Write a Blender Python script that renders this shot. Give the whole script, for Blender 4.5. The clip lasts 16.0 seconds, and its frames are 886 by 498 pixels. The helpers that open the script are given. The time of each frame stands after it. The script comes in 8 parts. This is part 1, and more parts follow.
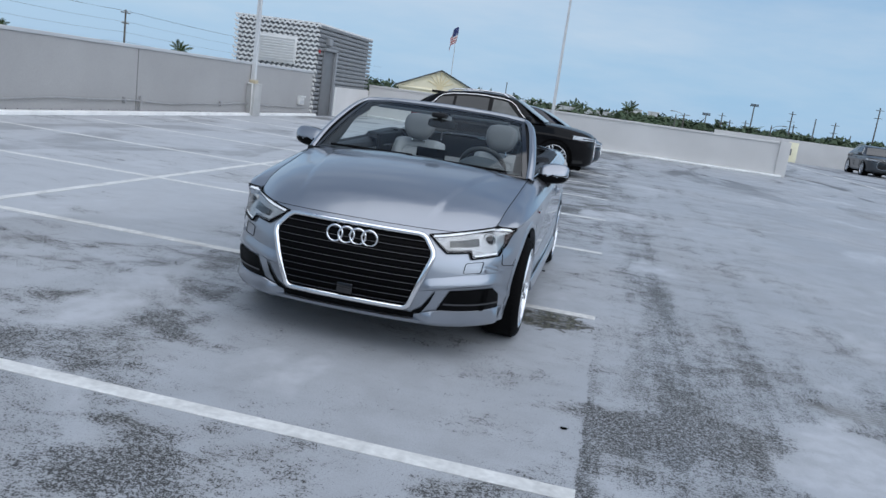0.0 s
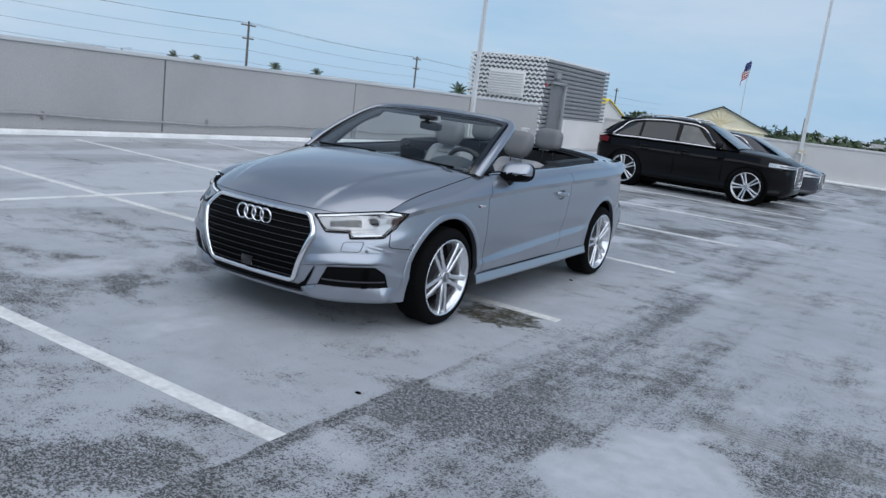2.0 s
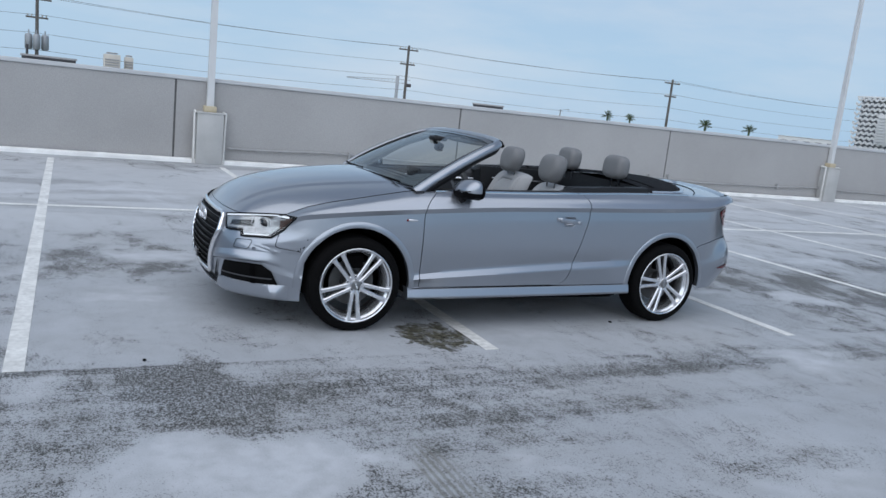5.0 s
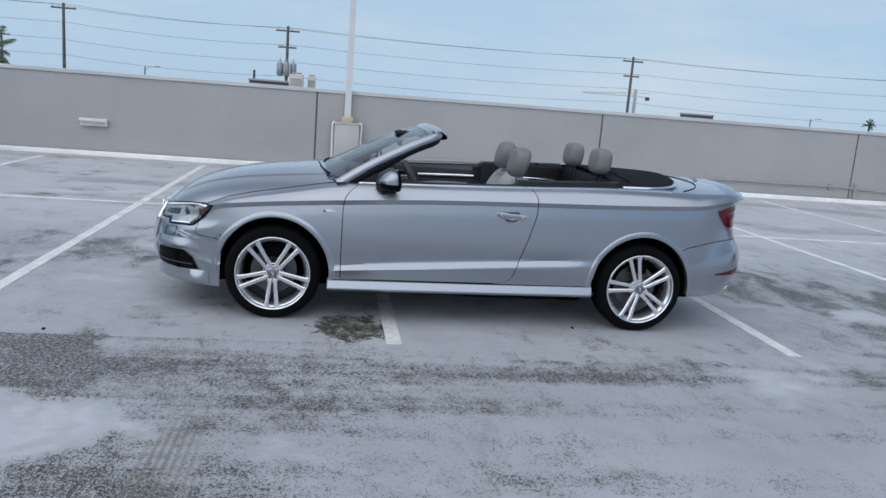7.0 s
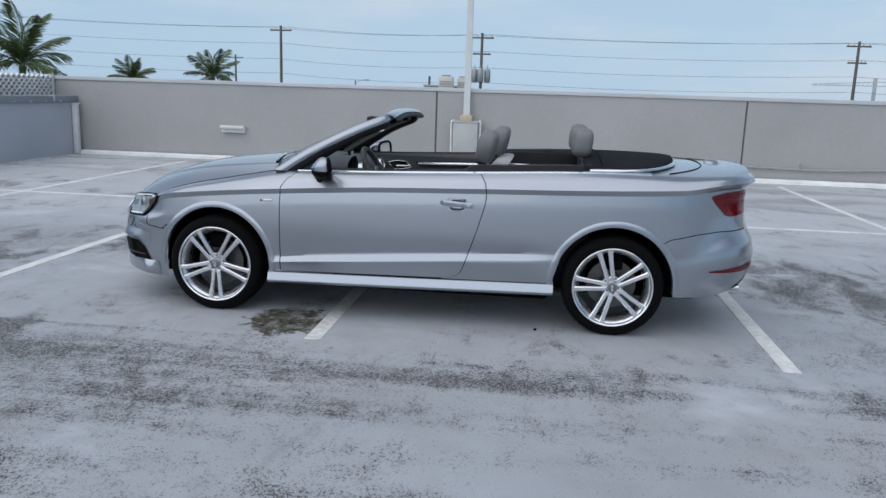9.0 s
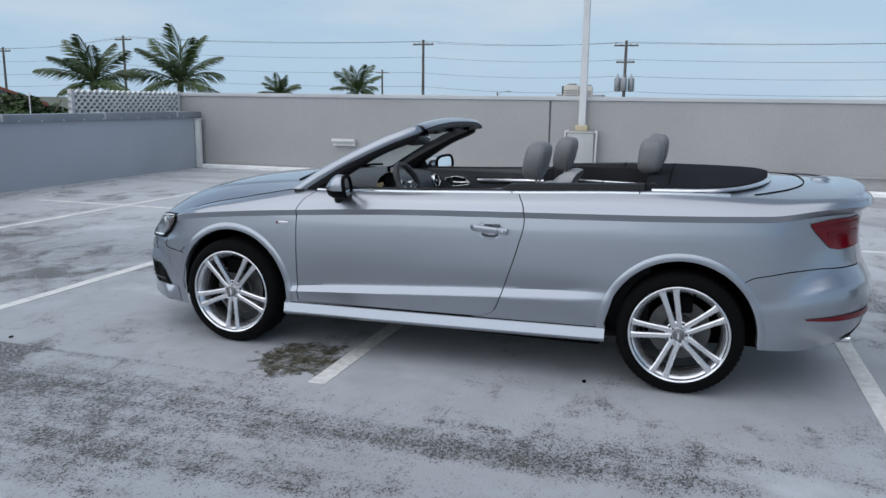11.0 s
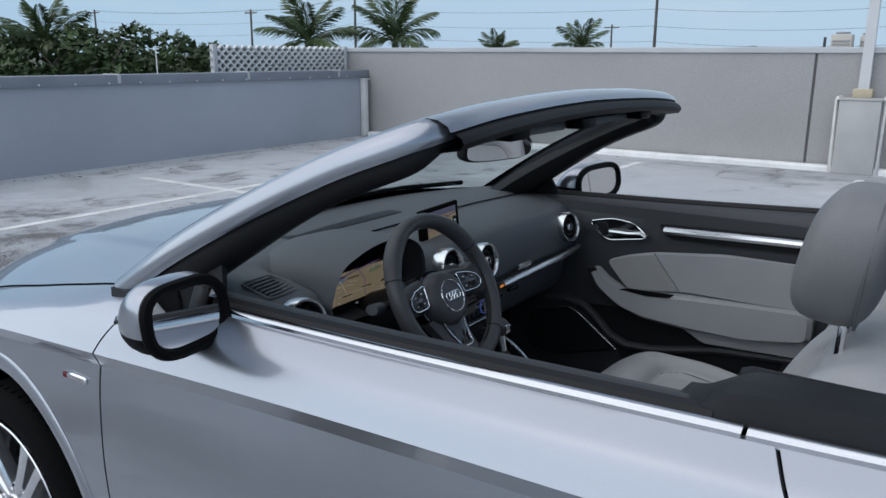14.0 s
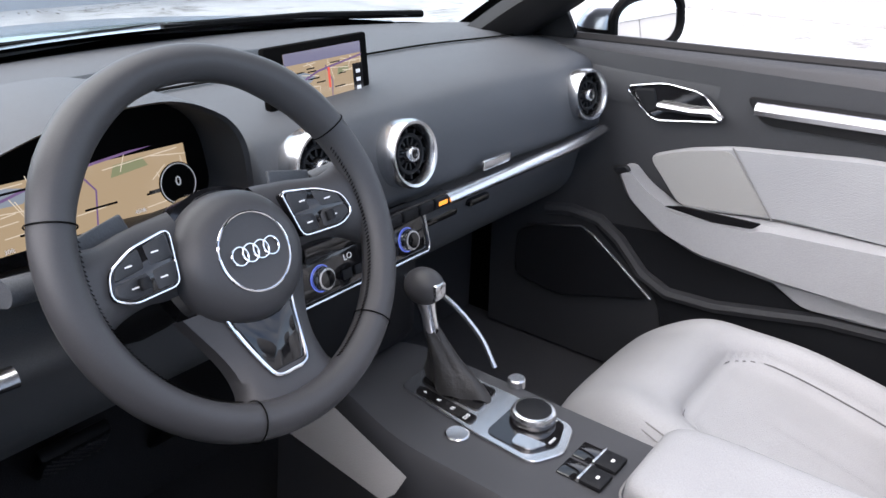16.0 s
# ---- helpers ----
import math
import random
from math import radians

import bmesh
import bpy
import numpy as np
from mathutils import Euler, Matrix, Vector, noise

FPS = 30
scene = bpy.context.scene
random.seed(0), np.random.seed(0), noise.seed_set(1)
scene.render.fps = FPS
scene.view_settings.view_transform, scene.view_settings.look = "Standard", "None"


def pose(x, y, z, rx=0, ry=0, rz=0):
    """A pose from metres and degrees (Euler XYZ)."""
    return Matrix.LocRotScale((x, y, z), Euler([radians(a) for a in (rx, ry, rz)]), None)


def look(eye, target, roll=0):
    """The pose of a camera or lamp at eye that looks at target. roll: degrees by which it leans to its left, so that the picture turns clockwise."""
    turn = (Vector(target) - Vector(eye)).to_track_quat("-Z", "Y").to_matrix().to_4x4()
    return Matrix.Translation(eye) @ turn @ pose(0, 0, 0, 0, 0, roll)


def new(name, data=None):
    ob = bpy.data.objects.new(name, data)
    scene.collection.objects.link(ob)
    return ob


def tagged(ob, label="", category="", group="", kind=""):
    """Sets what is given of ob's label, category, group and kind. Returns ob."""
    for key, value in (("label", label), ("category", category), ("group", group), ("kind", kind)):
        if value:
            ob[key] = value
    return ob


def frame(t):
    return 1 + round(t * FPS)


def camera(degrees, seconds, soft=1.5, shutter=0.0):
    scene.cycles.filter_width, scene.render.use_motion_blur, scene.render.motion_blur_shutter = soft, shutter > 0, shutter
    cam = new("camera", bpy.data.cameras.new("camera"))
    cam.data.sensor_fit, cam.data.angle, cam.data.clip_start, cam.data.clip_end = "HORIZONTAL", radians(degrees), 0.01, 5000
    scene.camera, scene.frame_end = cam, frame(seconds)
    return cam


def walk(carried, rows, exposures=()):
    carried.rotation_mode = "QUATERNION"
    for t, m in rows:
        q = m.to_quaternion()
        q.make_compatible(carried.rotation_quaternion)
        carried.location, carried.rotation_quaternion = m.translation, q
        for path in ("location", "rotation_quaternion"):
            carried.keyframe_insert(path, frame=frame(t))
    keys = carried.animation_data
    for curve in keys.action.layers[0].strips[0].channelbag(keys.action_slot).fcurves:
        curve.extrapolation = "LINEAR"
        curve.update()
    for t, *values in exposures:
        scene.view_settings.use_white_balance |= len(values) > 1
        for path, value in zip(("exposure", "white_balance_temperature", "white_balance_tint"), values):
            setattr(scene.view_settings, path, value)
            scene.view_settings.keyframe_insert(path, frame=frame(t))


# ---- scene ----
cam = camera(59.1, 16.0)
PATH = [
    (0, (0.382, 0.906, 1.435), (0.009, 2.832, 1.047), 7.9),
    (0.5, (0.935, 1.015, 1.443), (0.385, 2.901, 1.071), 8.0),
    (1, (1.511, 1.098, 1.465), (0.793, 2.927, 1.094), 8.0),
    (1.5, (2.025, 1.287, 1.462), (1.145, 3.044, 1.086), 7.5),
    (2, (2.54, 1.508, 1.453), (1.507, 3.177, 1.07), 7.0),
    (2.5, (3.012, 1.801, 1.461), (1.833, 3.368, 1.069), 6.4),
    (3, (3.447, 2.142, 1.491), (2.129, 3.595, 1.099), 6.2),
    (3.2, (3.626, 2.294, 1.477), (2.253, 3.695, 1.088), 6.1),
    (5.3, (4.836, 4.277, 1.543), (3.032, 5.061, 1.181), 5.9),
    (5.5, (4.915, 4.484, 1.526), (3.087, 5.211, 1.164), 5.7),
    (6, (5.063, 4.992, 1.555), (3.185, 5.577, 1.193), 5.4),
    (6.5, (5.15, 5.515, 1.568), (3.235, 5.958, 1.201), 5.0),
    (7, (5.229, 6.035, 1.559), (3.288, 6.333, 1.181), 4.5),
    (7.5, (5.201, 6.534, 1.545), (3.245, 6.689, 1.155), 3.9),
    (8, (5.14, 6.999, 1.532), (3.18, 7.01, 1.134), 3.2),
    (8.5, (5.017, 7.43, 1.534), (3.062, 7.308, 1.131), 2.6),
    (8.7, (4.942, 7.594, 1.509), (2.99, 7.423, 1.109), 2.3),
    (10.8, (4.179, 8.34, 1.451), (2.295, 7.786, 1.074), 0.5),
    (11, (3.992, 8.31, 1.471), (2.12, 7.713, 1.096), 0.7),
    (11.5, (3.47, 8.264, 1.445), (1.642, 7.544, 1.07), 0.7),
    (12, (2.924, 8.168, 1.432), (1.152, 7.321, 1.054), 0.5),
    (12.5, (2.364, 8.051, 1.452), (0.645, 7.104, 1.067), 0.4),
    (13, (1.81, 7.913, 1.47), (0.137, 6.892, 1.069), 0.3),
    (13.5, (1.31, 7.732, 1.464), (-0.328, 6.666, 1.035), 0.0),
    (14, (0.847, 7.578, 1.434), (-0.76, 6.49, 0.953), 0.3),
    (14.5, (0.47, 7.418, 1.386), (-1.102, 6.315, 0.826), 0.7),
    (15, (0.18, 7.303, 1.332), (-1.347, 6.194, 0.67), 1.5),
    (15.8, (-0.085, 7.215, 1.232), (-1.552, 6.108, 0.443), 2.2),
    (16, (-0.114, 7.195, 1.215), (-1.576, 6.096, 0.405), 2.2),
]
walk(cam, [(t, look(eye, target, roll)) for t, eye, target, roll in PATH],
     [(0, -0.07, 6200, 10), (5.5, -0.07, 6260, 10), (8, -0.07, 6400, 10), (13.6, -0.05, 6470, 10), (14.5, 0.15, 6150, 10), (15, 0.8, 5850, 10), (15.5, 1.37, 6650, 14), (16, 1.85, 7050, 18)])

# ---------------------------------------------------------------- light
world = bpy.data.worlds.new("sky")
scene.world = world
world.use_nodes = True
wn, wl = world.node_tree.nodes, world.node_tree.links
wn.clear()
SUN_EL, SUN_AZ = 53.0, 124.0        # degrees; azimuth from +y towards +x
sky = wn.new("ShaderNodeTexSky")
sky.sky_type = "NISHITA"
sky.sun_disc = False
sky.sun_elevation, sky.sun_rotation = radians(SUN_EL), radians(SUN_AZ)
sky.air_density, sky.dust_density, sky.ozone_density = 1.0, 0.7, 3.0
geo = wn.new("ShaderNodeTexCoord")
stretch = wn.new("ShaderNodeMapping")
stretch.inputs["Scale"].default_value = (1.0, 1.0, 4.5)
clouds = wn.new("ShaderNodeTexNoise")
clouds.inputs["Scale"].default_value = 1.7
clouds.inputs["Detail"].default_value = 7.0
clouds.inputs["Roughness"].default_value = 0.58
cloud_ramp = wn.new("ShaderNodeMapRange")
cloud_ramp.inputs["From Min"].default_value = 0.46
cloud_ramp.inputs["From Max"].default_value = 0.70
cloud_ramp.inputs["To Min"].default_value = 0.03
cloud_ramp.inputs["To Max"].default_value = 0.50
haze = wn.new("ShaderNodeMix")
haze.data_type = "RGBA"
haze.inputs[7].default_value = (7.1, 7.7, 8.3, 1)
veil = wn.new("ShaderNodeMix")
veil.data_type = "RGBA"
height = wn.new("ShaderNodeSeparateXYZ")
lift = wn.new("ShaderNodeMapRange")
lift.inputs["From Min"].default_value, lift.inputs["From Max"].default_value = 0.03, 0.50
lift.inputs["To Min"].default_value, lift.inputs["To Max"].default_value = 0.85, 0.10
wl.new(geo.outputs["Generated"], height.inputs[0])
wl.new(height.outputs["Z"], lift.inputs["Value"])
wl.new(lift.outputs["Result"], veil.inputs[0])
west = wn.new("ShaderNodeMapRange")
west.inputs["From Min"].default_value, west.inputs["From Max"].default_value = 0.05, -1.0
west.inputs["To Min"].default_value, west.inputs["To Max"].default_value = 0.0, 0.28
wl.new(height.outputs["X"], west.inputs["Value"])
cover = wn.new("ShaderNodeMath")
cover.operation, cover.use_clamp = "ADD", True
wl.new(west.outputs["Result"], cover.inputs[1])
veil.inputs[7].default_value = (3.5, 5.8, 8.2, 1)
back = wn.new("ShaderNodeBackground")
back.inputs["Strength"].default_value = 0.1
out = wn.new("ShaderNodeOutputWorld")
wl.new(geo.outputs["Generated"], stretch.inputs["Vector"])
wl.new(stretch.outputs["Vector"], clouds.inputs["Vector"])
wl.new(clouds.outputs["Fac"], cloud_ramp.inputs["Value"])
wl.new(cloud_ramp.outputs["Result"], cover.inputs[0])
wl.new(cover.outputs[0], haze.inputs[0])
wl.new(sky.outputs["Color"], veil.inputs[6])
wl.new(veil.outputs[2], haze.inputs[6])
wl.new(haze.outputs[2], back.inputs["Color"])
wl.new(back.outputs["Background"], out.inputs["Surface"])

sun = new("sun", bpy.data.lights.new("sun", "SUN"))
sun.data.energy, sun.data.angle, sun.data.color = 2.5, radians(112), (1.0, 0.97, 0.93)
sa, se = radians(SUN_AZ), radians(SUN_EL)
sun.matrix_world = look((math.sin(sa) * math.cos(se) * 50, math.cos(sa) * math.cos(se) * 50, math.sin(se) * 50), (0, 0, 0))

# ---------------------------------------------------------------- materials
def mat(name, col, rough=0.6, metal=0.0, var=0.0, scale=8.0, fine=0.0, fine_scale=120.0, bump=0.0, bump_scale=60.0,
        coat=0.0, coat_rough=0.05, spec=0.5, emit=None, emit_power=0.0, rough_var=0.0, alpha_mix=None, per_object=0.0):
    """A surface with broad tone variation (var), fine grain (fine), relief (bump) and gloss variation."""
    m = bpy.data.materials.new(name)
    m.use_nodes = True
    n, l = m.node_tree.nodes, m.node_tree.links
    b = n["Principled BSDF"]
    b.inputs["Base Color"].default_value = (*col, 1)
    b.inputs["Roughness"].default_value = rough
    b.inputs["Metallic"].default_value = metal
    b.inputs["Coat Weight"].default_value = coat
    b.inputs["Coat Roughness"].default_value = coat_rough
    b.inputs["Specular IOR Level"].default_value = spec
    if emit:
        b.inputs["Emission Color"].default_value = (*emit, 1)
        b.inputs["Emission Strength"].default_value = emit_power
    tc = n.new("ShaderNodeTexCoord")
    if var or fine or rough_var or per_object:
        t = n.new("ShaderNodeTexNoise")
        t.inputs["Scale"].default_value, t.inputs["Detail"].default_value = scale, 5
        l.new(tc.outputs["Object"], t.inputs["Vector"])
        mul = n.new("ShaderNodeMapRange")
        mul.inputs["To Min"].default_value, mul.inputs["To Max"].default_value = 1 - var, 1 + var
        mul.inputs["From Min"].default_value, mul.inputs["From Max"].default_value = 0.3, 0.7
        l.new(t.outputs["Fac"], mul.inputs["Value"])
        f = n.new("ShaderNodeTexNoise")
        f.inputs["Scale"].default_value, f.inputs["Detail"].default_value = fine_scale, 3
        l.new(tc.outputs["Object"], f.inputs["Vector"])
        fm = n.new("ShaderNodeMapRange")
        fm.inputs["From Min"].default_value, fm.inputs["From Max"].default_value = 0.3, 0.7
        fm.inputs["To Min"].default_value, fm.inputs["To Max"].default_value = 1 - fine, 1 + fine
        l.new(f.outputs["Fac"], fm.inputs["Value"])
        p = n.new("ShaderNodeMath")
        p.operation = "MULTIPLY"
        l.new(mul.outputs["Result"], p.inputs[0])
        l.new(fm.outputs["Result"], p.inputs[1])
        last = p
        if per_object:
            oi = n.new("ShaderNodeObjectInfo")
            om = n.new("ShaderNodeMapRange")
            om.inputs["To Min"].default_value, om.inputs["To Max"].default_value = 1 - per_object, 1 + per_object
            l.new(oi.outputs["Random"], om.inputs["Value"])
            q = n.new("ShaderNodeMath")
            q.operation = "MULTIPLY"
            l.new(p.outputs[0], q.inputs[0])
            l.new(om.outputs["Result"], q.inputs[1])
            last = q
        vm = n.new("ShaderNodeVectorMath")
        vm.operation = "SCALE"
        vm.inputs[0].default_value = col
        l.new(last.outputs[0], vm.inputs["Scale"])
        l.new(vm.outputs["Vector"], b.inputs["Base Color"])
        if rough_var:
            rm = n.new("ShaderNodeMapRange")
            rm.inputs["From Min"].default_value, rm.inputs["From Max"].default_value = 0.3, 0.7
            rm.inputs["To Min"].default_value, rm.inputs["To Max"].default_value = max(rough - rough_var, 0.02), rough + rough_var
            l.new(t.outputs["Fac"], rm.inputs["Value"])
            l.new(rm.outputs["Result"], b.inputs["Roughness"])
    if bump:
        bn = n.new("ShaderNodeTexNoise")
        bn.inputs["Scale"].default_value, bn.inputs["Detail"].default_value = bump_scale, 4
        l.new(tc.outputs["Object"], bn.inputs["Vector"])
        bp = n.new("ShaderNodeBump")
        bp.inputs["Strength"].default_value, bp.inputs["Distance"].default_value = bump, 0.01
        l.new(bn.outputs["Fac"], bp.inputs["Height"])
        l.new(bp.outputs["Normal"], b.inputs["Normal"])
    return m


def glass_mat(name, tint, rough=0.0):
    """Thin clear pane: mostly transparent, with a Fresnel gloss."""
    m = bpy.data.materials.new(name)
    m.use_nodes = True
    n, l = m.node_tree.nodes, m.node_tree.links
    n.clear()
    tr, gl, fr, mx, o = (n.new("ShaderNode" + k) for k in ("BsdfTransparent", "BsdfGlossy", "LayerWeight", "MixShader", "OutputMaterial"))
    tr.inputs["Color"].default_value = (*tint, 1)
    gl.inputs["Roughness"].default_value = rough
    fr.inputs["Blend"].default_value = 0.5
    p5, sc = n.new("ShaderNodeMath"), n.new("ShaderNodeMath")
    p5.operation, sc.operation = "POWER", "MULTIPLY_ADD"
    p5.inputs[1].default_value = 5.0
    sc.inputs[1].default_value, sc.inputs[2].default_value = 0.94, 0.045
    l.new(fr.outputs["Facing"], p5.inputs[0])
    l.new(p5.outputs[0], sc.inputs[0])
    l.new(sc.outputs[0], mx.inputs[0])
    l.new(tr.outputs[0], mx.inputs[1])
    l.new(gl.outputs[0], mx.inputs[2])
    l.new(mx.outputs[0], o.inputs["Surface"])
    return m


def deck_mat():
    """Grey traffic coating, worn to a dark speckled aggregate in patches, with stains and tyre smears."""
    m = bpy.data.materials.new("deck_coating")
    m.use_nodes = True
    n, l = m.node_tree.nodes, m.node_tree.links
    b = n["Principled BSDF"]
    tc = n.new("ShaderNodeTexCoord")

    def noise_tex(scale, detail=5.0, rough=0.55, stretch=None, distort=0.0):
        t = n.new("ShaderNodeTexNoise")
        t.inputs["Scale"].default_value, t.inputs["Detail"].default_value = scale, detail
        t.inputs["Roughness"].default_value = rough
        t.inputs["Distortion"].default_value = distort
        if stretch:
            mp = n.new("ShaderNodeMapping")
            mp.inputs["Scale"].default_value = stretch
            l.new(tc.outputs["Object"], mp.inputs["Vector"])
            l.new(mp.outputs["Vector"], t.inputs["Vector"])
        else:
            l.new(tc.outputs["Object"], t.inputs["Vector"])
        return t.outputs["Fac"]

    def moved(v, shift):
        v.node.inputs["Vector"].links[0].from_node.inputs["Location"].default_value = shift
        return v

    def rng(v, a, c, lo=0.0, hi=1.0):
        r = n.new("ShaderNodeMapRange")
        r.inputs["From Min"].default_value, r.inputs["From Max"].default_value = a, c
        r.inputs["To Min"].default_value, r.inputs["To Max"].default_value = lo, hi
        l.new(v, r.inputs["Value"])
        return r.outputs["Result"]

    def op(kind, a, c):
        x = n.new("ShaderNodeMath")
        x.operation = kind
        for i, v in enumerate((a, c)):
            if isinstance(v, (int, float)):
                x.inputs[i].default_value = v
            else:
                l.new(v, x.inputs[i])
        return x.outputs[0]

    def mix(f, a, c):
        x = n.new("ShaderNodeMix")
        x.data_type = "RGBA"
        l.new(f, x.inputs[0])
        for i, v in ((6, a), (7, c)):
            if isinstance(v, tuple):
                x.inputs[i].default_value = (*v, 1)
            else:
                l.new(v, x.inputs[i])
        return x.outputs[2]

    sep = n.new("ShaderNodeSeparateXYZ")
    l.new(tc.outputs["Object"], sep.inputs[0])

    def ellipse(cx, cy, rx, ry):
        px = op("MULTIPLY", op("SUBTRACT", sep.outputs["X"], cx), 1.0 / rx)
        py = op("MULTIPLY", op("SUBTRACT", sep.outputs["Y"], cy), 1.0 / ry)
        return op("ADD", op("MULTIPLY", px, px), op("MULTIPLY", py, py))

    wob = noise_tex(2.2, 4, 0.6)
    xw = op("ADD", sep.outputs["X"], rng(wob, 0.3, 0.7, -0.025, 0.025))
    aisle = rng(xw, 0.47, 0.485)
    island = noise_tex(0.55, 5, 0.6, (0.8, 1.1, 1.0), 0.5)
    island2 = noise_tex(2.1, 6, 0.64, (0.8, 1.2, 1.0), 0.5)
    spread = op("ADD", island, op("MULTIPLY", op("SUBTRACT", island2, 0.5), 0.9))
    # base coat, with broad and middling tone changes
    base = mix(rng(noise_tex(0.45, 4), 0.36, 0.66), DECK_A, DECK_B)
    base = mix(rng(noise_tex(3.2, 7, 0.66), 0.44, 0.74, 0.0, 0.6), base, DECK_C)
    base = mix(rng(noise_tex(1.1, 5, 0.6, (1.0, 0.3, 1.0), 0.5), 0.52, 0.70, 0.0, 0.40), base, (0.31, 0.31, 0.305))
    base = mix(rng(noise_tex(140.0, 3, 0.7), 0.40, 0.68, 0.0, 0.42), base, (0.20, 0.205, 0.21))
    base = mix(rng(xw, -2.2, -4.2, 0.0, 0.6), base, (0.50, 0.515, 0.53))
    # worn coat: the share of dark aggregate laid bare
    clean = rng(op("ADD", ellipse(-0.55, 6.4, 1.35, 3.2), rng(wob, 0.3, 0.7, -0.35, 0.35)), 1.15, 0.75)
    lanes = rng(noise_tex(0.9, 6, 0.68, (2.6, 0.20, 1.0)), 0.40, 0.64, -0.16, 0.34)
    pale = rng(moved(noise_tex(0.75, 4, 0.55, (1.0, 0.8, 1.0), 0.6), (0, 0.6, 0)), 0.57, 0.66)
    dens = op("ADD", op("MULTIPLY", rng(spread, 0.44, 0.74, 0.0, 0.85), op("SUBTRACT", 1.0, op("MULTIPLY", aisle, 0.45))), op("MULTIPLY", op("MULTIPLY", aisle, rng(xw, 2.6, 4.6, 1.0, 0.3)), op("ADD", op("SUBTRACT", 0.40, op("MULTIPLY", rng(xw, 1.0, 1.32, 0.0, 0.25), rng(sep.outputs["Y"], 5.7, 6.5, 0.7, 1.0))), lanes)))
    dens = op("SUBTRACT", dens, op("MULTIPLY", clean, 0.36))
    dens = op("SUBTRACT", dens, rng(xw, 1.5, 3.2, 0.0, 0.10))
    dens = op("ADD", dens, op("MULTIPLY", op("ADD", rng(sep.outputs["Y"], 4.4, 3.0, 0.0, 0.08), op("MULTIPLY", op("SUBTRACT", 1.0, clean), rng(xw, -3.6, -2.2, -0.42, 0.15))), rng(xw, 0.5, 0.4)))
    dens = op("SUBTRACT", dens, op("MULTIPLY", rng(sep.outputs["Y"], 6.3, 9.0, 0.0, 0.33), aisle))
    dens = op("SUBTRACT", dens, op("MULTIPLY", pale, 0.55))
    # a dried puddle in the aisle, and a well-worn spot beside the stall's edge
    ragged = rng(noise_tex(6.0, 7, 0.75), 0.3, 0.7, -0.9, 0.9)
    puddle = op("MAXIMUM", rng(op("ADD", ellipse(1.76, 4.88, 0.28, 0.25), ragged), 1.2, 0.6), rng(op("ADD", ellipse(1.46, 4.42, 0.11, 0.20), ragged), 1.2, 0.5))
    dens = op("SUBTRACT", dens, op("MULTIPLY", puddle, 0.55))
    dens = op("ADD", dens, rng(op("ADD", ellipse(0.78, 4.50, 0.30, 0.34), ragged), 1.1, 0.3, 0.0, 0.28))
    # the wear comes in clusters, and never bares more than part of the stone
    dens = op("ADD", dens, rng(noise_tex(9.0, 5, 0.7), 0.3, 0.7, -0.26, 0.26))
    dens = op("MINIMUM", op("MAXIMUM", dens, -0.3), 0.62)
    grains = op("ADD", op("MULTIPLY", noise_tex(48.0, 4, 0.75), 0.45), op("MULTIPLY", noise_tex(120.0, 3, 0.75), 0.55))
    dots = rng(op("ADD", grains, op("MULTIPLY", dens, 0.17)), 0.578, 0.600)
    film = op("MULTIPLY", rng(dens, 0.05, 0.6), rng(noise_tex(1.7, 5, 0.6), 0.38, 0.66, 0.05, 0.55))
    col = mix(film, base, (0.190, 0.188, 0.168))
    col = mix(op("MULTIPLY", dots, 0.97), col, DECK_DARK)
    # smeared blots with torn edges
    blot = rng(op("ADD", noise_tex(0.9, 6, 0.68, (0.55, 1.9, 1.0), 1.0), op("MULTIPLY", grains, 0.30)), 0.775, 0.84)
    col = mix(op("MULTIPLY", op("MULTIPLY", blot, op("SUBTRACT", 1.0, op("MAXIMUM", clean, op("MULTIPLY", aisle, 0.75)))), 0.72), col, (0.085, 0.084, 0.080))
    # tyre smears at the far end of the deck
    smear = rng(noise_tex(0.8, 5, 0.6, (0.55, 0.16, 1.0), 1.6), 0.53, 0.60)
    col = mix(op("MULTIPLY", op("MULTIPLY", smear, op("MAXIMUM", rng(sep.outputs["Y"], 18.0, 27.0), rng(sep.outputs["X"], -2.6, -4.6, 0.0, 0.45))), 0.72), col, (0.07, 0.07, 0.068))
    # print of a tyre's tread, crossing the aisle
    ribs = n.new("ShaderNodeTexWave")
    ribs.bands_direction = "Y"
    ribs.inputs["Scale"].default_value, ribs.inputs["Distortion"].default_value = 9.0, 1.2
    ribs.inputs["Detail"].default_value, ribs.inputs["Detail Scale"].default_value = 3.0, 6.0
    l.new(tc.outputs["Object"], ribs.inputs["Vector"])
    track = op("MULTIPLY", rng(ellipse(2.75, 5.44, 1.15, 0.17), 1.0, 0.7), rng(noise_tex(2.0, 4), 0.35, 0.6, 0.25, 1.0))
    col = mix(op("MULTIPLY", track, rng(ribs.outputs["Fac"], 0.3, 0.7, 0.15, 0.7)), col, (0.15, 0.147, 0.128))
    # pale dried puddles
    pale = op("MAXIMUM", pale, op("MULTIPLY", puddle, 0.35))
    col = mix(op("MULTIPLY", pale, rng(noise_tex(9.0, 4), 0.35, 0.6, 0.20, 0.52)), col, (0.58, 0.60, 0.63))
    worn = rng(dens, 0.1, 0.6)
    # grey-brown oil patch between the front wheels' stall line and the wheel
    r2 = ellipse(*OIL)
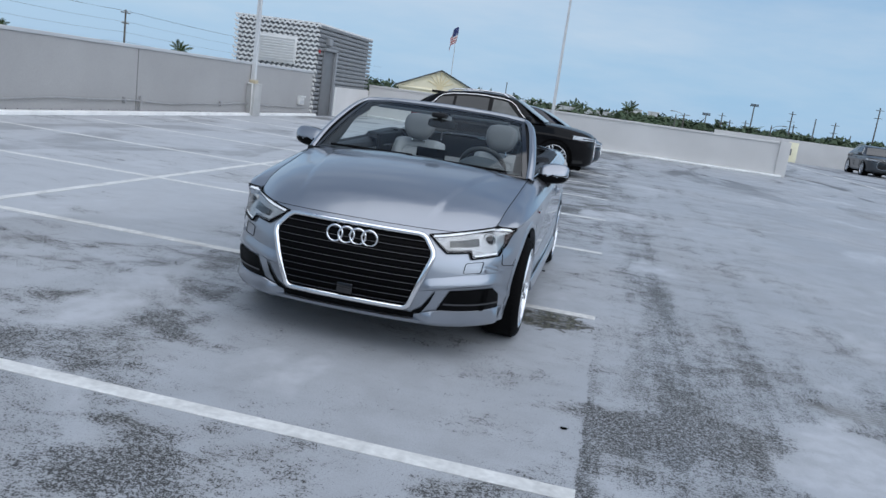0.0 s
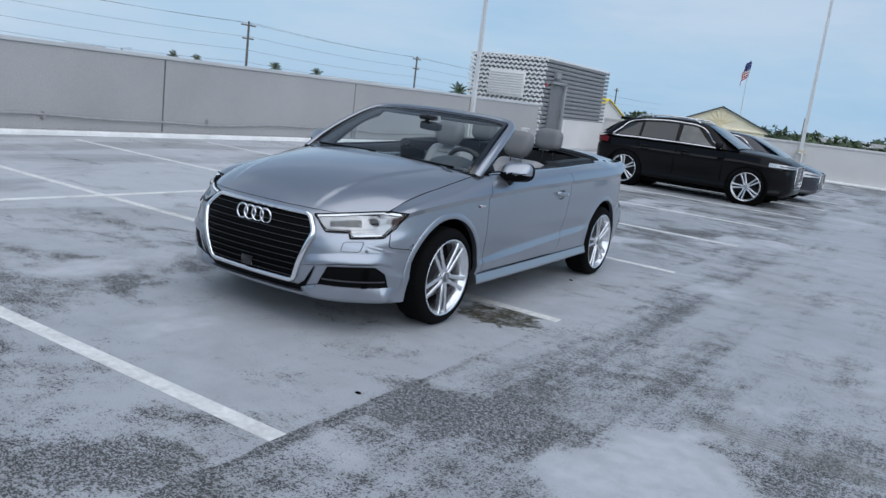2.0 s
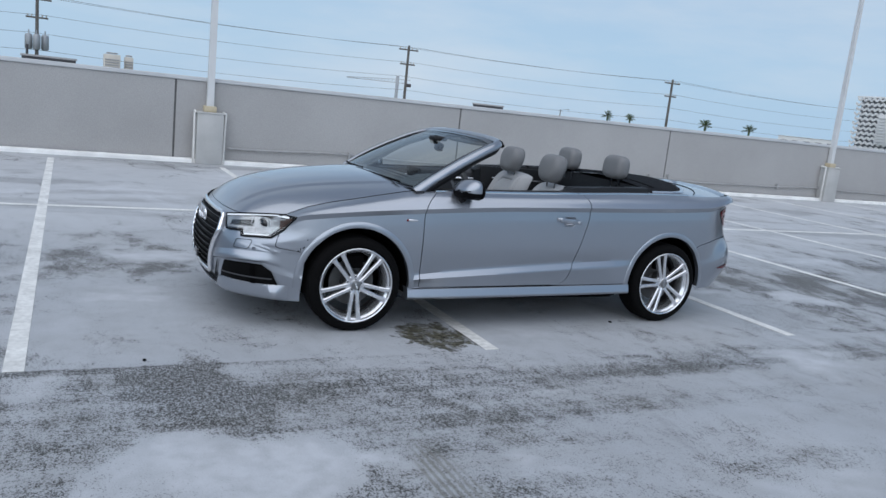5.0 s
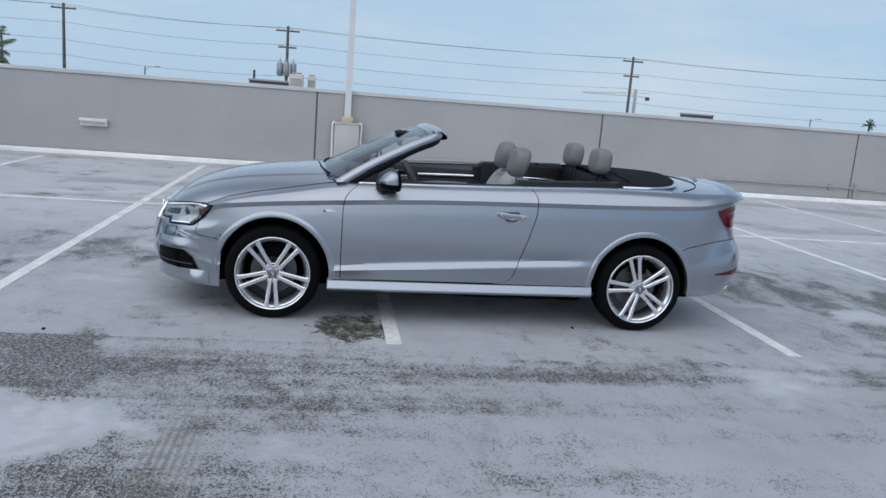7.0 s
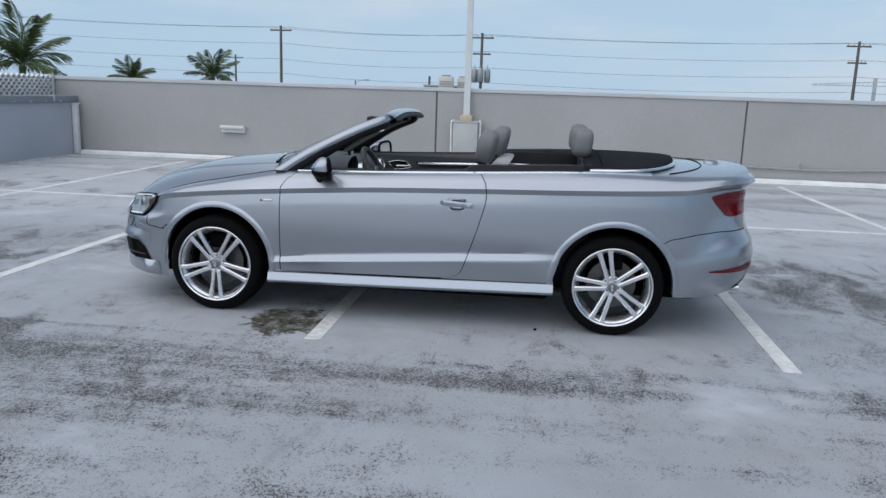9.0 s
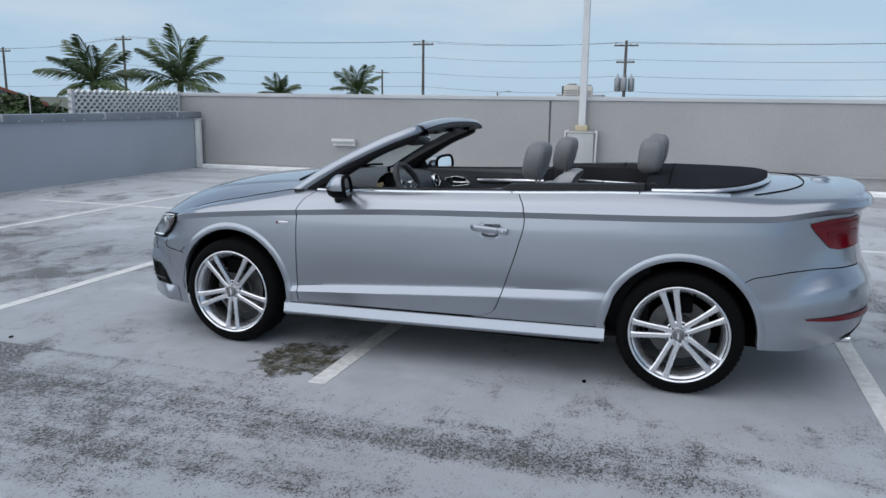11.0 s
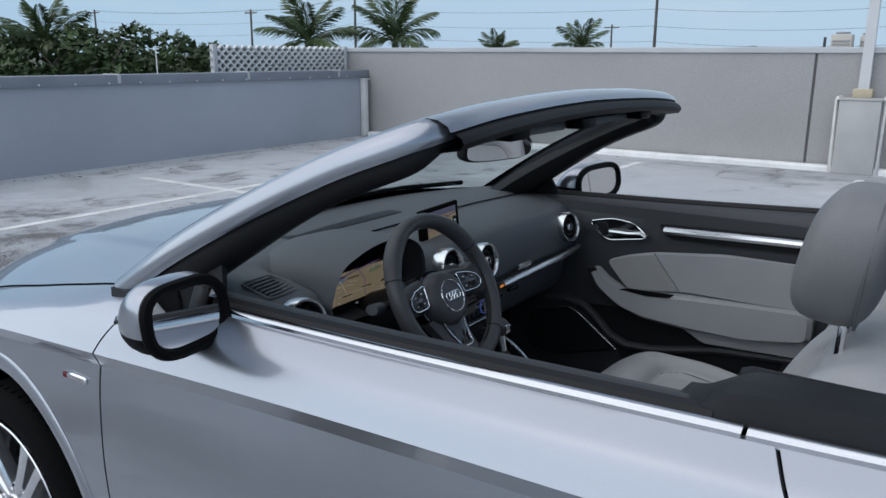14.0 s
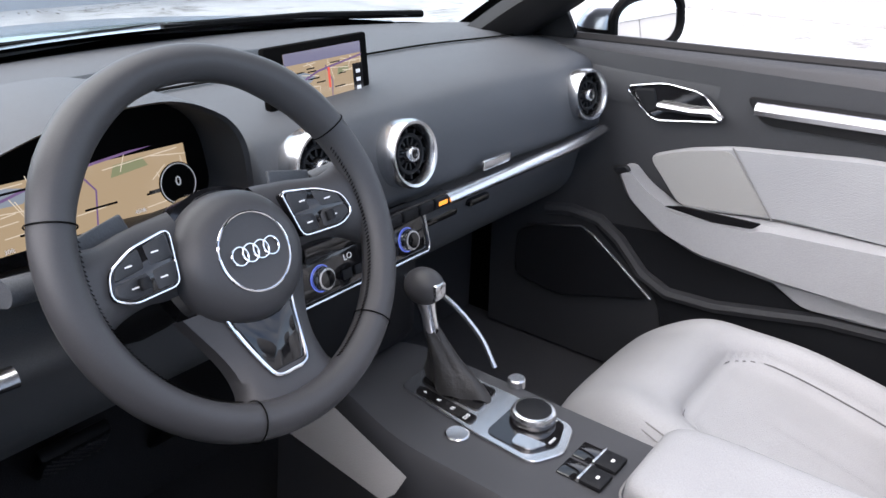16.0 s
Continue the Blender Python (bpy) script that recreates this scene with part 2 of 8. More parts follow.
    oil = rng(op("ADD", r2, rng(noise_tex(6.0, 7, 0.75), 0.3, 0.7, -0.9, 0.9)), 0.95, 0.75)
    crust = mix(rng(noise_tex(38.0, 5, 0.8, (1.0, 0.45, 1.0)), 0.44, 0.56), (0.018, 0.017, 0.011), (0.095, 0.090, 0.060))
    col = mix(op("MULTIPLY", oil, rng(noise_tex(10.0, 6, 0.75), 0.34, 0.52, 0.25, 1.0)), col, crust)
    l.new(col, b.inputs["Base Color"])
    b.inputs["Roughness"].default_value = 0.62
    l.new(rng(spread, 0.4, 0.7, 0.5, 0.78), b.inputs["Roughness"])
    b.inputs["Specular IOR Level"].default_value = 0.45
    bp = n.new("ShaderNodeBump")
    bp.inputs["Strength"].default_value, bp.inputs["Distance"].default_value = 0.5, 0.004
    l.new(op("MULTIPLY", noise_tex(60.0, 4, 0.7), op("ADD", 0.25, worn)), bp.inputs["Height"])
    l.new(bp.outputs["Normal"], b.inputs["Normal"])
    return m


DECK_A, DECK_B, DECK_C, DECK_DARK = (0.375, 0.395, 0.42), (0.44, 0.46, 0.485), (0.29, 0.30, 0.31), (0.030, 0.030, 0.028)
OIL = (0.15, 6.24, 0.32, 0.27)
M_DECK = deck_mat()
M_PAINT_LINE = mat("line_paint", (0.66, 0.665, 0.645), 0.7, var=0.16, scale=4.0, fine=0.12, fine_scale=25, bump=0.2)
M_PAINT_WORN = mat("worn_line_paint", (0.59, 0.59, 0.565), 0.75, var=0.22, scale=3.0, fine=0.16, fine_scale=22, bump=0.2, bump_scale=90)
M_WALL = mat("wall_stucco", (0.36, 0.355, 0.35), 0.85, var=0.06, scale=0.7, fine=0.10, fine_scale=60, bump=0.25, bump_scale=160)
# south parapet: the blue cast of its shaded face is part of the colour
M_WALL_SHADE = mat("parapet_stucco_shade", (0.385, 0.41, 0.45), 0.85, var=0.08, scale=0.6, fine=0.05, fine_scale=90, bump=0.25, bump_scale=160)
M_WALL_PALE = mat("north_stucco", (0.58, 0.57, 0.555), 0.85, var=0.08, scale=0.5, fine=0.04, fine_scale=90, bump=0.2, bump_scale=160)
M_COPING = mat("coping_metal", (0.48, 0.49, 0.50), 0.5, 0.0, var=0.08, scale=1.2)
M_CAP = mat("parapet_cap", (0.23, 0.25, 0.285), 0.6, var=0.12, scale=2.0)
M_KERB = mat("kerb_white", (0.84, 0.84, 0.82), 0.8, var=0.12, scale=2.5, fine=0.1, fine_scale=60)
M_JOINT = mat("joint_dark", (0.10, 0.10, 0.10), 0.9, var=0.1)
M_WHITE = mat("white_metal", (0.66, 0.66, 0.64), 0.5, var=0.06, scale=5)
M_PIER = mat("pier_concrete", (0.44, 0.44, 0.43), 0.8, var=0.08, scale=3, fine=0.05)
M_TAN = mat("base_tan", (0.50, 0.43, 0.30), 0.7, var=0.1, scale=9)
M_POLE = mat("pole_paint", (0.58, 0.59, 0.59), 0.45, var=0.05, scale=4)
M_CONDUIT = mat("conduit_grey", (0.30, 0.30, 0.30), 0.5, var=0.1, scale=6)
M_LATTICE = mat("lattice_white", (0.72, 0.72, 0.70), 0.6, var=0.06, scale=4)
M_LOUVRE = mat("louvre_grey", (0.26, 0.27, 0.28), 0.55, var=0.08, scale=3)
M_DOORGREY = mat("door_grey", (0.14, 0.145, 0.15), 0.5, var=0.08, scale=3)


# ---------------------------------------------------------------- mesh helpers
def link(name, me, material, parent=None, label="", smooth=True, sharp=38):
    me.materials.append(material)
    if smooth:
        me.polygons.foreach_set("use_smooth", [True] * len(me.polygons))
        me.set_sharp_from_angle(angle=radians(sharp))
    ob = new(name, me)
    if parent is not None:
        ob.parent = parent
    if label:
        ob["label"] = label
    return ob


def part(name, bm, material, parent=None, label="", smooth=True, sharp=38, recalc=True):
    if recalc:
        bmesh.ops.recalc_face_normals(bm, faces=bm.faces)
    me = bpy.data.meshes.new(name)
    bm.to_mesh(me)
    bm.free()
    return link(name, me, material, parent, label, smooth, sharp)


def empty(name, loc=(0, 0, 0), rz=0.0):
    e = new(name)
    e.empty_display_size = 0.3
    e.matrix_world = pose(*loc, 0, 0, rz)
    return e


def add_box(bm, lo, hi, bevel=0.0, m=None, seg=2):
    """A box between two corners, its edges rounded."""
    r = bmesh.ops.create_cube(bm, size=1.0)
    c, s = [(a + b) / 2 for a, b in zip(lo, hi)], [abs(b - a) for a, b in zip(lo, hi)]
    for v in r["verts"]:
        v.co = Vector((v.co.x * s[0] + c[0], v.co.y * s[1] + c[1], v.co.z * s[2] + c[2]))
    vs = r["verts"]
    if bevel:
        es = list({e for v in vs for e in v.link_edges})
        res = bmesh.ops.bevel(bm, geom=es, offset=min(bevel, min(s) * 0.45), segments=seg, affect="EDGES", profile=0.5)
        vs = list({v for f in res["faces"] for v in f.verts} | {v for v in vs if v.is_valid})
    if m is not None:
        bmesh.ops.transform(bm, matrix=m, verts=[v for v in vs if v.is_valid])
    return bm


def box(lo, hi, bevel=0.0, m=None, seg=2):
    return add_box(bmesh.new(), lo, hi, bevel, m, seg)


def spline(pts, n):
    """n points on a Catmull-Rom curve through pts (tuples of any length)."""
    p = [np.array(q, float) for q in pts]
    p = [2 * p[0] - p[1]] + p + [2 * p[-1] - p[-2]]
    outp = []
    k = len(p) - 3
    for i in range(n):
        u = i / (n - 1) * k
        j = min(int(u), k - 1)
        t = u - j
        a, b, c, d = p[j:j + 4]
        outp.append(0.5 * (2 * b + (c - a) * t + (2 * a - 5 * b + 4 * c - d) * t * t + (3 * b - a - 3 * c + d) * t ** 3))
    return outp


def curve_at(table):
    """A smooth function of one number through a table of (x, value) pairs (monotone cubic)."""
    xs, ys = np.array([a for a, _ in table], float), np.array([b for _, b in table], float)
    h, d = np.diff(xs), np.diff(ys) / np.diff(xs)
    mm = np.zeros(len(xs))
    mm[0], mm[-1] = d[0], d[-1]
    for i in range(1, len(xs) - 1):
        if d[i - 1] * d[i] > 0:
            w1, w2 = 2 * h[i] + h[i - 1], h[i] + 2 * h[i - 1]
            mm[i] = (w1 + w2) / (w1 / d[i - 1] + w2 / d[i])

    def f(x):
        x = min(max(x, xs[0]), xs[-1])
        i = min(int(np.searchsorted(xs, x, "right")) - 1, len(xs) - 2)
        t = (x - xs[i]) / h[i]
        return float((2 * t ** 3 - 3 * t * t + 1) * ys[i] + (t ** 3 - 2 * t * t + t) * h[i] * mm[i]
                     + (-2 * t ** 3 + 3 * t * t) * ys[i + 1] + (t ** 3 - t * t) * h[i] * mm[i + 1])
    return f


def add_grid(bm, rows, closed_u=False, closed_v=False):
    """Faces over rows of points; every row has the same number."""
    vs = [[bm.verts.new(tuple(p)) for p in r] for r in rows]
    nr, nc = len(vs), len(vs[0])
    for i in range(nr if closed_v else nr - 1):
        for j in range(nc if closed_u else nc - 1):
            q = (vs[i][j], vs[i][(j + 1) % nc], vs[(i + 1) % nr][(j + 1) % nc], vs[(i + 1) % nr][j])
            if len(set(q)) == 4:
                try:
                    bm.faces.new(q)
                except ValueError:
                    pass
    return vs


def grid(rows, closed_u=False, closed_v=False):
    bm = bmesh.new()
    add_grid(bm, rows, closed_u, closed_v)
    return bm


def add_tube(bm, pts, radius, sides=10, closed=False, caps=True, flat=1.0, up=(0, 0, 1)):
    """A round rod along points; radius may be a list; flat squeezes it along up."""
    p = [Vector(q) for q in pts]
    n = len(p)
    rows = []
    upv = Vector(up)
    for i in range(n):
        a = p[(i - 1) % n] if closed or i > 0 else p[0]
        b = p[(i + 1) % n] if closed or i < n - 1 else p[-1]
        t = (b - a).normalized()
        s = t.cross(upv)
        if s.length < 1e-4:
            s = t.cross(Vector((1, 0, 0)))
        s.normalize()
        w = s.cross(t).normalized()
        r = radius[i] if isinstance(radius, (list, tuple)) else radius
        rows.append([p[i] + s * (r * math.cos(2 * math.pi * k / sides)) + w * (r * flat * math.sin(2 * math.pi * k / sides)) for k in range(sides)])
    vs = add_grid(bm, rows, closed_u=True, closed_v=closed)
    if caps and not closed:
        bm.faces.new(vs[0][::-1])
        bm.faces.new(vs[-1])
    return bm


def tube(pts, radius, sides=10, closed=False, caps=True, flat=1.0, up=(0, 0, 1)):
    return add_tube(bmesh.new(), pts, radius, sides, closed, caps, flat, up)


def add_lathe(bm, prof, seg=32, m=None, cap=True):
    """A turned shape about local z from (radius, z) pairs."""
    rows = []
    for r, z in prof:
        rows.append([Vector((r * math.cos(2 * math.pi * k / seg), r * math.sin(2 * math.pi * k / seg), z)) for k in range(seg)])
    if m is not None:
        rows = [[m @ q for q in r] for r in rows]
    vs = add_grid(bm, rows, closed_u=True)
    if cap:
        bm.faces.new(vs[0][::-1])
        bm.faces.new(vs[-1])
    return bm


def lathe(prof, seg=32, m=None, cap=True):
    return add_lathe(bmesh.new(), prof, seg, m, cap)


def add_prism(bm, pts, to_world, depth, inset=0.0):
    """A plate from a flat outline: pts (u, v) carried by to_world(u, v, w), w from 0 to depth."""
    n = len(pts)
    rows = [[to_world(u, v, 0.0) for u, v in pts]]
    cu, cv = sum(p[0] for p in pts) / n, sum(p[1] for p in pts) / n
    if inset:
        rows.append([to_world(u, v, depth - inset) for u, v in pts])
        rows.append([to_world(u + (cu - u) * min(1, inset / max(1e-6, math.hypot(u - cu, v - cv))),
                              v + (cv - v) * min(1, inset / max(1e-6, math.hypot(u - cu, v - cv))), depth) for u, v in pts])
    else:
        rows.append([to_world(u, v, depth) for u, v in pts])
    vs = add_grid(bm, rows, closed_u=True)
    bm.faces.new(vs[0][::-1])
    bm.faces.new(vs[-1])
    return bm


def round_poly(pts, r, seg=4):
    """A flat outline with its corners rounded."""
    res, n = [], len(pts)
    for i in range(n):
        a, b, c = (np.array(pts[(i + k) % n], float) for k in (-1, 0, 1))
        d1, d2 = a - b, c - b
        l1, l2 = np.linalg.norm(d1), np.linalg.norm(d2)
        q = min(r, l1 * 0.45, l2 * 0.45)
        p1, p2 = b + d1 / l1 * q, b + d2 / l2 * q
        for k in range(seg + 1):
            t = k / seg
            res.append(tuple((1 - t) ** 2 * p1 + 2 * t * (1 - t) * b + t * t * p2))
    return res


def writing(name, body, size, m, material, parent=None, depth=0.0004, align="CENTER"):
    """Raised lettering as a mesh, in Blender's own font."""
    cu = bpy.data.curves.new(name, "FONT")
    cu.body, cu.size, cu.extrude, cu.align_x, cu.align_y = body, size, depth, align, "CENTER"
    cu.resolution_u = 2
    tmp = bpy.data.objects.new("tmp_text", cu)
    scene.collection.objects.link(tmp)
    bpy.context.view_layer.update()
    me = bpy.data.meshes.new_from_object(tmp.evaluated_get(bpy.context.evaluated_depsgraph_get()))
    bpy.data.objects.remove(tmp)
    bpy.data.curves.remove(cu)
    me.transform(m)
    me.materials.clear()
    return link(name, me, material, parent, smooth=False)

# ---------------------------------------------------------------- the roof deck
STALL_Y = (0.94, 3.745, 6.50, 9.275, 12.05, 14.82, 17.59, 20.36, 23.13, 25.9)
LANE_X, MID_X, WALL_X = 0.475, -4.80, -10.42

floor = tagged(part("floor", box((-10.7, -2.02, -0.3), (42, 62, 0.0)), M_DECK, smooth=False),
               "grey coated concrete parking deck with worn speckled patches", "floor", kind="structure")


def painted_line(x0, x1, y0, y1, name="painted_line", material=None):
    bm = box((x0, y0, 0.0), (x1, y1, 0.0035), 0.0012, seg=1)
    return part(name, bm, material or M_PAINT_LINE, floor, smooth=False)


for y in STALL_Y:
    painted_line(MID_X + 0.05, LANE_X, y - 0.05, y + 0.05, material=M_PAINT_WORN if 5.5 < y < 7.5 else None)
    painted_line(-9.7, MID_X - 0.05, y - 0.05, y + 0.05)
painted_line(MID_X - 0.05, MID_X + 0.05, -0.6, 27.5)
painted_line(11.2, 11.34, 31, 56)


def panelled_wall(name, label, x0, x1, ys, z1, material, joint=0.016):
    """A wall of precast panels along y, with recessed joints between them."""
    w = tagged(part(name, box((x0, ys[0], -0.05), (x1 - 0.014, ys[-1], z1 - 0.01)), M_JOINT, smooth=False), label, "wall", kind="structure")
    for a, b in zip(ys, ys[1:]):
        part("wall_panel", box((x0 - 0.01, a + joint, -0.04), (x1, b - joint, z1), 0.006, seg=1), material, w, smooth=False)
    return w


panelled_wall("wall_west", "grey stucco precast panel wall beside the deck", WALL_X - 0.24, WALL_X,
                       (-2.3, 5.74, 11.53, 17.31, 23.09, 28.2), 1.485, M_WALL)
coping = tagged(part("coping_west", box((WALL_X - 0.30, -2.34, 1.485), (WALL_X + 0.03, 28.23, 1.56), 0.012), M_COPING, smooth=False),
                "pale folded metal coping along the wall top", "coping", kind="structure")
for y in np.arange(0.6, 28.0, 3.05):
    part("coping_seam", box((WALL_X - 0.303, y, 1.482), (WALL_X + 0.033, y + 0.05, 1.563), 0.004, seg=1), M_COPING, coping, smooth=False)
kerb = tagged(part("kerb_west", box((WALL_X, -1.6, -0.02), (WALL_X + 0.2, 28.1, 0.075), 0.02), M_KERB, smooth=False),
              "white painted low kerb at the wall foot", "kerb", kind="structure")
bm = bmesh.new()
for y in np.arange(-1.4, 27.8, 0.30):
    add_box(bm, (WALL_X, y, 0.078), (WALL_X + 0.03, y + 0.2, 0.10))
part("kerb_flashing", bm, M_CONDUIT, kerb, smooth=False)

wall_s = tagged(part("wall_south", box((-10.40, -1.96, -0.05), (41.8, -1.72, 1.05), 0.006, seg=1), M_WALL_SHADE, smooth=False),
                "stucco parapet wall with bluish shade in its grey colour", "wall", kind="structure")
cap = part("parapet_cap", box((-10.41, -2.0, 1.035), (41.8, -1.685, 1.17), 0.01), M_CAP, wall_s, "dark grey folded metal cap")
for i in range(60):
    x = -9.8 + i * 0.46
    part("cap_bolt", lathe([(0.001, 0), (0.014, 0.0), (0.012, 0.008), (0.001, 0.01)], 8, pose(x, -1.685, 1.065, -90)), M_WHITE, wall_s)
for i, x in enumerate((-9.6, -7.55, -5.35, -3.0, -0.4)):
    part("cap_strap", box((x - 0.025, -2.005, 1.06), (x + 0.025, -1.68, 1.18), 0.004, seg=1), M_COPING, wall_s)
for x in (-6.02, -3.6, -1.0):
    rod = part("rod", tube([(x, -1.80, 1.165), (x, -1.80, 1.52)], 0.009, 8), M_WHITE)
    tagged(rod, "thin white metal rod standing on the parapet cap", "rod")
post = empty("corner_post", (-10.24, -1.66, 0))
part("post", box((-0.055, -0.05, 0.0), (0.055, 0.05, 1.0), 0.012), M_WHITE, post)
part("foot_plate", box((-0.13, -0.08, 0.0), (0.13, 0.08, 0.012), 0.004), M_CONDUIT, post)
part("post_cap", box((-0.075, -0.07, 1.0), (0.075, 0.07, 1.025), 0.006), M_WHITE, post)
tagged(post, "white corner post at the meeting of two walls", "post")

# screen of perforated block beyond the south parapet
screen = empty("lattice_screen", (-8.84, -2.2, 0))
part("back_panel", box((-1.5, -0.06, 1.0), (1.5, -0.045, 1.55)), M_LOUVRE, screen, smooth=False)
for x in (-1.5, 1.5):
    part("screen_post", box((x - 0.04, -0.05, 0.0), (x + 0.04, 0.04, 1.58), 0.01), M_COPING, screen)


def zigzag(width, period, amp, thick, depth):
    """One wavy slat along x."""
    bm = bmesh.new()
    n = int(width / period * 6)
    rows = []
    for i in range(n + 1):
        x = -width / 2 + width * i / n
        z = amp * math.cos(2 * math.pi * i / 6)
        rows.append([(x, -depth / 2, z - thick / 2), (x, depth / 2, z - thick / 2), (x, depth / 2, z + thick / 2), (x, -depth / 2, z + thick / 2)])
    add_grid(bm, rows, closed_u=True)
    me = bpy.data.meshes.new("slat")
    bm.to_mesh(me)
    bm.free()
    me.materials.append(M_LATTICE)
    return me


slat = zigzag(3.0, 0.15, 0.024, 0.03, 0.05)
for i in range(9):
    o = new("slat", slat)
    o.parent = screen
    o.matrix_basis = pose(0.075 * (i % 2), 0, 1.04 + i * 0.062)
tagged(screen, "white perforated lattice screen above the parapet", "screen")

# things on the west wall
for name, y, z, w, h in (("wall_light", 1.64, 0.61, 0.48, 0.13), ("wall_outlet", 26.9, 0.52, 0.42, 0.30)):
    e = empty(name, (WALL_X, y, z))
    part("housing", box((0, -w / 2, -h / 2), (0.09, w / 2, h / 2), 0.012), M_WHITE, e)
    part("lens", box((0.085, -w / 2 + 0.04, -h / 2 + 0.03), (0.1, w / 2 - 0.04, -0.005), 0.006), M_COPING, e)
    part("hood", box((0.08, -w / 2 - 0.01, h / 2 - 0.05), (0.14, w / 2 + 0.01, h / 2 + 0.01), 0.01), M_WHITE, e)
    tagged(e, "white metal box light fixed to the grey wall" if name == "wall_light" else "white square utility box fixed to the grey wall", "wall light" if name == "wall_light" else "utility box")
pts = [(WALL_X + 0.05, y, 0.30 + 0.03 * math.sin(y * 0.9) + 0.012 * math.sin(y * 2.3)) for y in np.arange(6.7, 28.0, 0.5)]
conduit = tagged(part("conduit", tube(pts, 0.022, 8), M_CONDUIT), "grey conduit sagging along the wall", "conduit")
for y in (9.1, 12.6, 16.8, 21.2):
    part("clip", box((WALL_X, y - 0.02, 0.25), (WALL_X + 0.08, y + 0.02, 0.38), 0.005), M_CONDUIT, conduit)
tagged(part("standpipe", tube([(WALL_X + 0.06, 17.4, 0.0), (WALL_X + 0.06, 17.4, 0.42)], 0.03, 8), M_CONDUIT), "short grey standpipe at the wall foot", "pipe")


def lamp_post(y, x=-10.18):
    e = empty("lamp_post", (x, y, 0))
    part("pier", box((-0.30, -0.235, 0.0), (0.02, 0.235, 0.915), 0.012), M_PIER, e, "pale concrete pier")
    part("pier_cap", box((-0.30, -0.25, 0.915), (0.03, 0.25, 0.945), 0.006), M_PIER, e)
    part("base_block", box((-0.25, -0.11, 0.945), (-0.05, 0.11, 1.055), 0.012), M_TAN, e, "tan painted base block")
    bm = bmesh.new()
    rows = []
    for z, r in ((1.05, 0.062), (1.3, 0.06), (3.5, 0.052), (8.6, 0.036)):
        rows.append([(-0.16 + r * sx, r * sy, z) for sx, sy in ((-1, -1), (1, -1), (1, 1), (-1, 1))])
    vs = add_grid(bm, rows, closed_u=True)
    bm.faces.new(vs[-1])
    part("pole", bm, M_POLE, e, "white painted tapered steel pole", smooth=False)
    part("arm", box((-0.16, -0.03, 8.4), (1.2, 0.03, 8.48), 0.01), M_POLE, e)
    part("lamp_head", box((0.9, -0.17, 8.34), (1.5, 0.17, 8.46), 0.03), M_POLE, e)
    for s in (-1, 1):
        part("downpipe", tube([(-0.05, 0.272 * s, 0.0), (-0.05, 0.272 * s, 0.915), (-0.05, 0.27 * s, 0.935), (-0.2, 0.255 * s, 0.945)], 0.026, 8), M_WHITE, e, "white plastic pipe")
    tagged(e, "white lamp pole on a pale concrete pier", "lamp post", group="lamp posts of the deck")
    return e


lamp_post(6.34)
lamp_post(23.05)
lamp_post(33.84, -2.06)

# ---------------------------------------------------------------- north end
wall_n = tagged(part("wall_north", box((-10.2, 33.9, -0.05), (7.1, 34.15, 1.28), 0.008, seg=1), M_WALL_PALE, smooth=False),
                "pale off-white stucco parapet wall", "wall", kind="structure")
part("coping_north", box((-10.2, 33.86, 1.28), (7.14, 34.19, 1.36), 0.01), M_WALL_PALE, wall_n)
part("end_post", box((6.75, 33.83, 0), (7.15, 34.2, 1.38), 0.01), M_WALL_PALE, wall_n)
part("kerb_north", box((-10.1, 33.7, 0.0), (7.0, 33.9, 0.08), 0.02), M_KERB, wall_n)
for x in np.arange(-9.5, 6.7, 3.4):
    part("coping_strap", box((x, 33.85, 1.27), (x + 0.06, 34.2, 1.375), 0.004, seg=1), M_COPING, wall_n)
M_YELLOW = mat("sign_yellow", (0.80, 0.76, 0.55), 0.6, var=0.05)
sgn = empty("warning_sign", (7.2, 34.5, 0))
part("sheet", box((-0.02, -0.01, 0.62), (0.36, 0.01, 1.40), 0.006), M_YELLOW, sgn, "cream-yellow sheet")
part("sign_bar", box((0.06, -0.014, 0.88), (0.14, -0.01, 1.14), 0.001), M_DOORGREY, sgn)
part("sign_post", tube([(0.0, 0.02, 0), (0, 0.02, 1.3)], 0.02, 8), M_CONDUIT, sgn)
tagged(sgn, "cream-yellow sign sheet on a short post beside the wall end", "sign")
tagged(part("wall_far", box((7.3, 60.2, -0.05), (42, 60.45, 1.55), 0.01, seg=1), M_WALL_PALE, smooth=False), "pale far parapet wall", "wall", kind="structure")
tagged(part("wall_east", box((41.8, -1.8, -0.05), (42.05, 60.2, 1.2), 0.01, seg=1), M_WALL_PALE, smooth=False), "pale parapet closing the deck", "wall", kind="structure")
tagged(part("wall_return", box((6.9, 34.2, -0.05), (7.14, 60.2, 1.3), 0.01, seg=1), M_WALL_PALE, smooth=False), "pale parapet return wall", "wall", kind="structure")

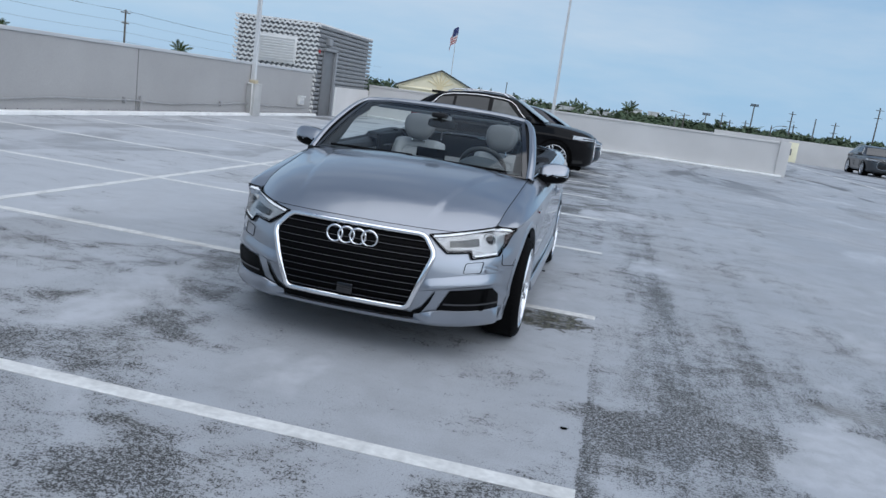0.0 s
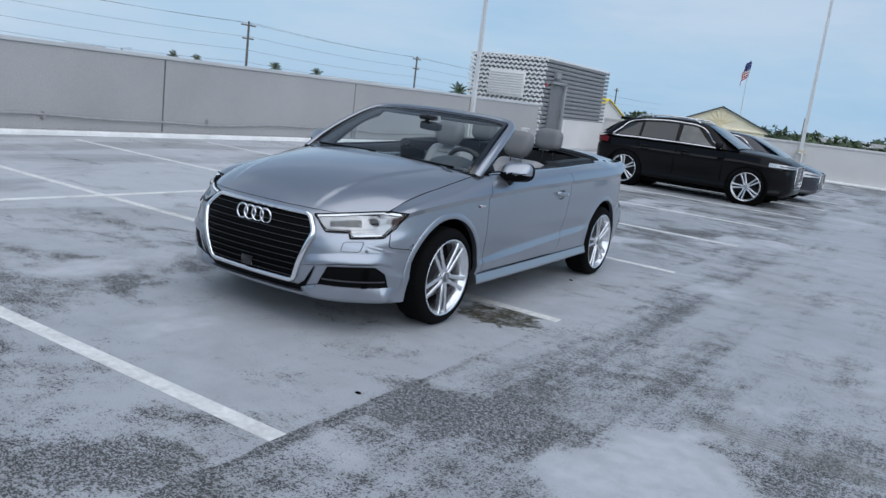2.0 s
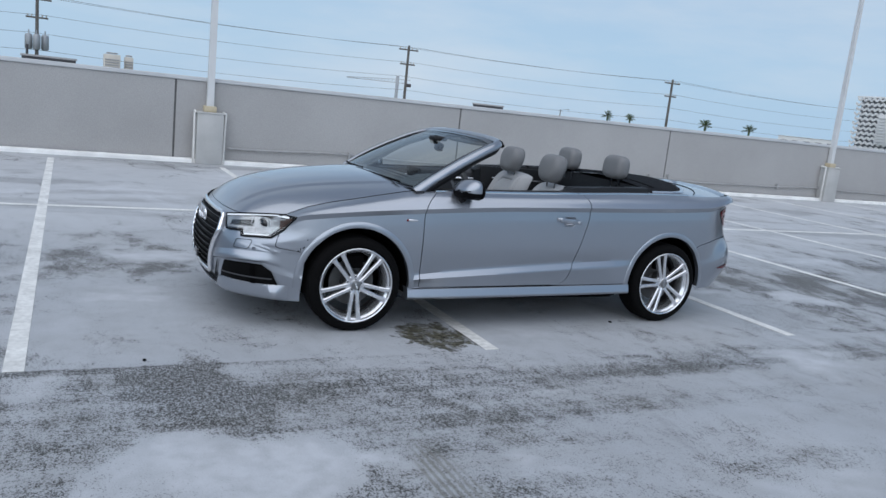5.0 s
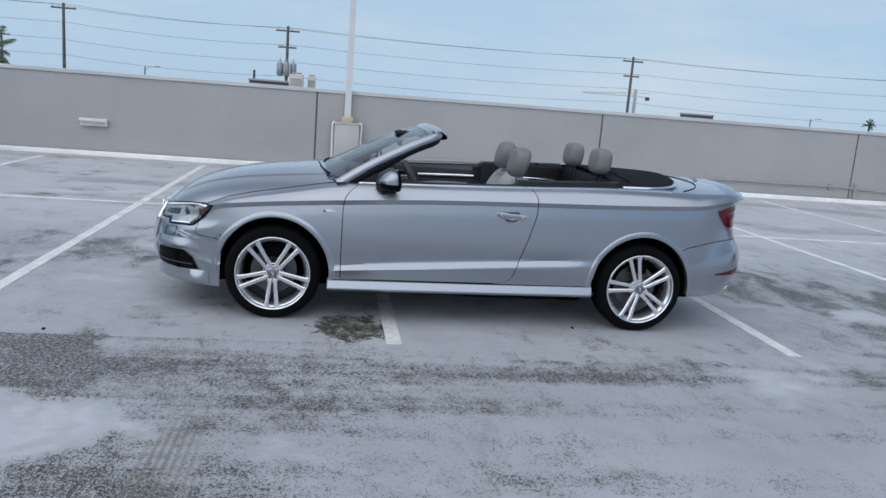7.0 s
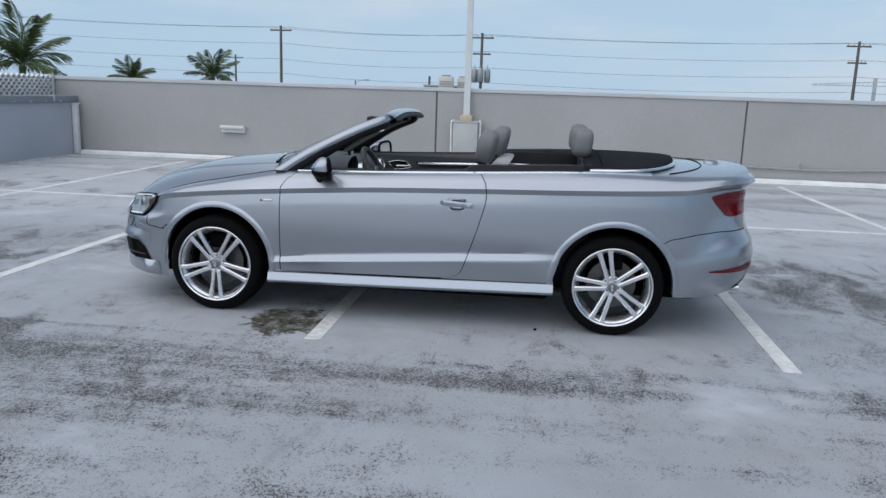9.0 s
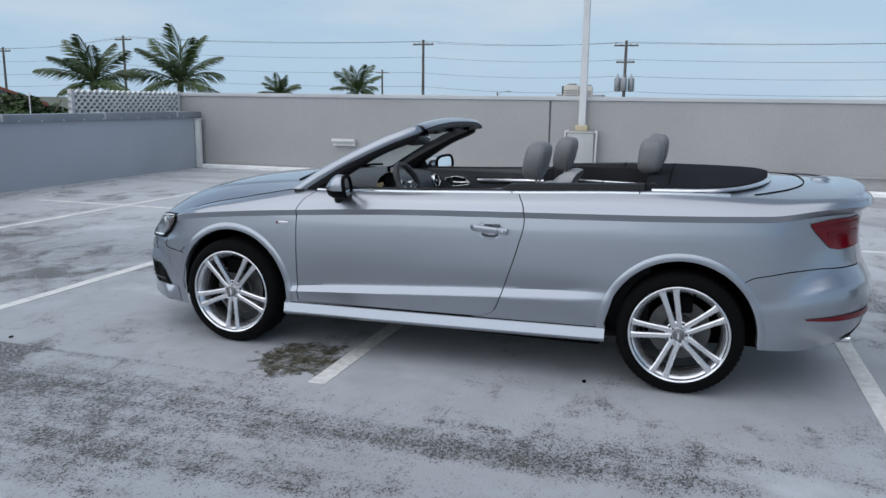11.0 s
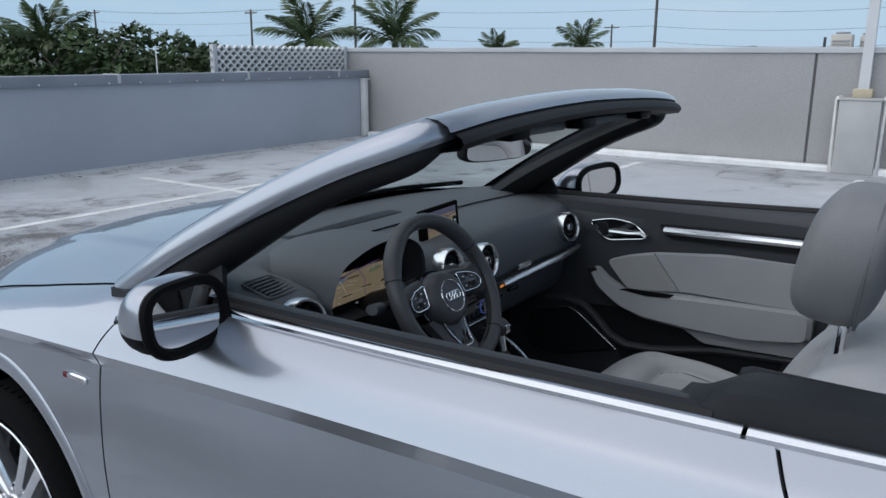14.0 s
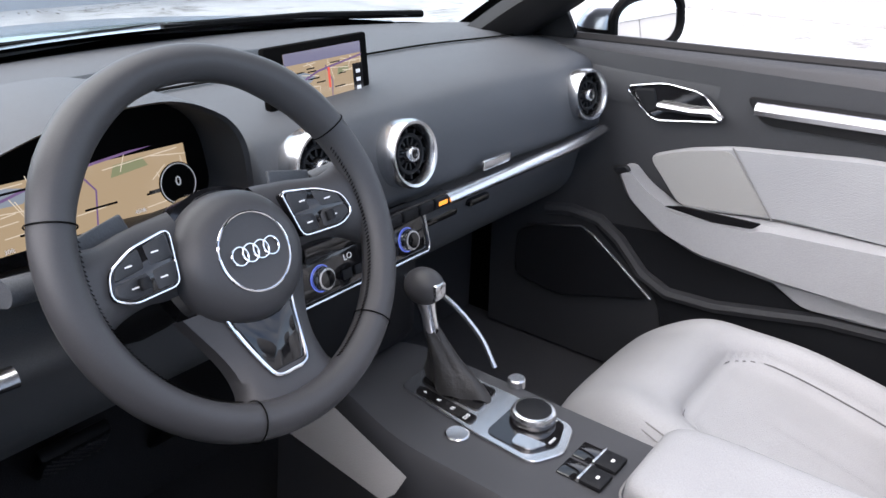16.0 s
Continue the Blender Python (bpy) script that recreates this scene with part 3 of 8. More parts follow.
# stair tower, clad in wavy lattice and louvres
tower = empty("stair_tower", (-12.0, 31.0, 0))
TX0, TX1, TY0, TY1, TZ = -1.62, 1.65, -3.1, 3.1, 3.27
part("core", box((TX0 + 0.12, TY0 + 0.12, 0), (TX1 - 0.12, TY1 - 0.12, TZ - 0.1)), M_LOUVRE, tower, smooth=False)
part("roof_edge", box((TX0, TY0, TZ - 0.06), (TX1, TY1, TZ), 0.01), M_LATTICE, tower, smooth=False)
front_slat = zigzag(TX1 - TX0, 0.20, 0.030, 0.078, 0.05)
for i in range(20):
    z = 0.15 + i * 0.158
    o = new("lattice_slat", front_slat)
    o.parent = tower
    o.matrix_basis = pose((TX0 + TX1) / 2 + 0.1 * (i % 2) * 0.5, TY0, z)
side_slat = bpy.data.meshes.new("louvre")
bm = bmesh.new()
add_box(bm, (-0.04, TY0 + 0.05, -0.05), (0.012, TY1, 0.05), 0.01, pose(0, 0, 0, 0, 24, 0), 1)
bm.to_mesh(side_slat)
bm.free()
side_slat.materials.append(M_LOUVRE)
for i in range(20):
    o = new("louvre", side_slat)
    o.parent = tower
    o.matrix_basis = pose(TX1, 0, 0.15 + i * 0.158)
vent = part("vent_grille", box((-0.67, TY0 - 0.06, 1.72), (0.87, TY0 - 0.02, 2.66), 0.01), M_LATTICE, tower, "white louvred vent")
for i in range(9):
    part("vent_slat", box((-0.61, TY0 - 0.09, 1.80 + i * 0.093), (0.81, TY0 - 0.055, 1.85 + i * 0.093), 0.006, seg=1), M_WHITE, vent)
door = part("door", box((TX1 - 0.02, TY0 + 0.55, 0), (TX1 + 0.06, TY0 + 1.6, 2.35), 0.01), M_DOORGREY, tower, "dark grey steel door")
part("door_frame", box((TX1 - 0.02, TY0 + 1.6, 0.0), (TX1 + 0.16, TY0 + 1.74, 2.42), 0.01), M_LOUVRE, tower)
part("door_frame", box((TX1 - 0.02, TY0 + 0.5, 2.35), (TX1 + 0.16, TY0 + 1.74, 2.45), 0.01), M_LOUVRE, tower)
part("door_light", box((TX1, TY0 + 0.75, 2.55), (TX1 + 0.16, TY0 + 1.1, 2.78), 0.02), M_LOUVRE, tower)
part("alarm_bell", box((TX1, TY0 + 0.1, 2.22), (TX1 + 0.06, TY0 + 0.2, 2.34), 0.01), mat("alarm_red", (0.35, 0.05, 0.05), 0.5, var=0.05), tower)
part("downpipe", tube([(TX1 + 0.14, TY0 + 1.82, 0), (TX1 + 0.14, TY0 + 1.82, 1.1)], 0.06, 10), M_WHITE, tower)
tagged(tower, "stair tower clad in white wavy lattice and grey louvres", "building")
tagged(part("wall_tower", box((-10.32, 29.75, -0.05), (-10.2, 33.9, 1.1), 0.008, seg=1), M_WALL_PALE, smooth=False), "pale low wall beside the stair tower", "wall", kind="structure")

# ---------------------------------------------------------------- the convertible: materials
def paint_mat(name, col, metal=0.82, rough=0.30, flake=0.05):
    m = mat(name, col, rough, metal, var=0.015, scale=2.0, fine=flake, fine_scale=900, coat=1.0, coat_rough=0.03, spec=0.5)
    return m


M_SILVER = paint_mat("silver_paint", (0.322, 0.346, 0.386), 0.86, 0.30)
M_CHROME = mat("chrome", (0.86, 0.86, 0.87), 0.09, 1.0, rough_var=0.03, scale=30)
M_BELT = mat("belt_aluminium", (0.60, 0.62, 0.65), 0.16, 1.0, fine=0.03, fine_scale=300)
M_SATIN = mat("satin_aluminium", (0.72, 0.73, 0.75), 0.26, 1.0, fine=0.04, fine_scale=300)
M_RIM = mat("rim_silver", (0.70, 0.71, 0.73), 0.24, 0.9, var=0.03, scale=20, coat=0.6)
M_RUBBER = mat("tyre_rubber", (0.0030, 0.0030, 0.0032), 0.85, var=0.15, scale=14, fine=0.2, fine_scale=200, bump=0.3, bump_scale=200, spec=0.1)
M_BLACK = mat("black_plastic", (0.0035, 0.0035, 0.0038), 0.5, fine=0.2, fine_scale=400, bump=0.12, bump_scale=500, spec=0.06)
M_GLOSS = mat("piano_black", (0.008, 0.008, 0.009), 0.08, coat=0.5)
M_SLAT = mat("slat_black", (0.002, 0.002, 0.0022), 0.6, spec=0.04)
M_SLATEDGE = mat("slat_edge", (0.10, 0.10, 0.105), 0.35, 0.8)
M_TRIM = mat("trim_rubber", (0.010, 0.010, 0.011), 0.55, fine=0.1, fine_scale=300, spec=0.25)
M_UNDER = mat("underbody", (0.003, 0.003, 0.003), 0.9, var=0.2, spec=0.04)
M_FABRIC = mat("soft_top_fabric", (0.014, 0.0155, 0.0185), 0.95, spec=0.10, var=0.12, scale=6, fine=0.35, fine_scale=700, bump=0.35, bump_scale=800)
M_GLASS = glass_mat("windscreen_glass", (0.79, 0.86, 0.85))
M_LENS = glass_mat("lamp_lens", (0.96, 0.97, 0.98))
M_MIRROR = mat("mirror_silvering", (0.88, 0.89, 0.9), 0.015, 1.0)
M_RED = mat("tail_lens", (0.12, 0.003, 0.008), 0.12, coat=0.25, spec=0.25, var=0.08, scale=30)
M_REDDARK = mat("tail_lens_dark", (0.10, 0.004, 0.008), 0.15, coat=0.25, spec=0.25)
M_LAMPIN = mat("lamp_reflector", (0.40, 0.41, 0.41), 0.24, 0.6, var=0.3, scale=18, bump=0.10, bump_scale=30)
M_LAMPDARK = mat("lamp_chamber", (0.09, 0.095, 0.095), 0.25, 0.9, var=0.2, scale=22)
M_DISC = mat("brake_steel", (0.10, 0.10, 0.10), 0.45, 0.8, var=0.1, scale=20)
M_CAPGREY = mat("cap_grey", (0.16, 0.165, 0.17), 0.4, 0.6, fine=0.05, fine_scale=300)
M_BARREL = mat("rim_barrel", (0.09, 0.09, 0.095), 0.4, 0.7, var=0.1, scale=20)
M_AMBER = mat("amber_reflector", (0.050, 0.024, 0.016), 0.2, coat=0.6)

car = empty("convertible_car", (-0.88, 5.694, 0))
tagged(car, "silver metallic convertible with its roof down and grey leather seats", "car")

# ---------------------------------------------------------------- body surfaces (local: y back from the front axle, x to the driver's side)
OUTLINE = spline([(0, -.872), (.2, -.866), (.4, -.842), (.55, -.797), (.67, -.712), (.76, -.59), (.82, -.43), (.857, -.25), (.875, 0), (.888, .4),
                  (.894, .9), (.896, 1.5), (.894, 2.1), (.887, 2.6), (.865, 2.95), (.82, 3.165), (.74, 3.335), (.6, 3.45), (.4, 3.51), (.2, 3.533), (0, 3.54)], 801)
OUT = np.array(OUTLINE)
_d = np.gradient(OUT, axis=0)
_len = np.linalg.norm(_d, axis=1)
NRM = np.stack([_d[:, 1], -_d[:, 0]], 1) / _len[:, None]
ARC = np.concatenate([[0], np.cumsum(np.linalg.norm(np.diff(OUT, axis=0), axis=1))])
S_END = float(ARC[-1])
_half = int(np.argmin(np.abs(OUT[:, 1] - 1.3)))


def s_of_y(y):
    return float(np.interp(y, OUT[40:760, 1], ARC[40:760]))


def s_of_x(x, rear=False):
    if rear:
        return float(np.interp(-x, -OUT[_half:, 0], ARC[_half:]))
    return float(np.interp(x, OUT[:_half, 0], ARC[:_half]))


def ss(a, b, x):
    t = min(max((x - a) / (b - a), 0.0), 1.0)
    return t * t * (3 - 2 * t)


crease_z = curve_at([(-.5, .735), (-.3, .772), (0, .805), (.45, .84), (1.1, .878), (1.8, .90), (2.45, .918), (3.1, .945), (3.3, .955)])
top_x = curve_at([(-.7, .66), (-.55, .70), (-.2, .735), (.1, .75), (.40, .765), (.55, .79), (1.1, .805), (1.8, .812), (2.3, .805), (2.7, .785), (3.0, .75), (3.2, .70), (3.4, .62)])
top_z = curve_at([(-.7, .70), (-.55, .742), (-.4, .785), (-.2, .835), (0, .873), (.2, .912), (.42, .948), (.6, .955), (1.1, .968), (1.75, .992), (2.3, 1.015), (2.7, 1.022), (3.0, 1.02), (3.3, 1.012)])
low_t = curve_at([(.3, .37), (.45, .39), (1.1, .445), (1.9, .492), (2.3, .51)])
low_b = curve_at([(.3, .345), (.45, .358), (1.1, .398), (1.9, .45), (2.3, .468)])


def profile(s):
    """Offsets (outwards) and heights of the skin at arc length s, from the top edge down."""
    x, y = np.interp(s, ARC, OUT[:, 0]), np.interp(s, ARC, OUT[:, 1])
    wf = 1 - ss(-.72, -.34, y)
    wr = ss(2.98, 3.36, y)
    fade = ss(.30, .50, y) * (1 - ss(2.0, 2.28, y))
    zt, zc = top_z(y), crease_z(y)
    to = top_x(y) - x
    side = [(to, zt), (to * .40 + .004, zc + (zt - zc) * .62), (0, zc), (-.017, zc - .034), (-.008, zc - .13), (-.004, .60), (-.008 - .008 * fade, low_t(y)),
            (-.004 + .006 * fade, low_b(y)), (-.008, .33), (-.03, .17)]
    zf = .716 - .05 * (x / .6) ** 2 * 0
    front = [(-.105, zf), (-.092, zf - .012), (-.078, zf - .03), (-.062, .655), (-.045, .63), (-.015, .55), (0, .46), (-.001, .40), (-.012, .32), (-.075, .19)]
    rear = [(-.05, 1.03), (-.012, 1.012), (0, .985), (-.05, .945), (-.055, .87), (-.03, .70), (.02, .60), (.035, .53), (.02, .42), (-.06, .27)]
    w = (1 - wf - wr)
    return [(a[0] * w + f[0] * wf + r[0] * wr, a[1] * w + f[1] * wf + r[1] * wr) for a, f, r in zip(side, front, rear)]


_cache = {}


def skin(s, z, lift=0.0):
    """The point of the outer skin at arc length s and height z, raised by lift."""
    k = round(s, 5)
    if k not in _cache:
        p = profile(s)
        zs, os_ = [q[1] for q in p][::-1], [q[0] for q in p][::-1]
        dense_z, dense_o = [], []
        # smooth within the panels, sharp at the creases (indices 7, 3, 2 from the foot)
        cuts = [0, 2, 3, 6, 7, 9]
        for a, b in zip(cuts, cuts[1:]):
            zz, oo = zs[a:b + 1], os_[a:b + 1]
            if b - a == 1:
                f = None
            for i in range(13):
                t = i / 12
                zq = zz[0] + (zz[-1] - zz[0]) * t
                if b - a == 1:
                    oq = oo[0] + (oo[-1] - oo[0]) * t
                else:
                    if i == 0:
                        f = curve_at(list(zip(zz, oo)))
                    oq = f(zq)
                dense_z.append(zq)
                dense_o.append(oq)
        _cache[k] = (dense_z, dense_o)
    dz, do = _cache[k]
    x, y = np.interp(s, ARC, OUT[:, 0]), np.interp(s, ARC, OUT[:, 1])
    nx, ny = np.interp(s, ARC, NRM[:, 0]), np.interp(s, ARC, NRM[:, 1])
    o = np.interp(z, dz, do) + lift
    return Vector((x + nx * o, y + ny * o, z))


def top_of(s):
    return profile(s)[0][1]


ARCH_R, ARCH_Z = 0.378, 0.315


def arch(y):
    for c in (0.0, 2.6):
        if abs(y - c) < ARCH_R:
            return ARCH_Z + 1.02 * math.sqrt(ARCH_R ** 2 - (y - c) ** 2)
    return -1


def y_of_s(s):
    return float(np.interp(s, ARC, OUT[:, 1]))


def panel(bm, sa, sb, zlo, zhi, nu, nv, lift=0.0, flip=1, dense=()):
    """Skin between two edges sa(z), sb(z) and two borders zlo(s), zhi(s)."""
    us = sorted(set([i / nu for i in range(nu + 1)] + list(dense)))
    k_ = nv / 46
    counts = [max(2, round(c * k_)) for c in (8, 5, 18, 4, 12)]
    levels = [(b, t / c) for b, c in enumerate(counts) for t in range(c)] + [(4, 1.0)]
    rows = []
    for u in us:
        row = []
        for b, t in levels:
            z = 0.6
            for _ in range(6):
                s = sa(z) + (sb(z) - sa(z)) * u
                p = profile(s)
                lo, hi = zlo(s), zhi(s)
                keys = [lo] + [min(max(p[q][1], lo), hi) for q in (7, 6, 3, 2)] + [hi]
                z = keys[b] + (keys[b + 1] - keys[b]) * t
            p = skin(s, z, lift)
            row.append((p.x * flip, p.y, p.z))
        rows.append(row)
    add_grid(bm, rows)
    bmesh.ops.remove_doubles(bm, verts=bm.verts, dist=1e-5)
    return bm


def thicken(bm, d=0.012):
    """Gives a skin its returned edges, d inwards."""
    edges = [e for e in bm.edges if e.is_boundary]
    r = bmesh.ops.extrude_edge_only(bm, edges=edges)
    for v in [g for g in r["geom"] if isinstance(g, bmesh.types.BMVert)]:
        v.co.x -= math.copysign(d, v.co.x) if abs(v.co.x) > 0.3 else 0
        v.co.y += 0 if abs(v.co.x) > 0.6 else (d if v.co.y < 1 else -d)
    return bm


door_f = curve_at([(.15, .452), (.5, .447), (.75, .447), (.84, .455), (.90, .49), (.95, .555), (1.0, .62)])
door_r = curve_at([(.15, 1.370), (.287, 1.47), (.310, 1.545), (.330, 1.600), (.355, 1.636), (.40, 1.658), (.5, 1.692), (.7, 1.755), (.85, 1.788), (.92, 1.782), (1.0, 1.735), (1.05, 1.700)])
bump_f = curve_at([(.15, -.366), (.500, -.346), (.520, -.350), (.536, -.50), (.548, -.528), (.62, -.515), (.75, -.47)])
GAP = 0.0028
ZS = [.25 + .0125 * i for i in range(80)]


def s_edge(f, d=0.0):
    table = [(z, s_of_y(f(z) + d)) for z in ZS]
    xs, ys = [a for a, _ in table], [b for _, b in table]
    return lambda z: float(np.interp(z, xs, ys))


s_bf, s_df, s_dr = s_edge(bump_f), s_edge(door_f), s_edge(door_r)
s_seam = [s_of_y(v) for v in (2.86, 2.93, 3.1, 3.25)] + [S_END]
z_seam = [.585, .632, .668, .685, .70]


def fender_lo(s):
    y = y_of_s(s)
    return max(arch(y), .29 if y > .2 else .25)


def quarter_lo(s):
    y = y_of_s(s)
    if y > 2.86:
        return float(np.interp(s, s_seam, z_seam)) + GAP
    return max(arch(y), .292 if y < 2.6 else .3)


def bumper_hi(s):
    return float(np.interp(s, s_seam, z_seam)) - GAP


def arch_u(c, sa, sb):
    """Denser columns where an arch is steep."""
    res = []
    for k in range(0, 25):
        y = c + ARCH_R * math.cos(math.pi * k / 24) * 0.9999
        u = (s_of_y(y) - sa) / (sb - sa)
        if 0 < u < 1:
            res.append(u)
    return res


def both(name, make, material, label="", parent=None, sharp=30, double=False):
    """Builds a part for both sides; returns the pair."""
    res = []
    for f in (1, -1):
        bm = bmesh.new()
        make(bm, f)
        res.append(part(name, bm, material, parent or car, label, sharp=sharp))
    return res


both("fender", lambda bm, f: thicken(panel(bm, lambda z: s_bf(z) + GAP, lambda z: s_df(z) - GAP, fender_lo, lambda s: top_of(s) - .002, 40, 46, flip=f,
                                          dense=arch_u(0.0, s_of_y(-.4), s_of_y(.452)))), M_SILVER)
CUP = (1.605, .064, .795, .044)


def with_cup(bm, f):
    """Opens the door skin where the handle recess sits, then returns its edges."""
    cut_ = []
    for fc in bm.faces:
        c = fc.calc_center_median()
        if ((c.y - CUP[0]) / CUP[1]) ** 2 + ((c.z - CUP[2]) / CUP[3]) ** 2 < .80:
            cut_.append(fc)
    bmesh.ops.delete(bm, geom=cut_, context="FACES")
    return thicken(bm)


doors = both("door", lambda bm, f: with_cup(panel(bm, lambda z: s_df(z) + GAP, lambda z: s_dr(z) - GAP, lambda s: .299 + .019 * (y_of_s(s) - .45) / 1.2, lambda s: top_of(s) - .002, 44, 56, flip=f), f), M_SILVER)
both("rear_quarter", lambda bm, f: thicken(panel(bm, lambda z: s_dr(z) + GAP, lambda z: s_of_x(.60, True), quarter_lo, lambda s: top_of(s) - .002, 64, 46, flip=f,
                                                dense=arch_u(2.6, s_of_y(1.7), s_of_x(.60, True)))), M_SILVER)


def full_bumper(front):
    bm = bmesh.new()
    for f in (1, -1):
        if front:
            panel(bm, lambda z: 0.0, lambda z: s_bf(z) - GAP, lambda s: .192, lambda s: top_of(s) - .003, 60, 44, lift=-.0016, flip=f)
        else:
            panel(bm, lambda z: S_END, lambda z: s_of_y(2.6 + math.sqrt(max(ARCH_R ** 2 - ((max(z, .3) - ARCH_Z) / 1.02) ** 2, 1e-4)) + .001) if z > .3 else s_of_y(2.978),
                  lambda s: .268 + .03 * ss(3.25, 3.45, y_of_s(s)), bumper_hi, 56, 30, flip=f)
    bmesh.ops.remove_doubles(bm, verts=bm.verts, dist=0.0008)
    return bm


part("front_bumper", full_bumper(True), M_SILVER, car, sharp=30)
part("rear_bumper", full_bumper(False), M_SILVER, car, sharp=30)
bm = bmesh.new()
for f in (1, -1):
    panel(bm, lambda z: s_of_x(.597, True), lambda z: S_END, bumper_hi, lambda s: top_of(s) - .002, 24, 24, flip=f)
bmesh.ops.remove_doubles(bm, verts=bm.verts, dist=0.0008)
part("trunk_face", bm, M_SILVER, car, sharp=30)


# hood
hood_mid = curve_at([(-.768, .717), (-.73, .758), (-.6, .845), (-.4, .912), (-.18, .957), (.04, .985), (.2, 1.0), (.34, 1.008)])


def hood_grid():
    """The bonnet between its front edge, the wings and the cowl."""
    rows = []
    nu, nv = 44, 50
    s_lead, s_back = s_of_x(.745), s_of_y(.41)
    edge_ = [skin(s, top_of(s), -.003) for s in np.linspace(s_lead, s_back, nv + 1)]
    mid_y = [-.767 + (.30 + .767) * (j / nv) ** 1.1 for j in range(nv + 1)]
    mid = [Vector((0, y, hood_mid(y))) for y in mid_y]
    c00, c01, c10, c11 = mid[0], edge_[0], mid[-1], edge_[-1]
    for i in range(-nu, nu + 1):
        u = abs(i) / nu
        w = u ** 2.3
        lead = skin(s_lead * u, top_of(s_lead * u))
        back_ = Vector((c11.x * u, .30 + .11 * u ** 3, c10.z + (c11.z - c10.z) * w))
        row = []
        for j in range(nv + 1):
            v = j / nv
            p = mid[j].lerp(edge_[j], u) + lead.lerp(back_, v) - c00.lerp(c01, u).lerp(c10.lerp(c11, u), v)
            z = mid[j].z + (edge_[j].z - mid[j].z) * w
            z += (lead.z - (c00.z + (c01.z - c00.z) * w)) * (1 - v) ** 6
            z -= ss(.0, .016, p.x - (.36 + .20 * (p.y + .75) / 1.1)) * .011 * (1 - u ** 2) * min(1, v * 6)
            row.append(((p.x if i >= 0 else -p.x), p.y, z))
        rows.append(row)
    return grid(rows)


part("hood", thicken(hood_grid(), 0.01), M_SILVER, car, sharp=45)

for f in (1, -1):
    part("hood_gap", tube([Vector((f * p.x, p.y, p.z)) for p in (skin(s, top_of(s), -.001) for s in np.linspace(s_of_x(.745), s_of_y(.44), 50))], .0019, 6), M_UNDER, car, "dark shut line of the bonnet")

# sill blades
sill_prof = [(-.030, .299), (-.014, .297), (-.010, .294), (-.012, .290), (-.006, .2885), (.000, .285), (.009, .254), (.014, .236), (.013, .228), (.003, .217), (-.05, .202), (-.18, .192)]


def sill(bm, f):
    rows = []
    for i in range(41):
        y = .366 + (2.232 - .366) * i / 40
        x = np.interp(s_of_y(y), ARC, OUT[:, 0])
        rise = .028 * (y - .366) / 1.87
        rows.append([(f * (x + o), y, z + rise) for o, z in sill_prof])
    rows.insert(0, [(p[0] - f * .07, p[1] - .002, max(p[2], .215)) for p in rows[0]])
    add_grid(bm, rows)


both("sill", sill, M_SILVER, sharp=20)
for f in (1, -1):
    # groove along the top of the sill, and the shut line under the door
    part("sill_groove", tube([(f * (np.interp(s_of_y(y), ARC, OUT[:, 0]) - .009), y, .2905 + .028 * (y - .366) / 1.87) for y in np.linspace(.40, 2.20, 40)], .0022, 6), M_UNDER, car)
    part("door_gap", tube([(f * q.x, q.y, q.z) for q in (skin(s_of_y(y), .2965 + .019 * (y - .45) / 1.2, -.001) for y in np.linspace(.455, 1.52, 40))], .0032, 6), M_UNDER, car)


# arch lips
def lip(c):
    def make(bm, f):
        rows = []
        for k in range(49):
            a = math.radians(-4 + 188 * k / 48)
            row = []
            for r, l in ((ARCH_R + .034, .0003), (ARCH_R + .029, .0035), (ARCH_R + .006, .0050), (ARCH_R - .004, .003), (ARCH_R - .006, -.03)):
                y, z = c - r * math.cos(a), ARCH_Z + 1.02 * r * math.sin(a)
                p = skin(s_of_y(y), max(z, .275), l)
                row.append((f * p.x, p.y, p.z))
            rows.append(row)
        add_grid(bm, rows)
    return make


both("arch_lip", lip(0.0), M_SILVER, sharp=40)
both("arch_lip", lip(2.6), M_SILVER, sharp=40)


def liner(c):
    def make(bm, f):
        rows = []
        for k in range(25):
            a = math.radians(-4 + 188 * k / 24)
            y, z = c - (ARCH_R - .002) * math.cos(a), ARCH_Z + (ARCH_R + .004) * math.sin(a)
            xo = skin(s_of_y(y), max(z, .22)).x - .014
            rows.append([(f * x, y, z) for x in (xo, .60, .5)])
        add_grid(bm, rows)
    return make


both("wheel_liner", liner(0.0), M_UNDER)
both("wheel_liner", liner(2.6), M_UNDER)
bm = bmesh.new()
add_box(bm, (-.76, .47, .178), (.76, 2.2, .24), .02)
add_box(bm, (-.54, -.66, .165), (.54, .42, .5), .04)
add_box(bm, (-.55, 2.2, .18), (.55, 3.2, .6), .05)
add_box(bm, (-.78, .45, .2), (-.74, 2.2, .6))
add_box(bm, (.74, .45, .2), (.78, 2.2, .6))
part("underbody", bm, M_UNDER, car, smooth=False)
# dark backing behind the shut lines
for f in (1, -1):
    for fn, n_ in ((door_f, "shut_seal"), (door_r, "shut_seal")):
        rows = []
        for z in np.arange(.28, .97, .02):
            if z > top_of(s_of_y(fn(z))) - .004:
                break
            a, b = skin(s_of_y(fn(z) - .02), z, -.0075), skin(s_of_y(fn(z) + .02), z, -.0075)
            rows.append([(f * a.x, a.y, a.z), (f * b.x, b.y, b.z)])
        part(n_, grid(rows), M_UNDER, car)


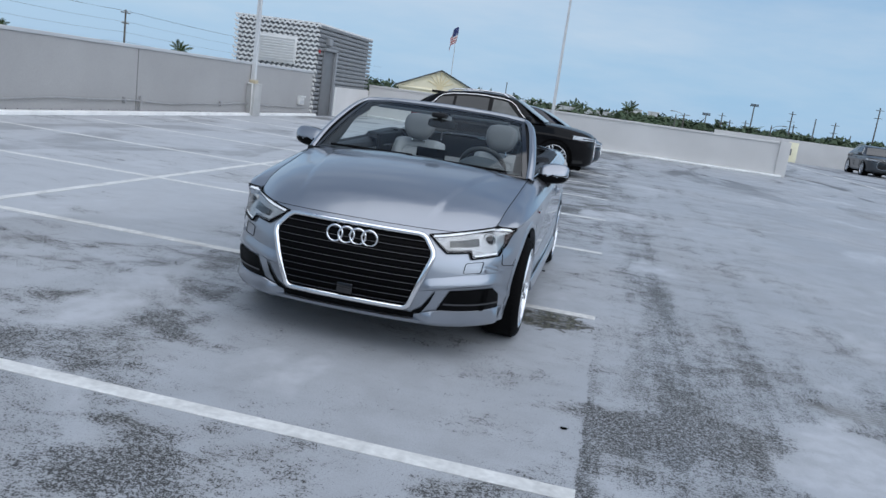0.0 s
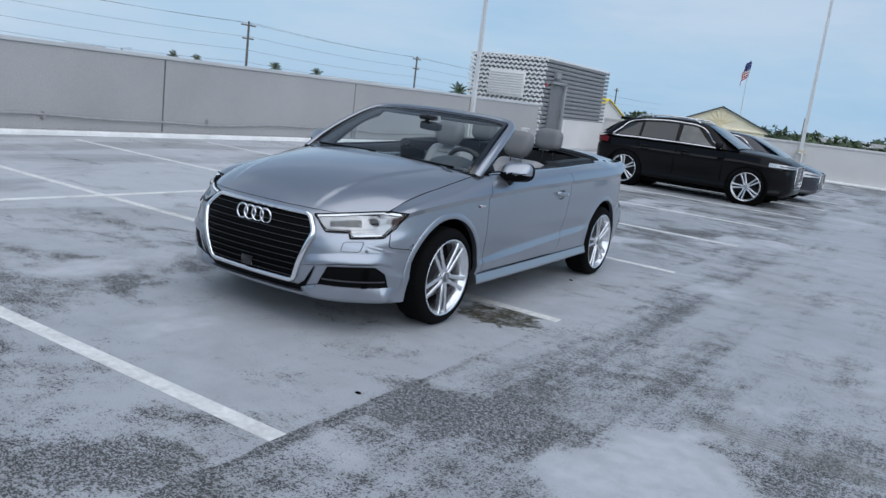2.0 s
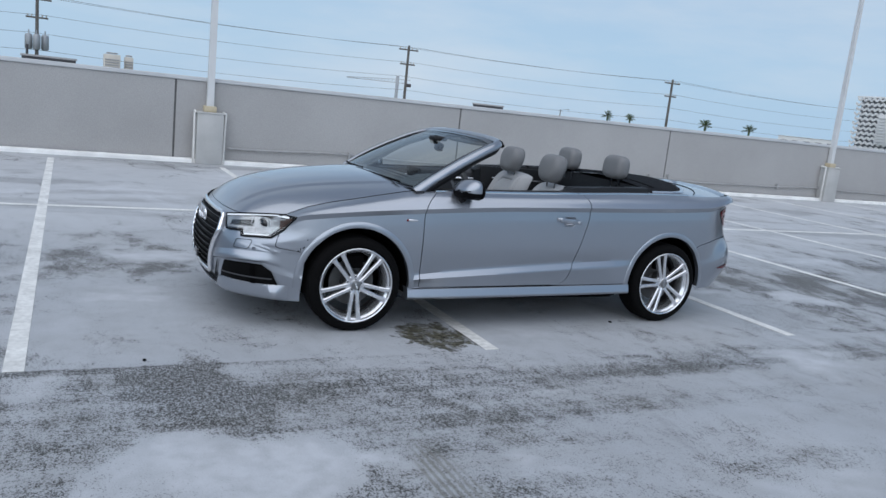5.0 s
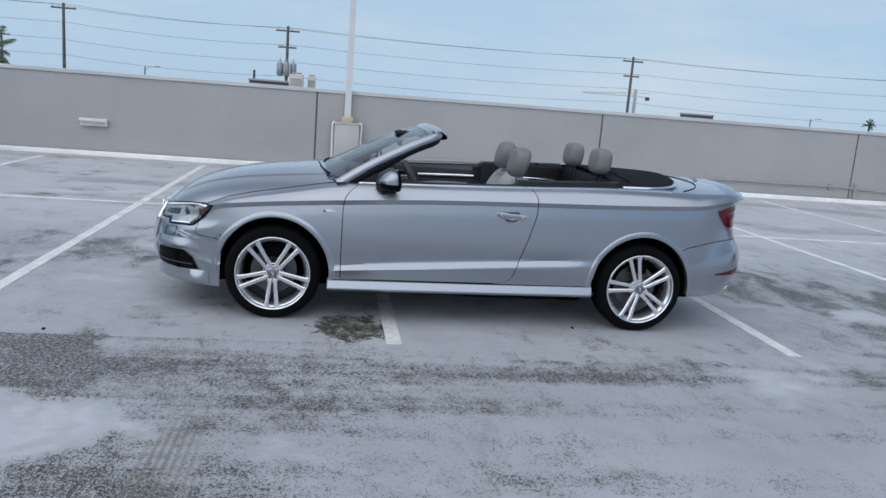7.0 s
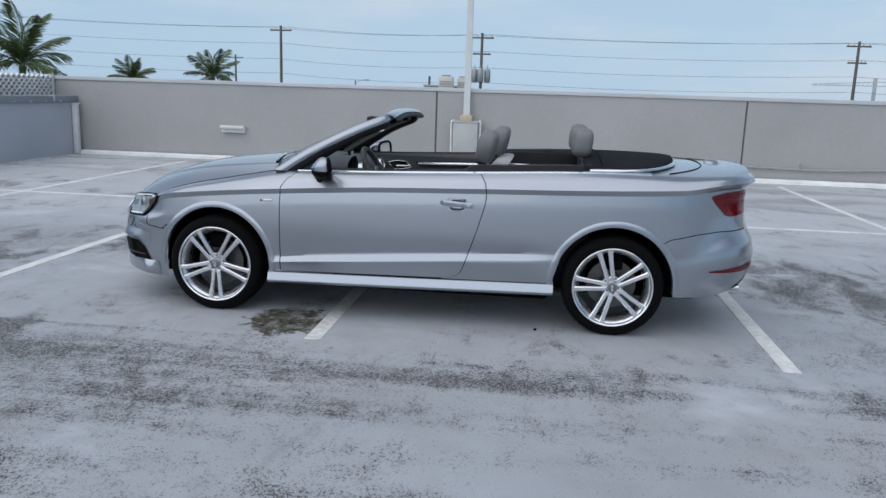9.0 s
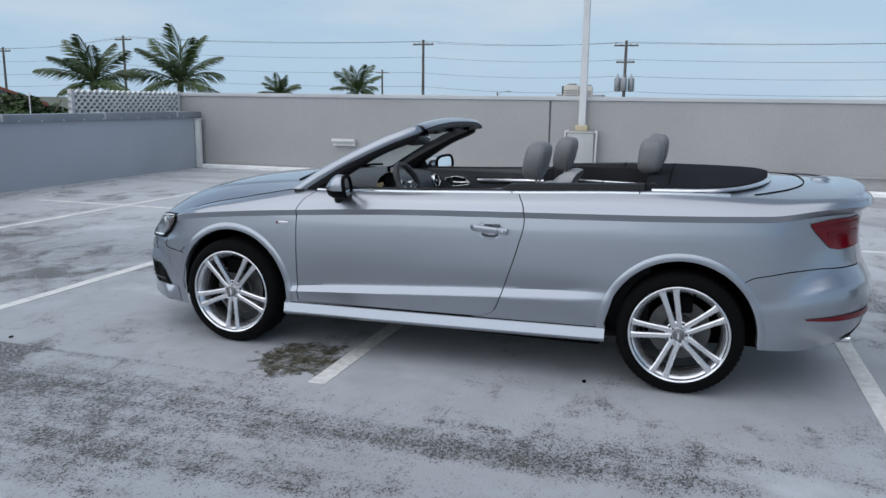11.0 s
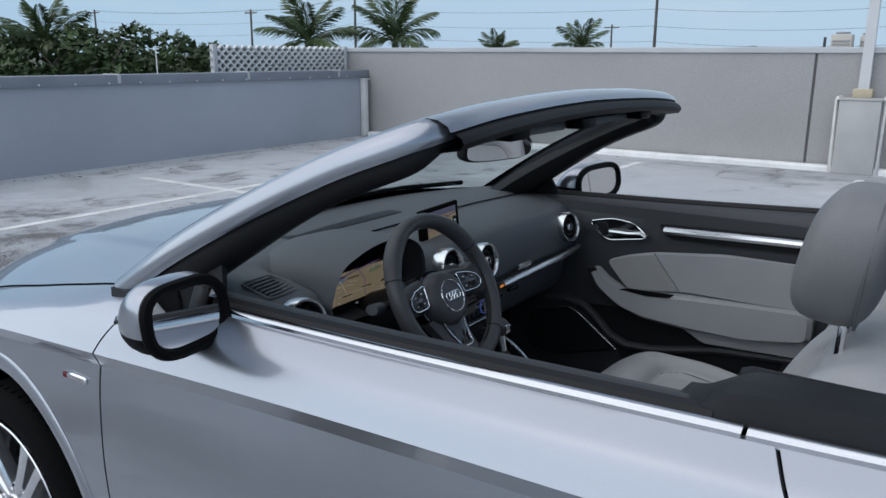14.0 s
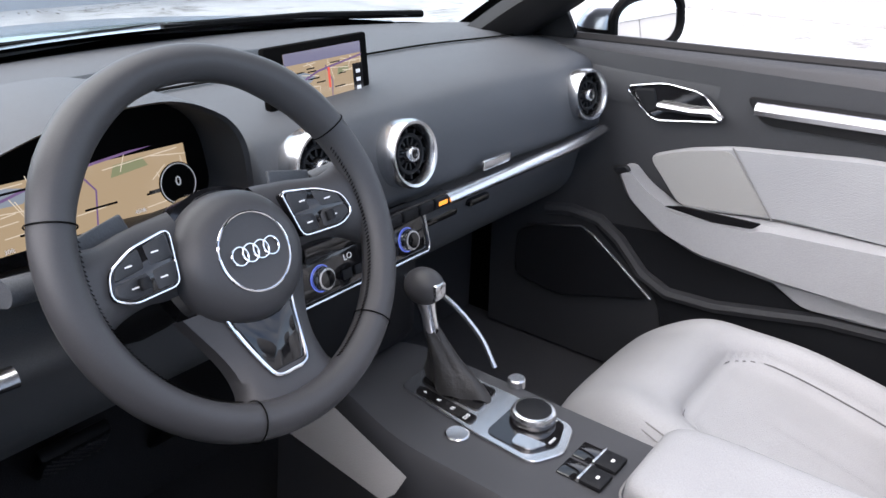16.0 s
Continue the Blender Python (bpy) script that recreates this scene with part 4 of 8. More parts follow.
# ---------------------------------------------------------------- strips laid on the skin
def strip(bm, s0, s1, zt, zb, lift, n=24, nv=6, f=1, depth=0.0):
    """A patch of the skin between two heights, given as functions of the share along it."""
    rows = []
    for i in range(n + 1):
        t = i / n
        s = s0 + (s1 - s0) * t
        rows.append([tuple(Vector((q.x * f, q.y, q.z))) for q in (skin(s, zb(t) + (zt(t) - zb(t)) * j / nv, lift) for j in range(nv + 1))])
    vs = add_grid(bm, rows)
    return bm


def tab(*pairs):
    xs, ys = [p[0] for p in pairs], [p[1] for p in pairs]
    return lambda t: float(np.interp(t, xs, ys))


# grille
GW, GT, GB = .452, .378, .345
ZGT, ZGM, ZGB = .688, .598, .288


def hex_half(z):
    return np.interp(z, [ZGB, ZGM, ZGT], [GB, GW, GT])


grille = part("grille", grid([[tuple(Vector((x, skin(s_of_x(abs(x)), z, .004).y, z))) for x in [hex_half(z) * k / 20 for k in range(-20, 21)]]
                              for z in [ZGB + (ZGT - ZGB) * j / 30 for j in range(31)]]), M_BLACK, car, "black louvred grille with a chrome surround")


def front_at(x, z, lift):
    p = skin(s_of_x(min(abs(x), .80)), z, lift)
    return Vector((x, p.y, z))


for k in range(10):
    z = ZGB + .035 + k * .0375
    w = hex_half(z) - .012
    xs = [w * j / 18 for j in range(-18, 19)]
    rows = [[tuple(front_at(x, z + dz, l)) for dz, l in ((-.009, .006), (-.007, .017), (.002, .018), (.005, .006))] for x in xs]
    part("slat", grid(rows), M_SLAT, grille)
    rows = [[tuple(front_at(x, z + dz, l)) for dz, l in ((-.0078, .0172), (-.0062, .0185), (-.0048, .0178))] for x in xs]
    part("slat_edge", grid(rows), M_SLATEDGE, grille)
outline6 = round_poly([(-GT, ZGT), (GT, ZGT), (GW, ZGM), (GB, ZGB), (-GB, ZGB), (-GW, ZGM)], .035, 6)
dense6 = []
for a, b in zip(outline6, outline6[1:] + outline6[:1]):
    n_ = max(1, int(math.dist(a, b) / .03))
    dense6 += [(a[0] + (b[0] - a[0]) * k / n_, a[1] + (b[1] - a[1]) * k / n_) for k in range(n_)]
part("grille_surround", tube([front_at(x, z, .012) for x, z in dense6], .0165, 10, closed=True, up=(0, 1, 0)), M_CHROME, grille, "chrome surround")
part("radar_block", box((-.045, -.892, .315), (.045, -.862, .375), .006), M_GLOSS, grille)
badge = part("badge", bmesh.new(), M_CHROME, grille, "four chrome rings")
bm = bmesh.new()
for k in range(4):
    cx = (k - 1.5) * .0655
    c = front_at(cx, .628, .030)
    add_tube(bm, [c + Vector((.043 * math.cos(a), .004 * math.sin(a * 1 + k), .043 * math.sin(a))) for a in [2 * math.pi * i / 36 for i in range(36)]], .0062, 8, closed=True, up=(0, 1, 0))
bm.to_mesh(badge.data)
bm.free()
badge.data.polygons.foreach_set("use_smooth", [True] * len(badge.data.polygons))

# headlights
def x_of_s(s):
    return float(np.interp(s, ARC, OUT[:, 0]))


def by_x(x0, x1, table):
    """A height given over x, as a function of the share along the arc from x0 to x1."""
    a, b = s_of_x(x0), s_of_x(x1)
    return lambda t: float(np.interp(x_of_s(a + (b - a) * t), [p[0] for p in table], [p[1] for p in table]))


def strip_x(x0, x1, top_, low_, lift, n, nv, f):
    return strip(bmesh.new(), s_of_x(x0), s_of_x(x1), by_x(x0, x1, top_), by_x(x0, x1, low_), lift, n, nv, f)


LAMP_T = [(.415, .694), (.435, .697), (.705, .735), (.76, .744), (.826, .748)]
LAMP_B = [(.415, .688), (.435, .676), (.520, .608), (.645, .618), (.650, .584), (.775, .598), (.803, .652), (.826, .742)]
M_GUIDE = mat("light_guide", (0.72, 0.74, 0.75), 0.3, emit=(0.9, 0.95, 1.0), emit_power=0.28)
for f in (1, -1):
    lamp = part("headlight", strip_x(.415, .826, LAMP_T, LAMP_B, .004, 90, 8, f), M_GLOSS, car, "clear headlight with a dark bezel")
    inset = lambda tbl, d: [(x, z + d) for x, z in tbl]
    part("reflector", strip_x(.452, .806, inset(LAMP_T, -.022), [(.452, .672), (.525, .622), (.655, .632), (.660, .600), (.770, .613), (.795, .665), (.806, .718)], .0075, 60, 6, f), M_LAMPIN, lamp)
    part("light_guide", strip_x(.440, .812, inset(LAMP_T, -.007), inset(LAMP_T, -.017), .0095, 60, 2, f), M_GUIDE, lamp)
    part("light_guide", strip_x(.665, .768, [(.665, .604), (.768, .616)], [(.665, .597), (.768, .609)], .0095, 24, 2, f), M_GUIDE, lamp)
    part("lamp_chamber", strip_x(.535, .700, [(.535, .668), (.700, .690)], [(.535, .632), (.655, .640), (.700, .640)], .0085, 30, 4, f), M_LAMPDARK, lamp)
    part("lamp_shelf", strip_x(.525, .790, [(.525, .638), (.655, .646), (.790, .660)], [(.525, .628), (.655, .637), (.790, .650)], .0105, 40, 2, f), M_LAMPIN, lamp)
    c = skin(s_of_x(.748), .676, -.007)
    nrm = Vector((f * .62, -.78, .0)).normalized()
    mm = Matrix.Translation((f * c.x, c.y, c.z)) @ nrm.to_track_quat("Z", "Y").to_matrix().to_4x4()
    part("projector", lathe([(.043, .0), (.043, .012), (.037, .014), (.034, .006), (.033, .010), (.022, .017), (.001, .020)], 28, mm), M_LAMPIN, lamp)
    part("projector_lens", lathe([(.031, .011), (.024, .018), (.001, .0215)], 24, mm), M_GLOSS, lamp)
    part("side_marker", strip_x(.794, .817, [(.794, .712), (.803, .724), (.817, .736)], [(.794, .646), (.803, .672), (.817, .718)], .0098, 12, 3, f), M_AMBER, lamp)
    part("lamp_cover", strip_x(.420, .822, inset(LAMP_T, -.004), inset(LAMP_B, .004), .0130, 90, 8, f), M_LENS, lamp).visible_shadow = False
    top_line = [(x, z - .003) for x, z in LAMP_T]
    low_line = [(x, z + .002) for x, z in LAMP_B]
    ring_ = [(x, float(np.interp(x, [p[0] for p in top_line], [p[1] for p in top_line]))) for x in np.linspace(.417, .824, 40)]
    ring_ += [(x, float(np.interp(x, [p[0] for p in low_line], [p[1] for p in low_line]))) for x in np.linspace(.824, .417, 60)]
    part("lamp_rim", tube([Vector((f * q.x, q.y, q.z)) for q in (skin(s_of_x(x), z, .0095) for x, z in ring_)], .0046, 6, closed=True), M_BLACK, lamp, "black seal round the lens")
    # washer cover, sensor, lower intakes
    wash = round_poly([(.612, .506), (.624, .562), (.712, .571), (.697, .511)], .012, 4)
    part("washer_line", tube([Vector((f * q.x, q.y, q.z)) for q in (skin(s_of_x(x), z, .0006) for x, z in wash)], .0016, 5, closed=True), M_UNDER, car)
    q = skin(s_of_x(.722), .520, .0)
    part("parking_sensor", lathe([(.011, 0), (.011, .004), (.001, .0055)], 14, Matrix.Translation((f * q.x, q.y, q.z)) @ nrm.to_track_quat("Z", "Y").to_matrix().to_4x4()), M_SILVER, car)
    fog = part("air_intake", strip_x(.488, .802, [(.488, .262), (.556, .412), (.70, .424), (.755, .424), (.783, .385), (.802, .27)], [(.488, .256), (.54, .290), (.802, .292)], .004, 60, 6, f), M_BLACK, car, "black lower air intake")
    for z in (.335,):
        part("intake_bar", strip_x(.53, .785, [(.53, z + .005), (.785, z + .005)], [(.53, z - .005), (.785, z - .005)], .012, 24, 2, f), M_SLATEDGE, fog)
    part("intake_post", strip_x(.715, .735, [(.7, .42), (.74, .42)], [(.7, .258), (.74, .258)], .010, 4, 6, f), M_SLAT, fog)
    rows = []
    for i in range(41):
        x = .385 + (.800 - .385) * i / 40
        s = s_of_x(x)
        z0 = float(np.interp(x, [.385, .61, .765, .80], [.396, .436, .444, .425]))
        k = min(1, i / 6) * min(1, (40 - i) / 6)
        rows.append([(p.x * f, p.y, p.z) for p in (skin(s, z0 + dz, l_ * k) for dz, l_ in ((.060, .0), (.034, .007), (.012, .015), (.002, .014), (-.008, .0)))])
    part("intake_brow", grid(rows), M_SILVER, car, sharp=40)
    part("air_slot", strip_x(.372, .482, [(.372, .266), (.42, .300), (.482, .404)], [(.372, .250), (.42, .262), (.462, .335), (.482, .392)], .0045, 24, 4, f), M_BLACK, car)
    rows = []
    for i in range(37):
        s = s_of_x(.385) + (s_of_x(.815) - s_of_x(.385)) * i / 36
        k = min(1, .12 + i / 5) * (1 - .85 * ss(31, 36, i))
        zt2 = .262 + .034 * ss(0, 9, i)
        rows.append([(p.x * f, p.y, p.z) for p in (skin(s, z_, l_ * k) for z_, l_ in ((zt2, .0035), (zt2 - .004, .010), (.228, .046), (.212, .046), (.200, .036), (.190, .004)))])
    rows.append([(p.x * f, p.y, p.z) for p in (skin(s_of_x(.818), z_, .001) for z_ in (.296, .29, .23, .212, .2, .19))])
    part("splitter", grid(rows), M_SILVER, car, sharp=40)
bm = bmesh.new()
for f in (1, -1):
    strip(bm, 0, s_of_x(.40), lambda t: .262, lambda t: .226, .003, 20, 3, f)
part("chin_slot", bm, M_BLACK, car)
bm = bmesh.new()
for f in (1, -1):
    rows = []
    for i in range(31):
        s = s_of_x(.43) * i / 30
        rows.append([(q.x * f, q.y, q.z) for q in (skin(s, .228, .004), skin(s, .223, .028), skin(s, .204, .028), skin(s, .190, -.02))])
    add_grid(bm, rows)
part("chin_blade", bm, M_SILVER, car)

# tail lamps, rear lamps
for f in (1, -1):
    s0, s1 = s_of_y(3.185), s_of_x(.56, True)
    tl = part("tail_lamp", strip(bmesh.new(), s0, s1, tab((0, .905), (.3, .925), (1, .935)), tab((0, .895), (.06, .865), (.3, .785), (.45, .775), (1, .79)), .006, 40, 8, f), M_RED, car, "dark red tail lamp")
    part("lamp_band", strip(bmesh.new(), s0 + .03, s1 - .02, tab((0, .895), (1, .918)), tab((0, .885), (1, .895)), .010, 30, 3, f), M_REDDARK, tl)
    part("lamp_band", strip(bmesh.new(), s0 + .10, s1 - .02, tab((0, .862), (1, .87)), tab((0, .842), (1, .848)), .010, 30, 3, f), M_REDDARK, tl)
    part("rear_reflector", strip(bmesh.new(), s_of_y(3.18), s_of_x(.5, True), tab((0, .440), (.4, .462), (1, .478)), tab((0, .434), (.3, .432), (1, .440)), .006, 24, 2, f), M_RED, car)
    part("diffuser", strip(bmesh.new(), s_of_y(3.40), S_END, tab((0, .315), (.3, .37), (1, .40)), tab((0, .305), (.3, .30), (1, .30)), .005, 24, 3, f), M_BLACK, car)
    part("tail_pipe", tube([(f * .55, 3.26, .290), (f * .55, 3.435, .292)], .034, 20, flat=.75), M_SATIN, car)

# seam between bumper and wing
for f in (1, -1):
    zs_ = np.linspace(.521, .600, 80)
    part("bumper_seam", tube([Vector((f * q.x, q.y, q.z)) for q in (skin(s_bf(z), z, .0002) for z in zs_)], .0017, 6), M_UNDER, car)
    sa_, sb_ = s_of_y(-.56), s_of_y(-.322)
    part("corner_bracket", strip(bmesh.new(), sa_, sb_, lambda t: .600 + .012 * t, lambda t: max(.475 - .015 * t, arch(y_of_s(sa_ + (sb_ - sa_) * t)) + .003), -.0026, 24, 8, f), M_SILVER, car)

# badge on the fender
for f in (1, -1):
    a, b = skin(s_of_y(.315), .748, .004), skin(s_of_y(.40), .768, .006)
    part("fender_badge", box((f * a.x - .004, .318, .752), (f * a.x + .003, .40, .768), .003, seg=1), M_CHROME, car)
    part("fender_badge_mark", box((f * a.x - .003, .318, .753), (f * a.x + .0045, .332, .767), .002, seg=1), M_RED, car)


# ---------------------------------------------------------------- wheels
def wheel_meshes():
    ms = {}

    def keep(name, bm, material, sharp=35):
        bmesh.ops.recalc_face_normals(bm, faces=bm.faces)
        me = bpy.data.meshes.new(name)
        bm.to_mesh(me)
        bm.free()
        me.materials.append(material)
        me.polygons.foreach_set("use_smooth", [True] * len(me.polygons))
        me.set_sharp_from_angle(angle=radians(sharp))
        ms[name] = me

    # z outwards, 0 at the outer plane
    R = .318
    prof = [(.246, -.20), (.252, -.215), (.285, -.218), (.306, -.205), (R, -.175), (R, -.13), (R, -.05), (.314, -.028), (.303, -.010), (.285, .002), (.262, .003), (.250, -.006), (.246, -.012)]
    keep("tyre", lathe(prof, 72, cap=False), M_RUBBER)
    bm = bmesh.new()
    for g in (-.07, -.11, -.15):
        add_lathe(bm, [(R + .0002, g), (R - .006, g + .002), (R - .006, g + .006), (R + .0002, g + .008)], 64, cap=False)
    for k in range(64):
        add_box(bm, (R - .004, -.004, -.048), (R + .0004, .004, -.030), 0, Matrix.Rotation(2 * math.pi * k / 64, 4, "Z"))
    keep("tread", bm, M_RUBBER)
    keep("rim", lathe([(.246, -.20), (.225, -.19), (.205, -.12), (.212, -.04), (.228, -.016), (.240, -.006), (.248, -.002), (.2505, .003), (.247, .005), (.240, .002), (.235, -.008), (.231, -.03), (.227, -.06)], 72, cap=False), M_RIM)
    keep("barrel", lathe([(.2265, -.05), (.203, -.12), (.222, -.188)], 48, cap=False), M_BARREL)
    bm = bmesh.new()
    rows = []
    for r, off, w, zt_, zb_ in ((.035, .012, .012, -.016, -.05), (.062, .018, .0140, -.012, -.05), (.12, .0225, .0135, -.010, -.045), (.18, .0285, .0140, -.006, -.04), (.215, .033, .0155, -.004, -.035), (.234, .037, .020, -.003, -.03)):
        rows.append([(r, off - w, zt_ - .006), (r, off - w * .55, zt_), (r, off + w * .55, zt_), (r, off + w, zt_ - .006), (r, off + w * .9, zb_), (r, off - w * .9, zb_)])
    add_grid(bm, rows, closed_u=True)
    keep("spoke", bm, M_RIM, 30)
    bm = grid([[(r[0], -r[1], r[2]) for r in q] for q in rows], closed_u=True)
    keep("spoke_twin", bm, M_RIM, 30)
    keep("hub", lathe([(.068, -.05), (.067, -.026), (.060, -.021), (.040, -.022), (.034, -.012)], 40), M_RIM)
    keep("hub_cap", lathe([(.031, -.012), (.031, -.006), (.027, -.004), (.001, -.0035)], 32), M_CAPGREY)
    bm = bmesh.new()
    for k in range(4):
        add_tube(bm, [Vector(((k - 1.5) * .0092 + .0062 * math.cos(t), .0062 * math.sin(t), -.0028)) for t in [2 * math.pi * i / 16 for i in range(16)]], .0011, 5, closed=True)
    keep("cap_rings", bm, M_CHROME)
    keep("bolt_well", lathe([(.0135, -.03), (.0135, -.0195), (.0125, -.0185), (.001, -.0188)], 16, Matrix.Translation((.05, 0, 0))), M_UNDER)
    keep("bolt", lathe([(.0088, -.03), (.0088, -.0135), (.0075, -.0115), (.005, -.0125), (.001, -.0125)], 6, Matrix.Translation((.05, 0, 0))), M_SATIN)
    keep("brake_disc", lathe([(.155, -.125), (.155, -.115), (.08, -.115), (.07, -.10), (.001, -.10)], 48), M_DISC)
    bm = bmesh.new()
    add_box(bm, (-.19, -.06, -.12), (-.10, .06, -.06), .012)
    keep("caliper", bm, M_UNDER)
    keep("valve", tube([(.20, .0, -.02), (.21, .0, -.008)], .004, 8), M_UNDER)
    return ms


WHEEL = wheel_meshes()


def wheel(parent, x, y, z, side, spin, scale=1.0, outer=None, rim_mat=None):
    """One road wheel: side +1 faces +x."""
    base = new("wheel", WHEEL["rim"])
    base.parent = parent
    base.matrix_basis = pose(x, y, z, 0, 90 * side, 0) @ pose(0, 0, 0, 0, 0, spin) @ Matrix.Scale(scale, 4)
    for k in ("tyre", "tread", "hub", "hub_cap", "cap_rings", "brake_disc", "caliper", "valve", "barrel"):
        o = new(k, WHEEL[k])
        o.parent = base
        if k in ("caliper", "brake_disc"):
            o.matrix_basis = pose(0, 0, 0, 0, 0, -spin)
    for k in range(5):
        for nm, turn in (("spoke", 72 * k + 90), ("spoke_twin", 72 * k + 90), ("bolt", 72 * k + 126), ("bolt_well", 72 * k + 126)):
            o = new("spoke" if nm == "spoke_twin" else nm, WHEEL[nm])
            o.parent = base
            o.matrix_basis = pose(0, 0, 0, 0, 0, turn)
    return base


for y_, sp in ((0.0, 198.0), (2.6, 177.0)):
    wheel(car, .888, y_, .316, 1, sp)
    wheel(car, -.888, y_, .316, -1, sp + 20)

# ---------------------------------------------------------------- the convertible: glass, frame, cabin
M_LEATHER = mat("grey_leather", (0.315, 0.322, 0.33), 0.5, var=0.05, scale=7, fine=0.05, fine_scale=500, bump=0.18, bump_scale=420)
# the seat leather darkened: shade on headrests and backrest shells is in this colour
M_LEATHER_SHADE = mat("grey_leather_shade", (0.165, 0.168, 0.172), 0.55, var=0.05, scale=7, fine=0.05, fine_scale=500, bump=0.18, bump_scale=420)
M_LEATHER3 = mat("headrest_piping", (0.10, 0.10, 0.105), 0.6, fine=0.05, fine_scale=500)
M_MESHCLOTH = mat("perforated_cloth", (0.30, 0.30, 0.29), 0.8, fine=0.35, fine_scale=900, bump=0.3, bump_scale=900)
M_DASH = mat("dash_soft", (0.068, 0.075, 0.084), 0.58, var=0.05, scale=6, fine=0.12, fine_scale=700, bump=0.25, bump_scale=900)
M_CARD = mat("door_plastic", (0.029, 0.031, 0.035), 0.5, var=0.06, scale=6, fine=0.12, fine_scale=700, bump=0.2, bump_scale=900)
M_DASH2 = mat("cabin_plastic", (0.0095, 0.0105, 0.0125), 0.5, spec=0.22, var=0.06, scale=6, fine=0.12, fine_scale=700, bump=0.2, bump_scale=900)
M_WHEEL_L = mat("wheel_leather", (0.050, 0.050, 0.053), 0.44, var=0.05, scale=12, fine=0.06, fine_scale=900, bump=0.05, bump_scale=900, spec=0.4)
M_CONSOLE = mat("console_soft", (0.044, 0.046, 0.051), 0.5, var=0.05, scale=6, fine=0.1, fine_scale=800, bump=0.12, bump_scale=900)
M_CARPET = mat("carpet", (0.030, 0.032, 0.037), 1.0, fine=0.4, fine_scale=500, bump=0.4, bump_scale=500)
M_STITCH = mat("stitching", (0.20, 0.20, 0.20), 0.8, fine=0.1)
M_PRINT = mat("white_print", (0.75, 0.76, 0.78), 0.5, emit=(0.8, 0.85, 0.9), emit_power=0.06)
M_SEATSIDE = mat("pale_pad", (0.42, 0.42, 0.415), 0.55, var=0.04, scale=8, bump=0.15, bump_scale=400)


def screen_mat(name, col, power):
    return mat(name, (0.02, 0.02, 0.02), 0.15, emit=col, emit_power=power, coat=0.3)


def P3(*p):
    return [Vector(q) for q in p]


# windscreen frame: silver bow with a black inner bow
bow_half = spline([(.768, .395, .950), (.752, .56, 1.058), (.722, .74, 1.158), (.684, .92, 1.246), (.642, 1.045, 1.297), (.585, 1.086, 1.316), (.42, 1.088, 1.331), (.2, 1.080, 1.339), (0, 1.076, 1.342)], 61)
bow = [Vector(p) for p in bow_half] + [Vector((-p[0], p[1], p[2])) for p in bow_half[-2::-1]]


def ribbon(path, section, share=None):
    """Sweeps a flat section (across, normal) along a bow."""
    rows = []
    n = len(path)
    for i, p in enumerate(path):
        t = (path[min(i + 1, n - 1)] - path[max(i - 1, 0)]).normalized()
        # in-plane direction pointing to the middle of the glass
        c = Vector((0, .72, 1.13))
        a = (c - p) - t * (c - p).dot(t)
        a.normalize()
        nn = t.cross(a).normalized()
        if nn.z < 0:
            nn = -nn
        k = share(p) if share else 1.0
        rows.append([p + a * u * k + nn * w * k for u, w in section])
    return grid(rows, closed_u=True)


frame_ = part("windscreen_frame", ribbon(bow, [(-.020, -.042), (-.029, -.032), (-.028, -.010), (-.016, .006), (-.002, .014), (.012, .013), (.02, .006), (.016, -.004), (0, -.028)]), M_SILVER, car, "silver windscreen frame with black inner trim", sharp=60)
inner = [p + Vector((0, .020, -.024)) for p in bow]
part("inner_trim", ribbon(inner, [(-.006, -.024), (-.009, .0), (.0, .009), (.030, .012), (.068, .004), (.078, -.014), (.055, -.042), (.015, -.046)], lambda p: .45 + .55 * ss(.57, .66, abs(p.x)) + .55 * ss(.69, .76, abs(p.x))), M_TRIM, frame_, "black padded inner trim", sharp=60)
# header rail behind the glass
hdr = [Vector(p) + Vector((0, .036, -.020)) for p in bow_half[37:]]
hdr = hdr + [Vector((-p.x, p.y, p.z)) for p in hdr[-2::-1]]
rows = []
for p in hdr:
    e = min(1, (.64 - abs(p.x)) / .08 + .35)
    rows.append([p + Vector((0, dy, dz)) for dy, dz in ((-.03, .0), (-.01, .008), (.018, .008), (.032, .000), (.037, -.010), (.03, -.022), (-.01, -.028), (-.03, -.02))])
cap_ = [Vector(p) for p in bow_half[36:]]
cap_ = cap_ + [Vector((-p.x, p.y, p.z)) for p in cap_[-2::-1]]
part("header_cap", grid([[p + Vector((0, dy, dz)) for dy, dz in ((-.012, .008), (.006, .015), (.030, .012), (.050, .002), (.056, -.008), (.048, -.014))] for p in cap_]), M_SILVER, frame_, sharp=60)
part("header_rail", grid(rows, closed_u=True), M_TRIM, frame_, "black header rail")
for x in (-.35, .35, .02):
    part("roof_latch", box((x - .04, 1.09, 1.270), (x + .04, 1.14, 1.296), .008), M_BLACK, frame_)
for f in (1, -1):
    part("sun_visor", box((f * .06, .97, 1.268), (f * .5, 1.10, 1.288), .008), M_DASH, frame_)

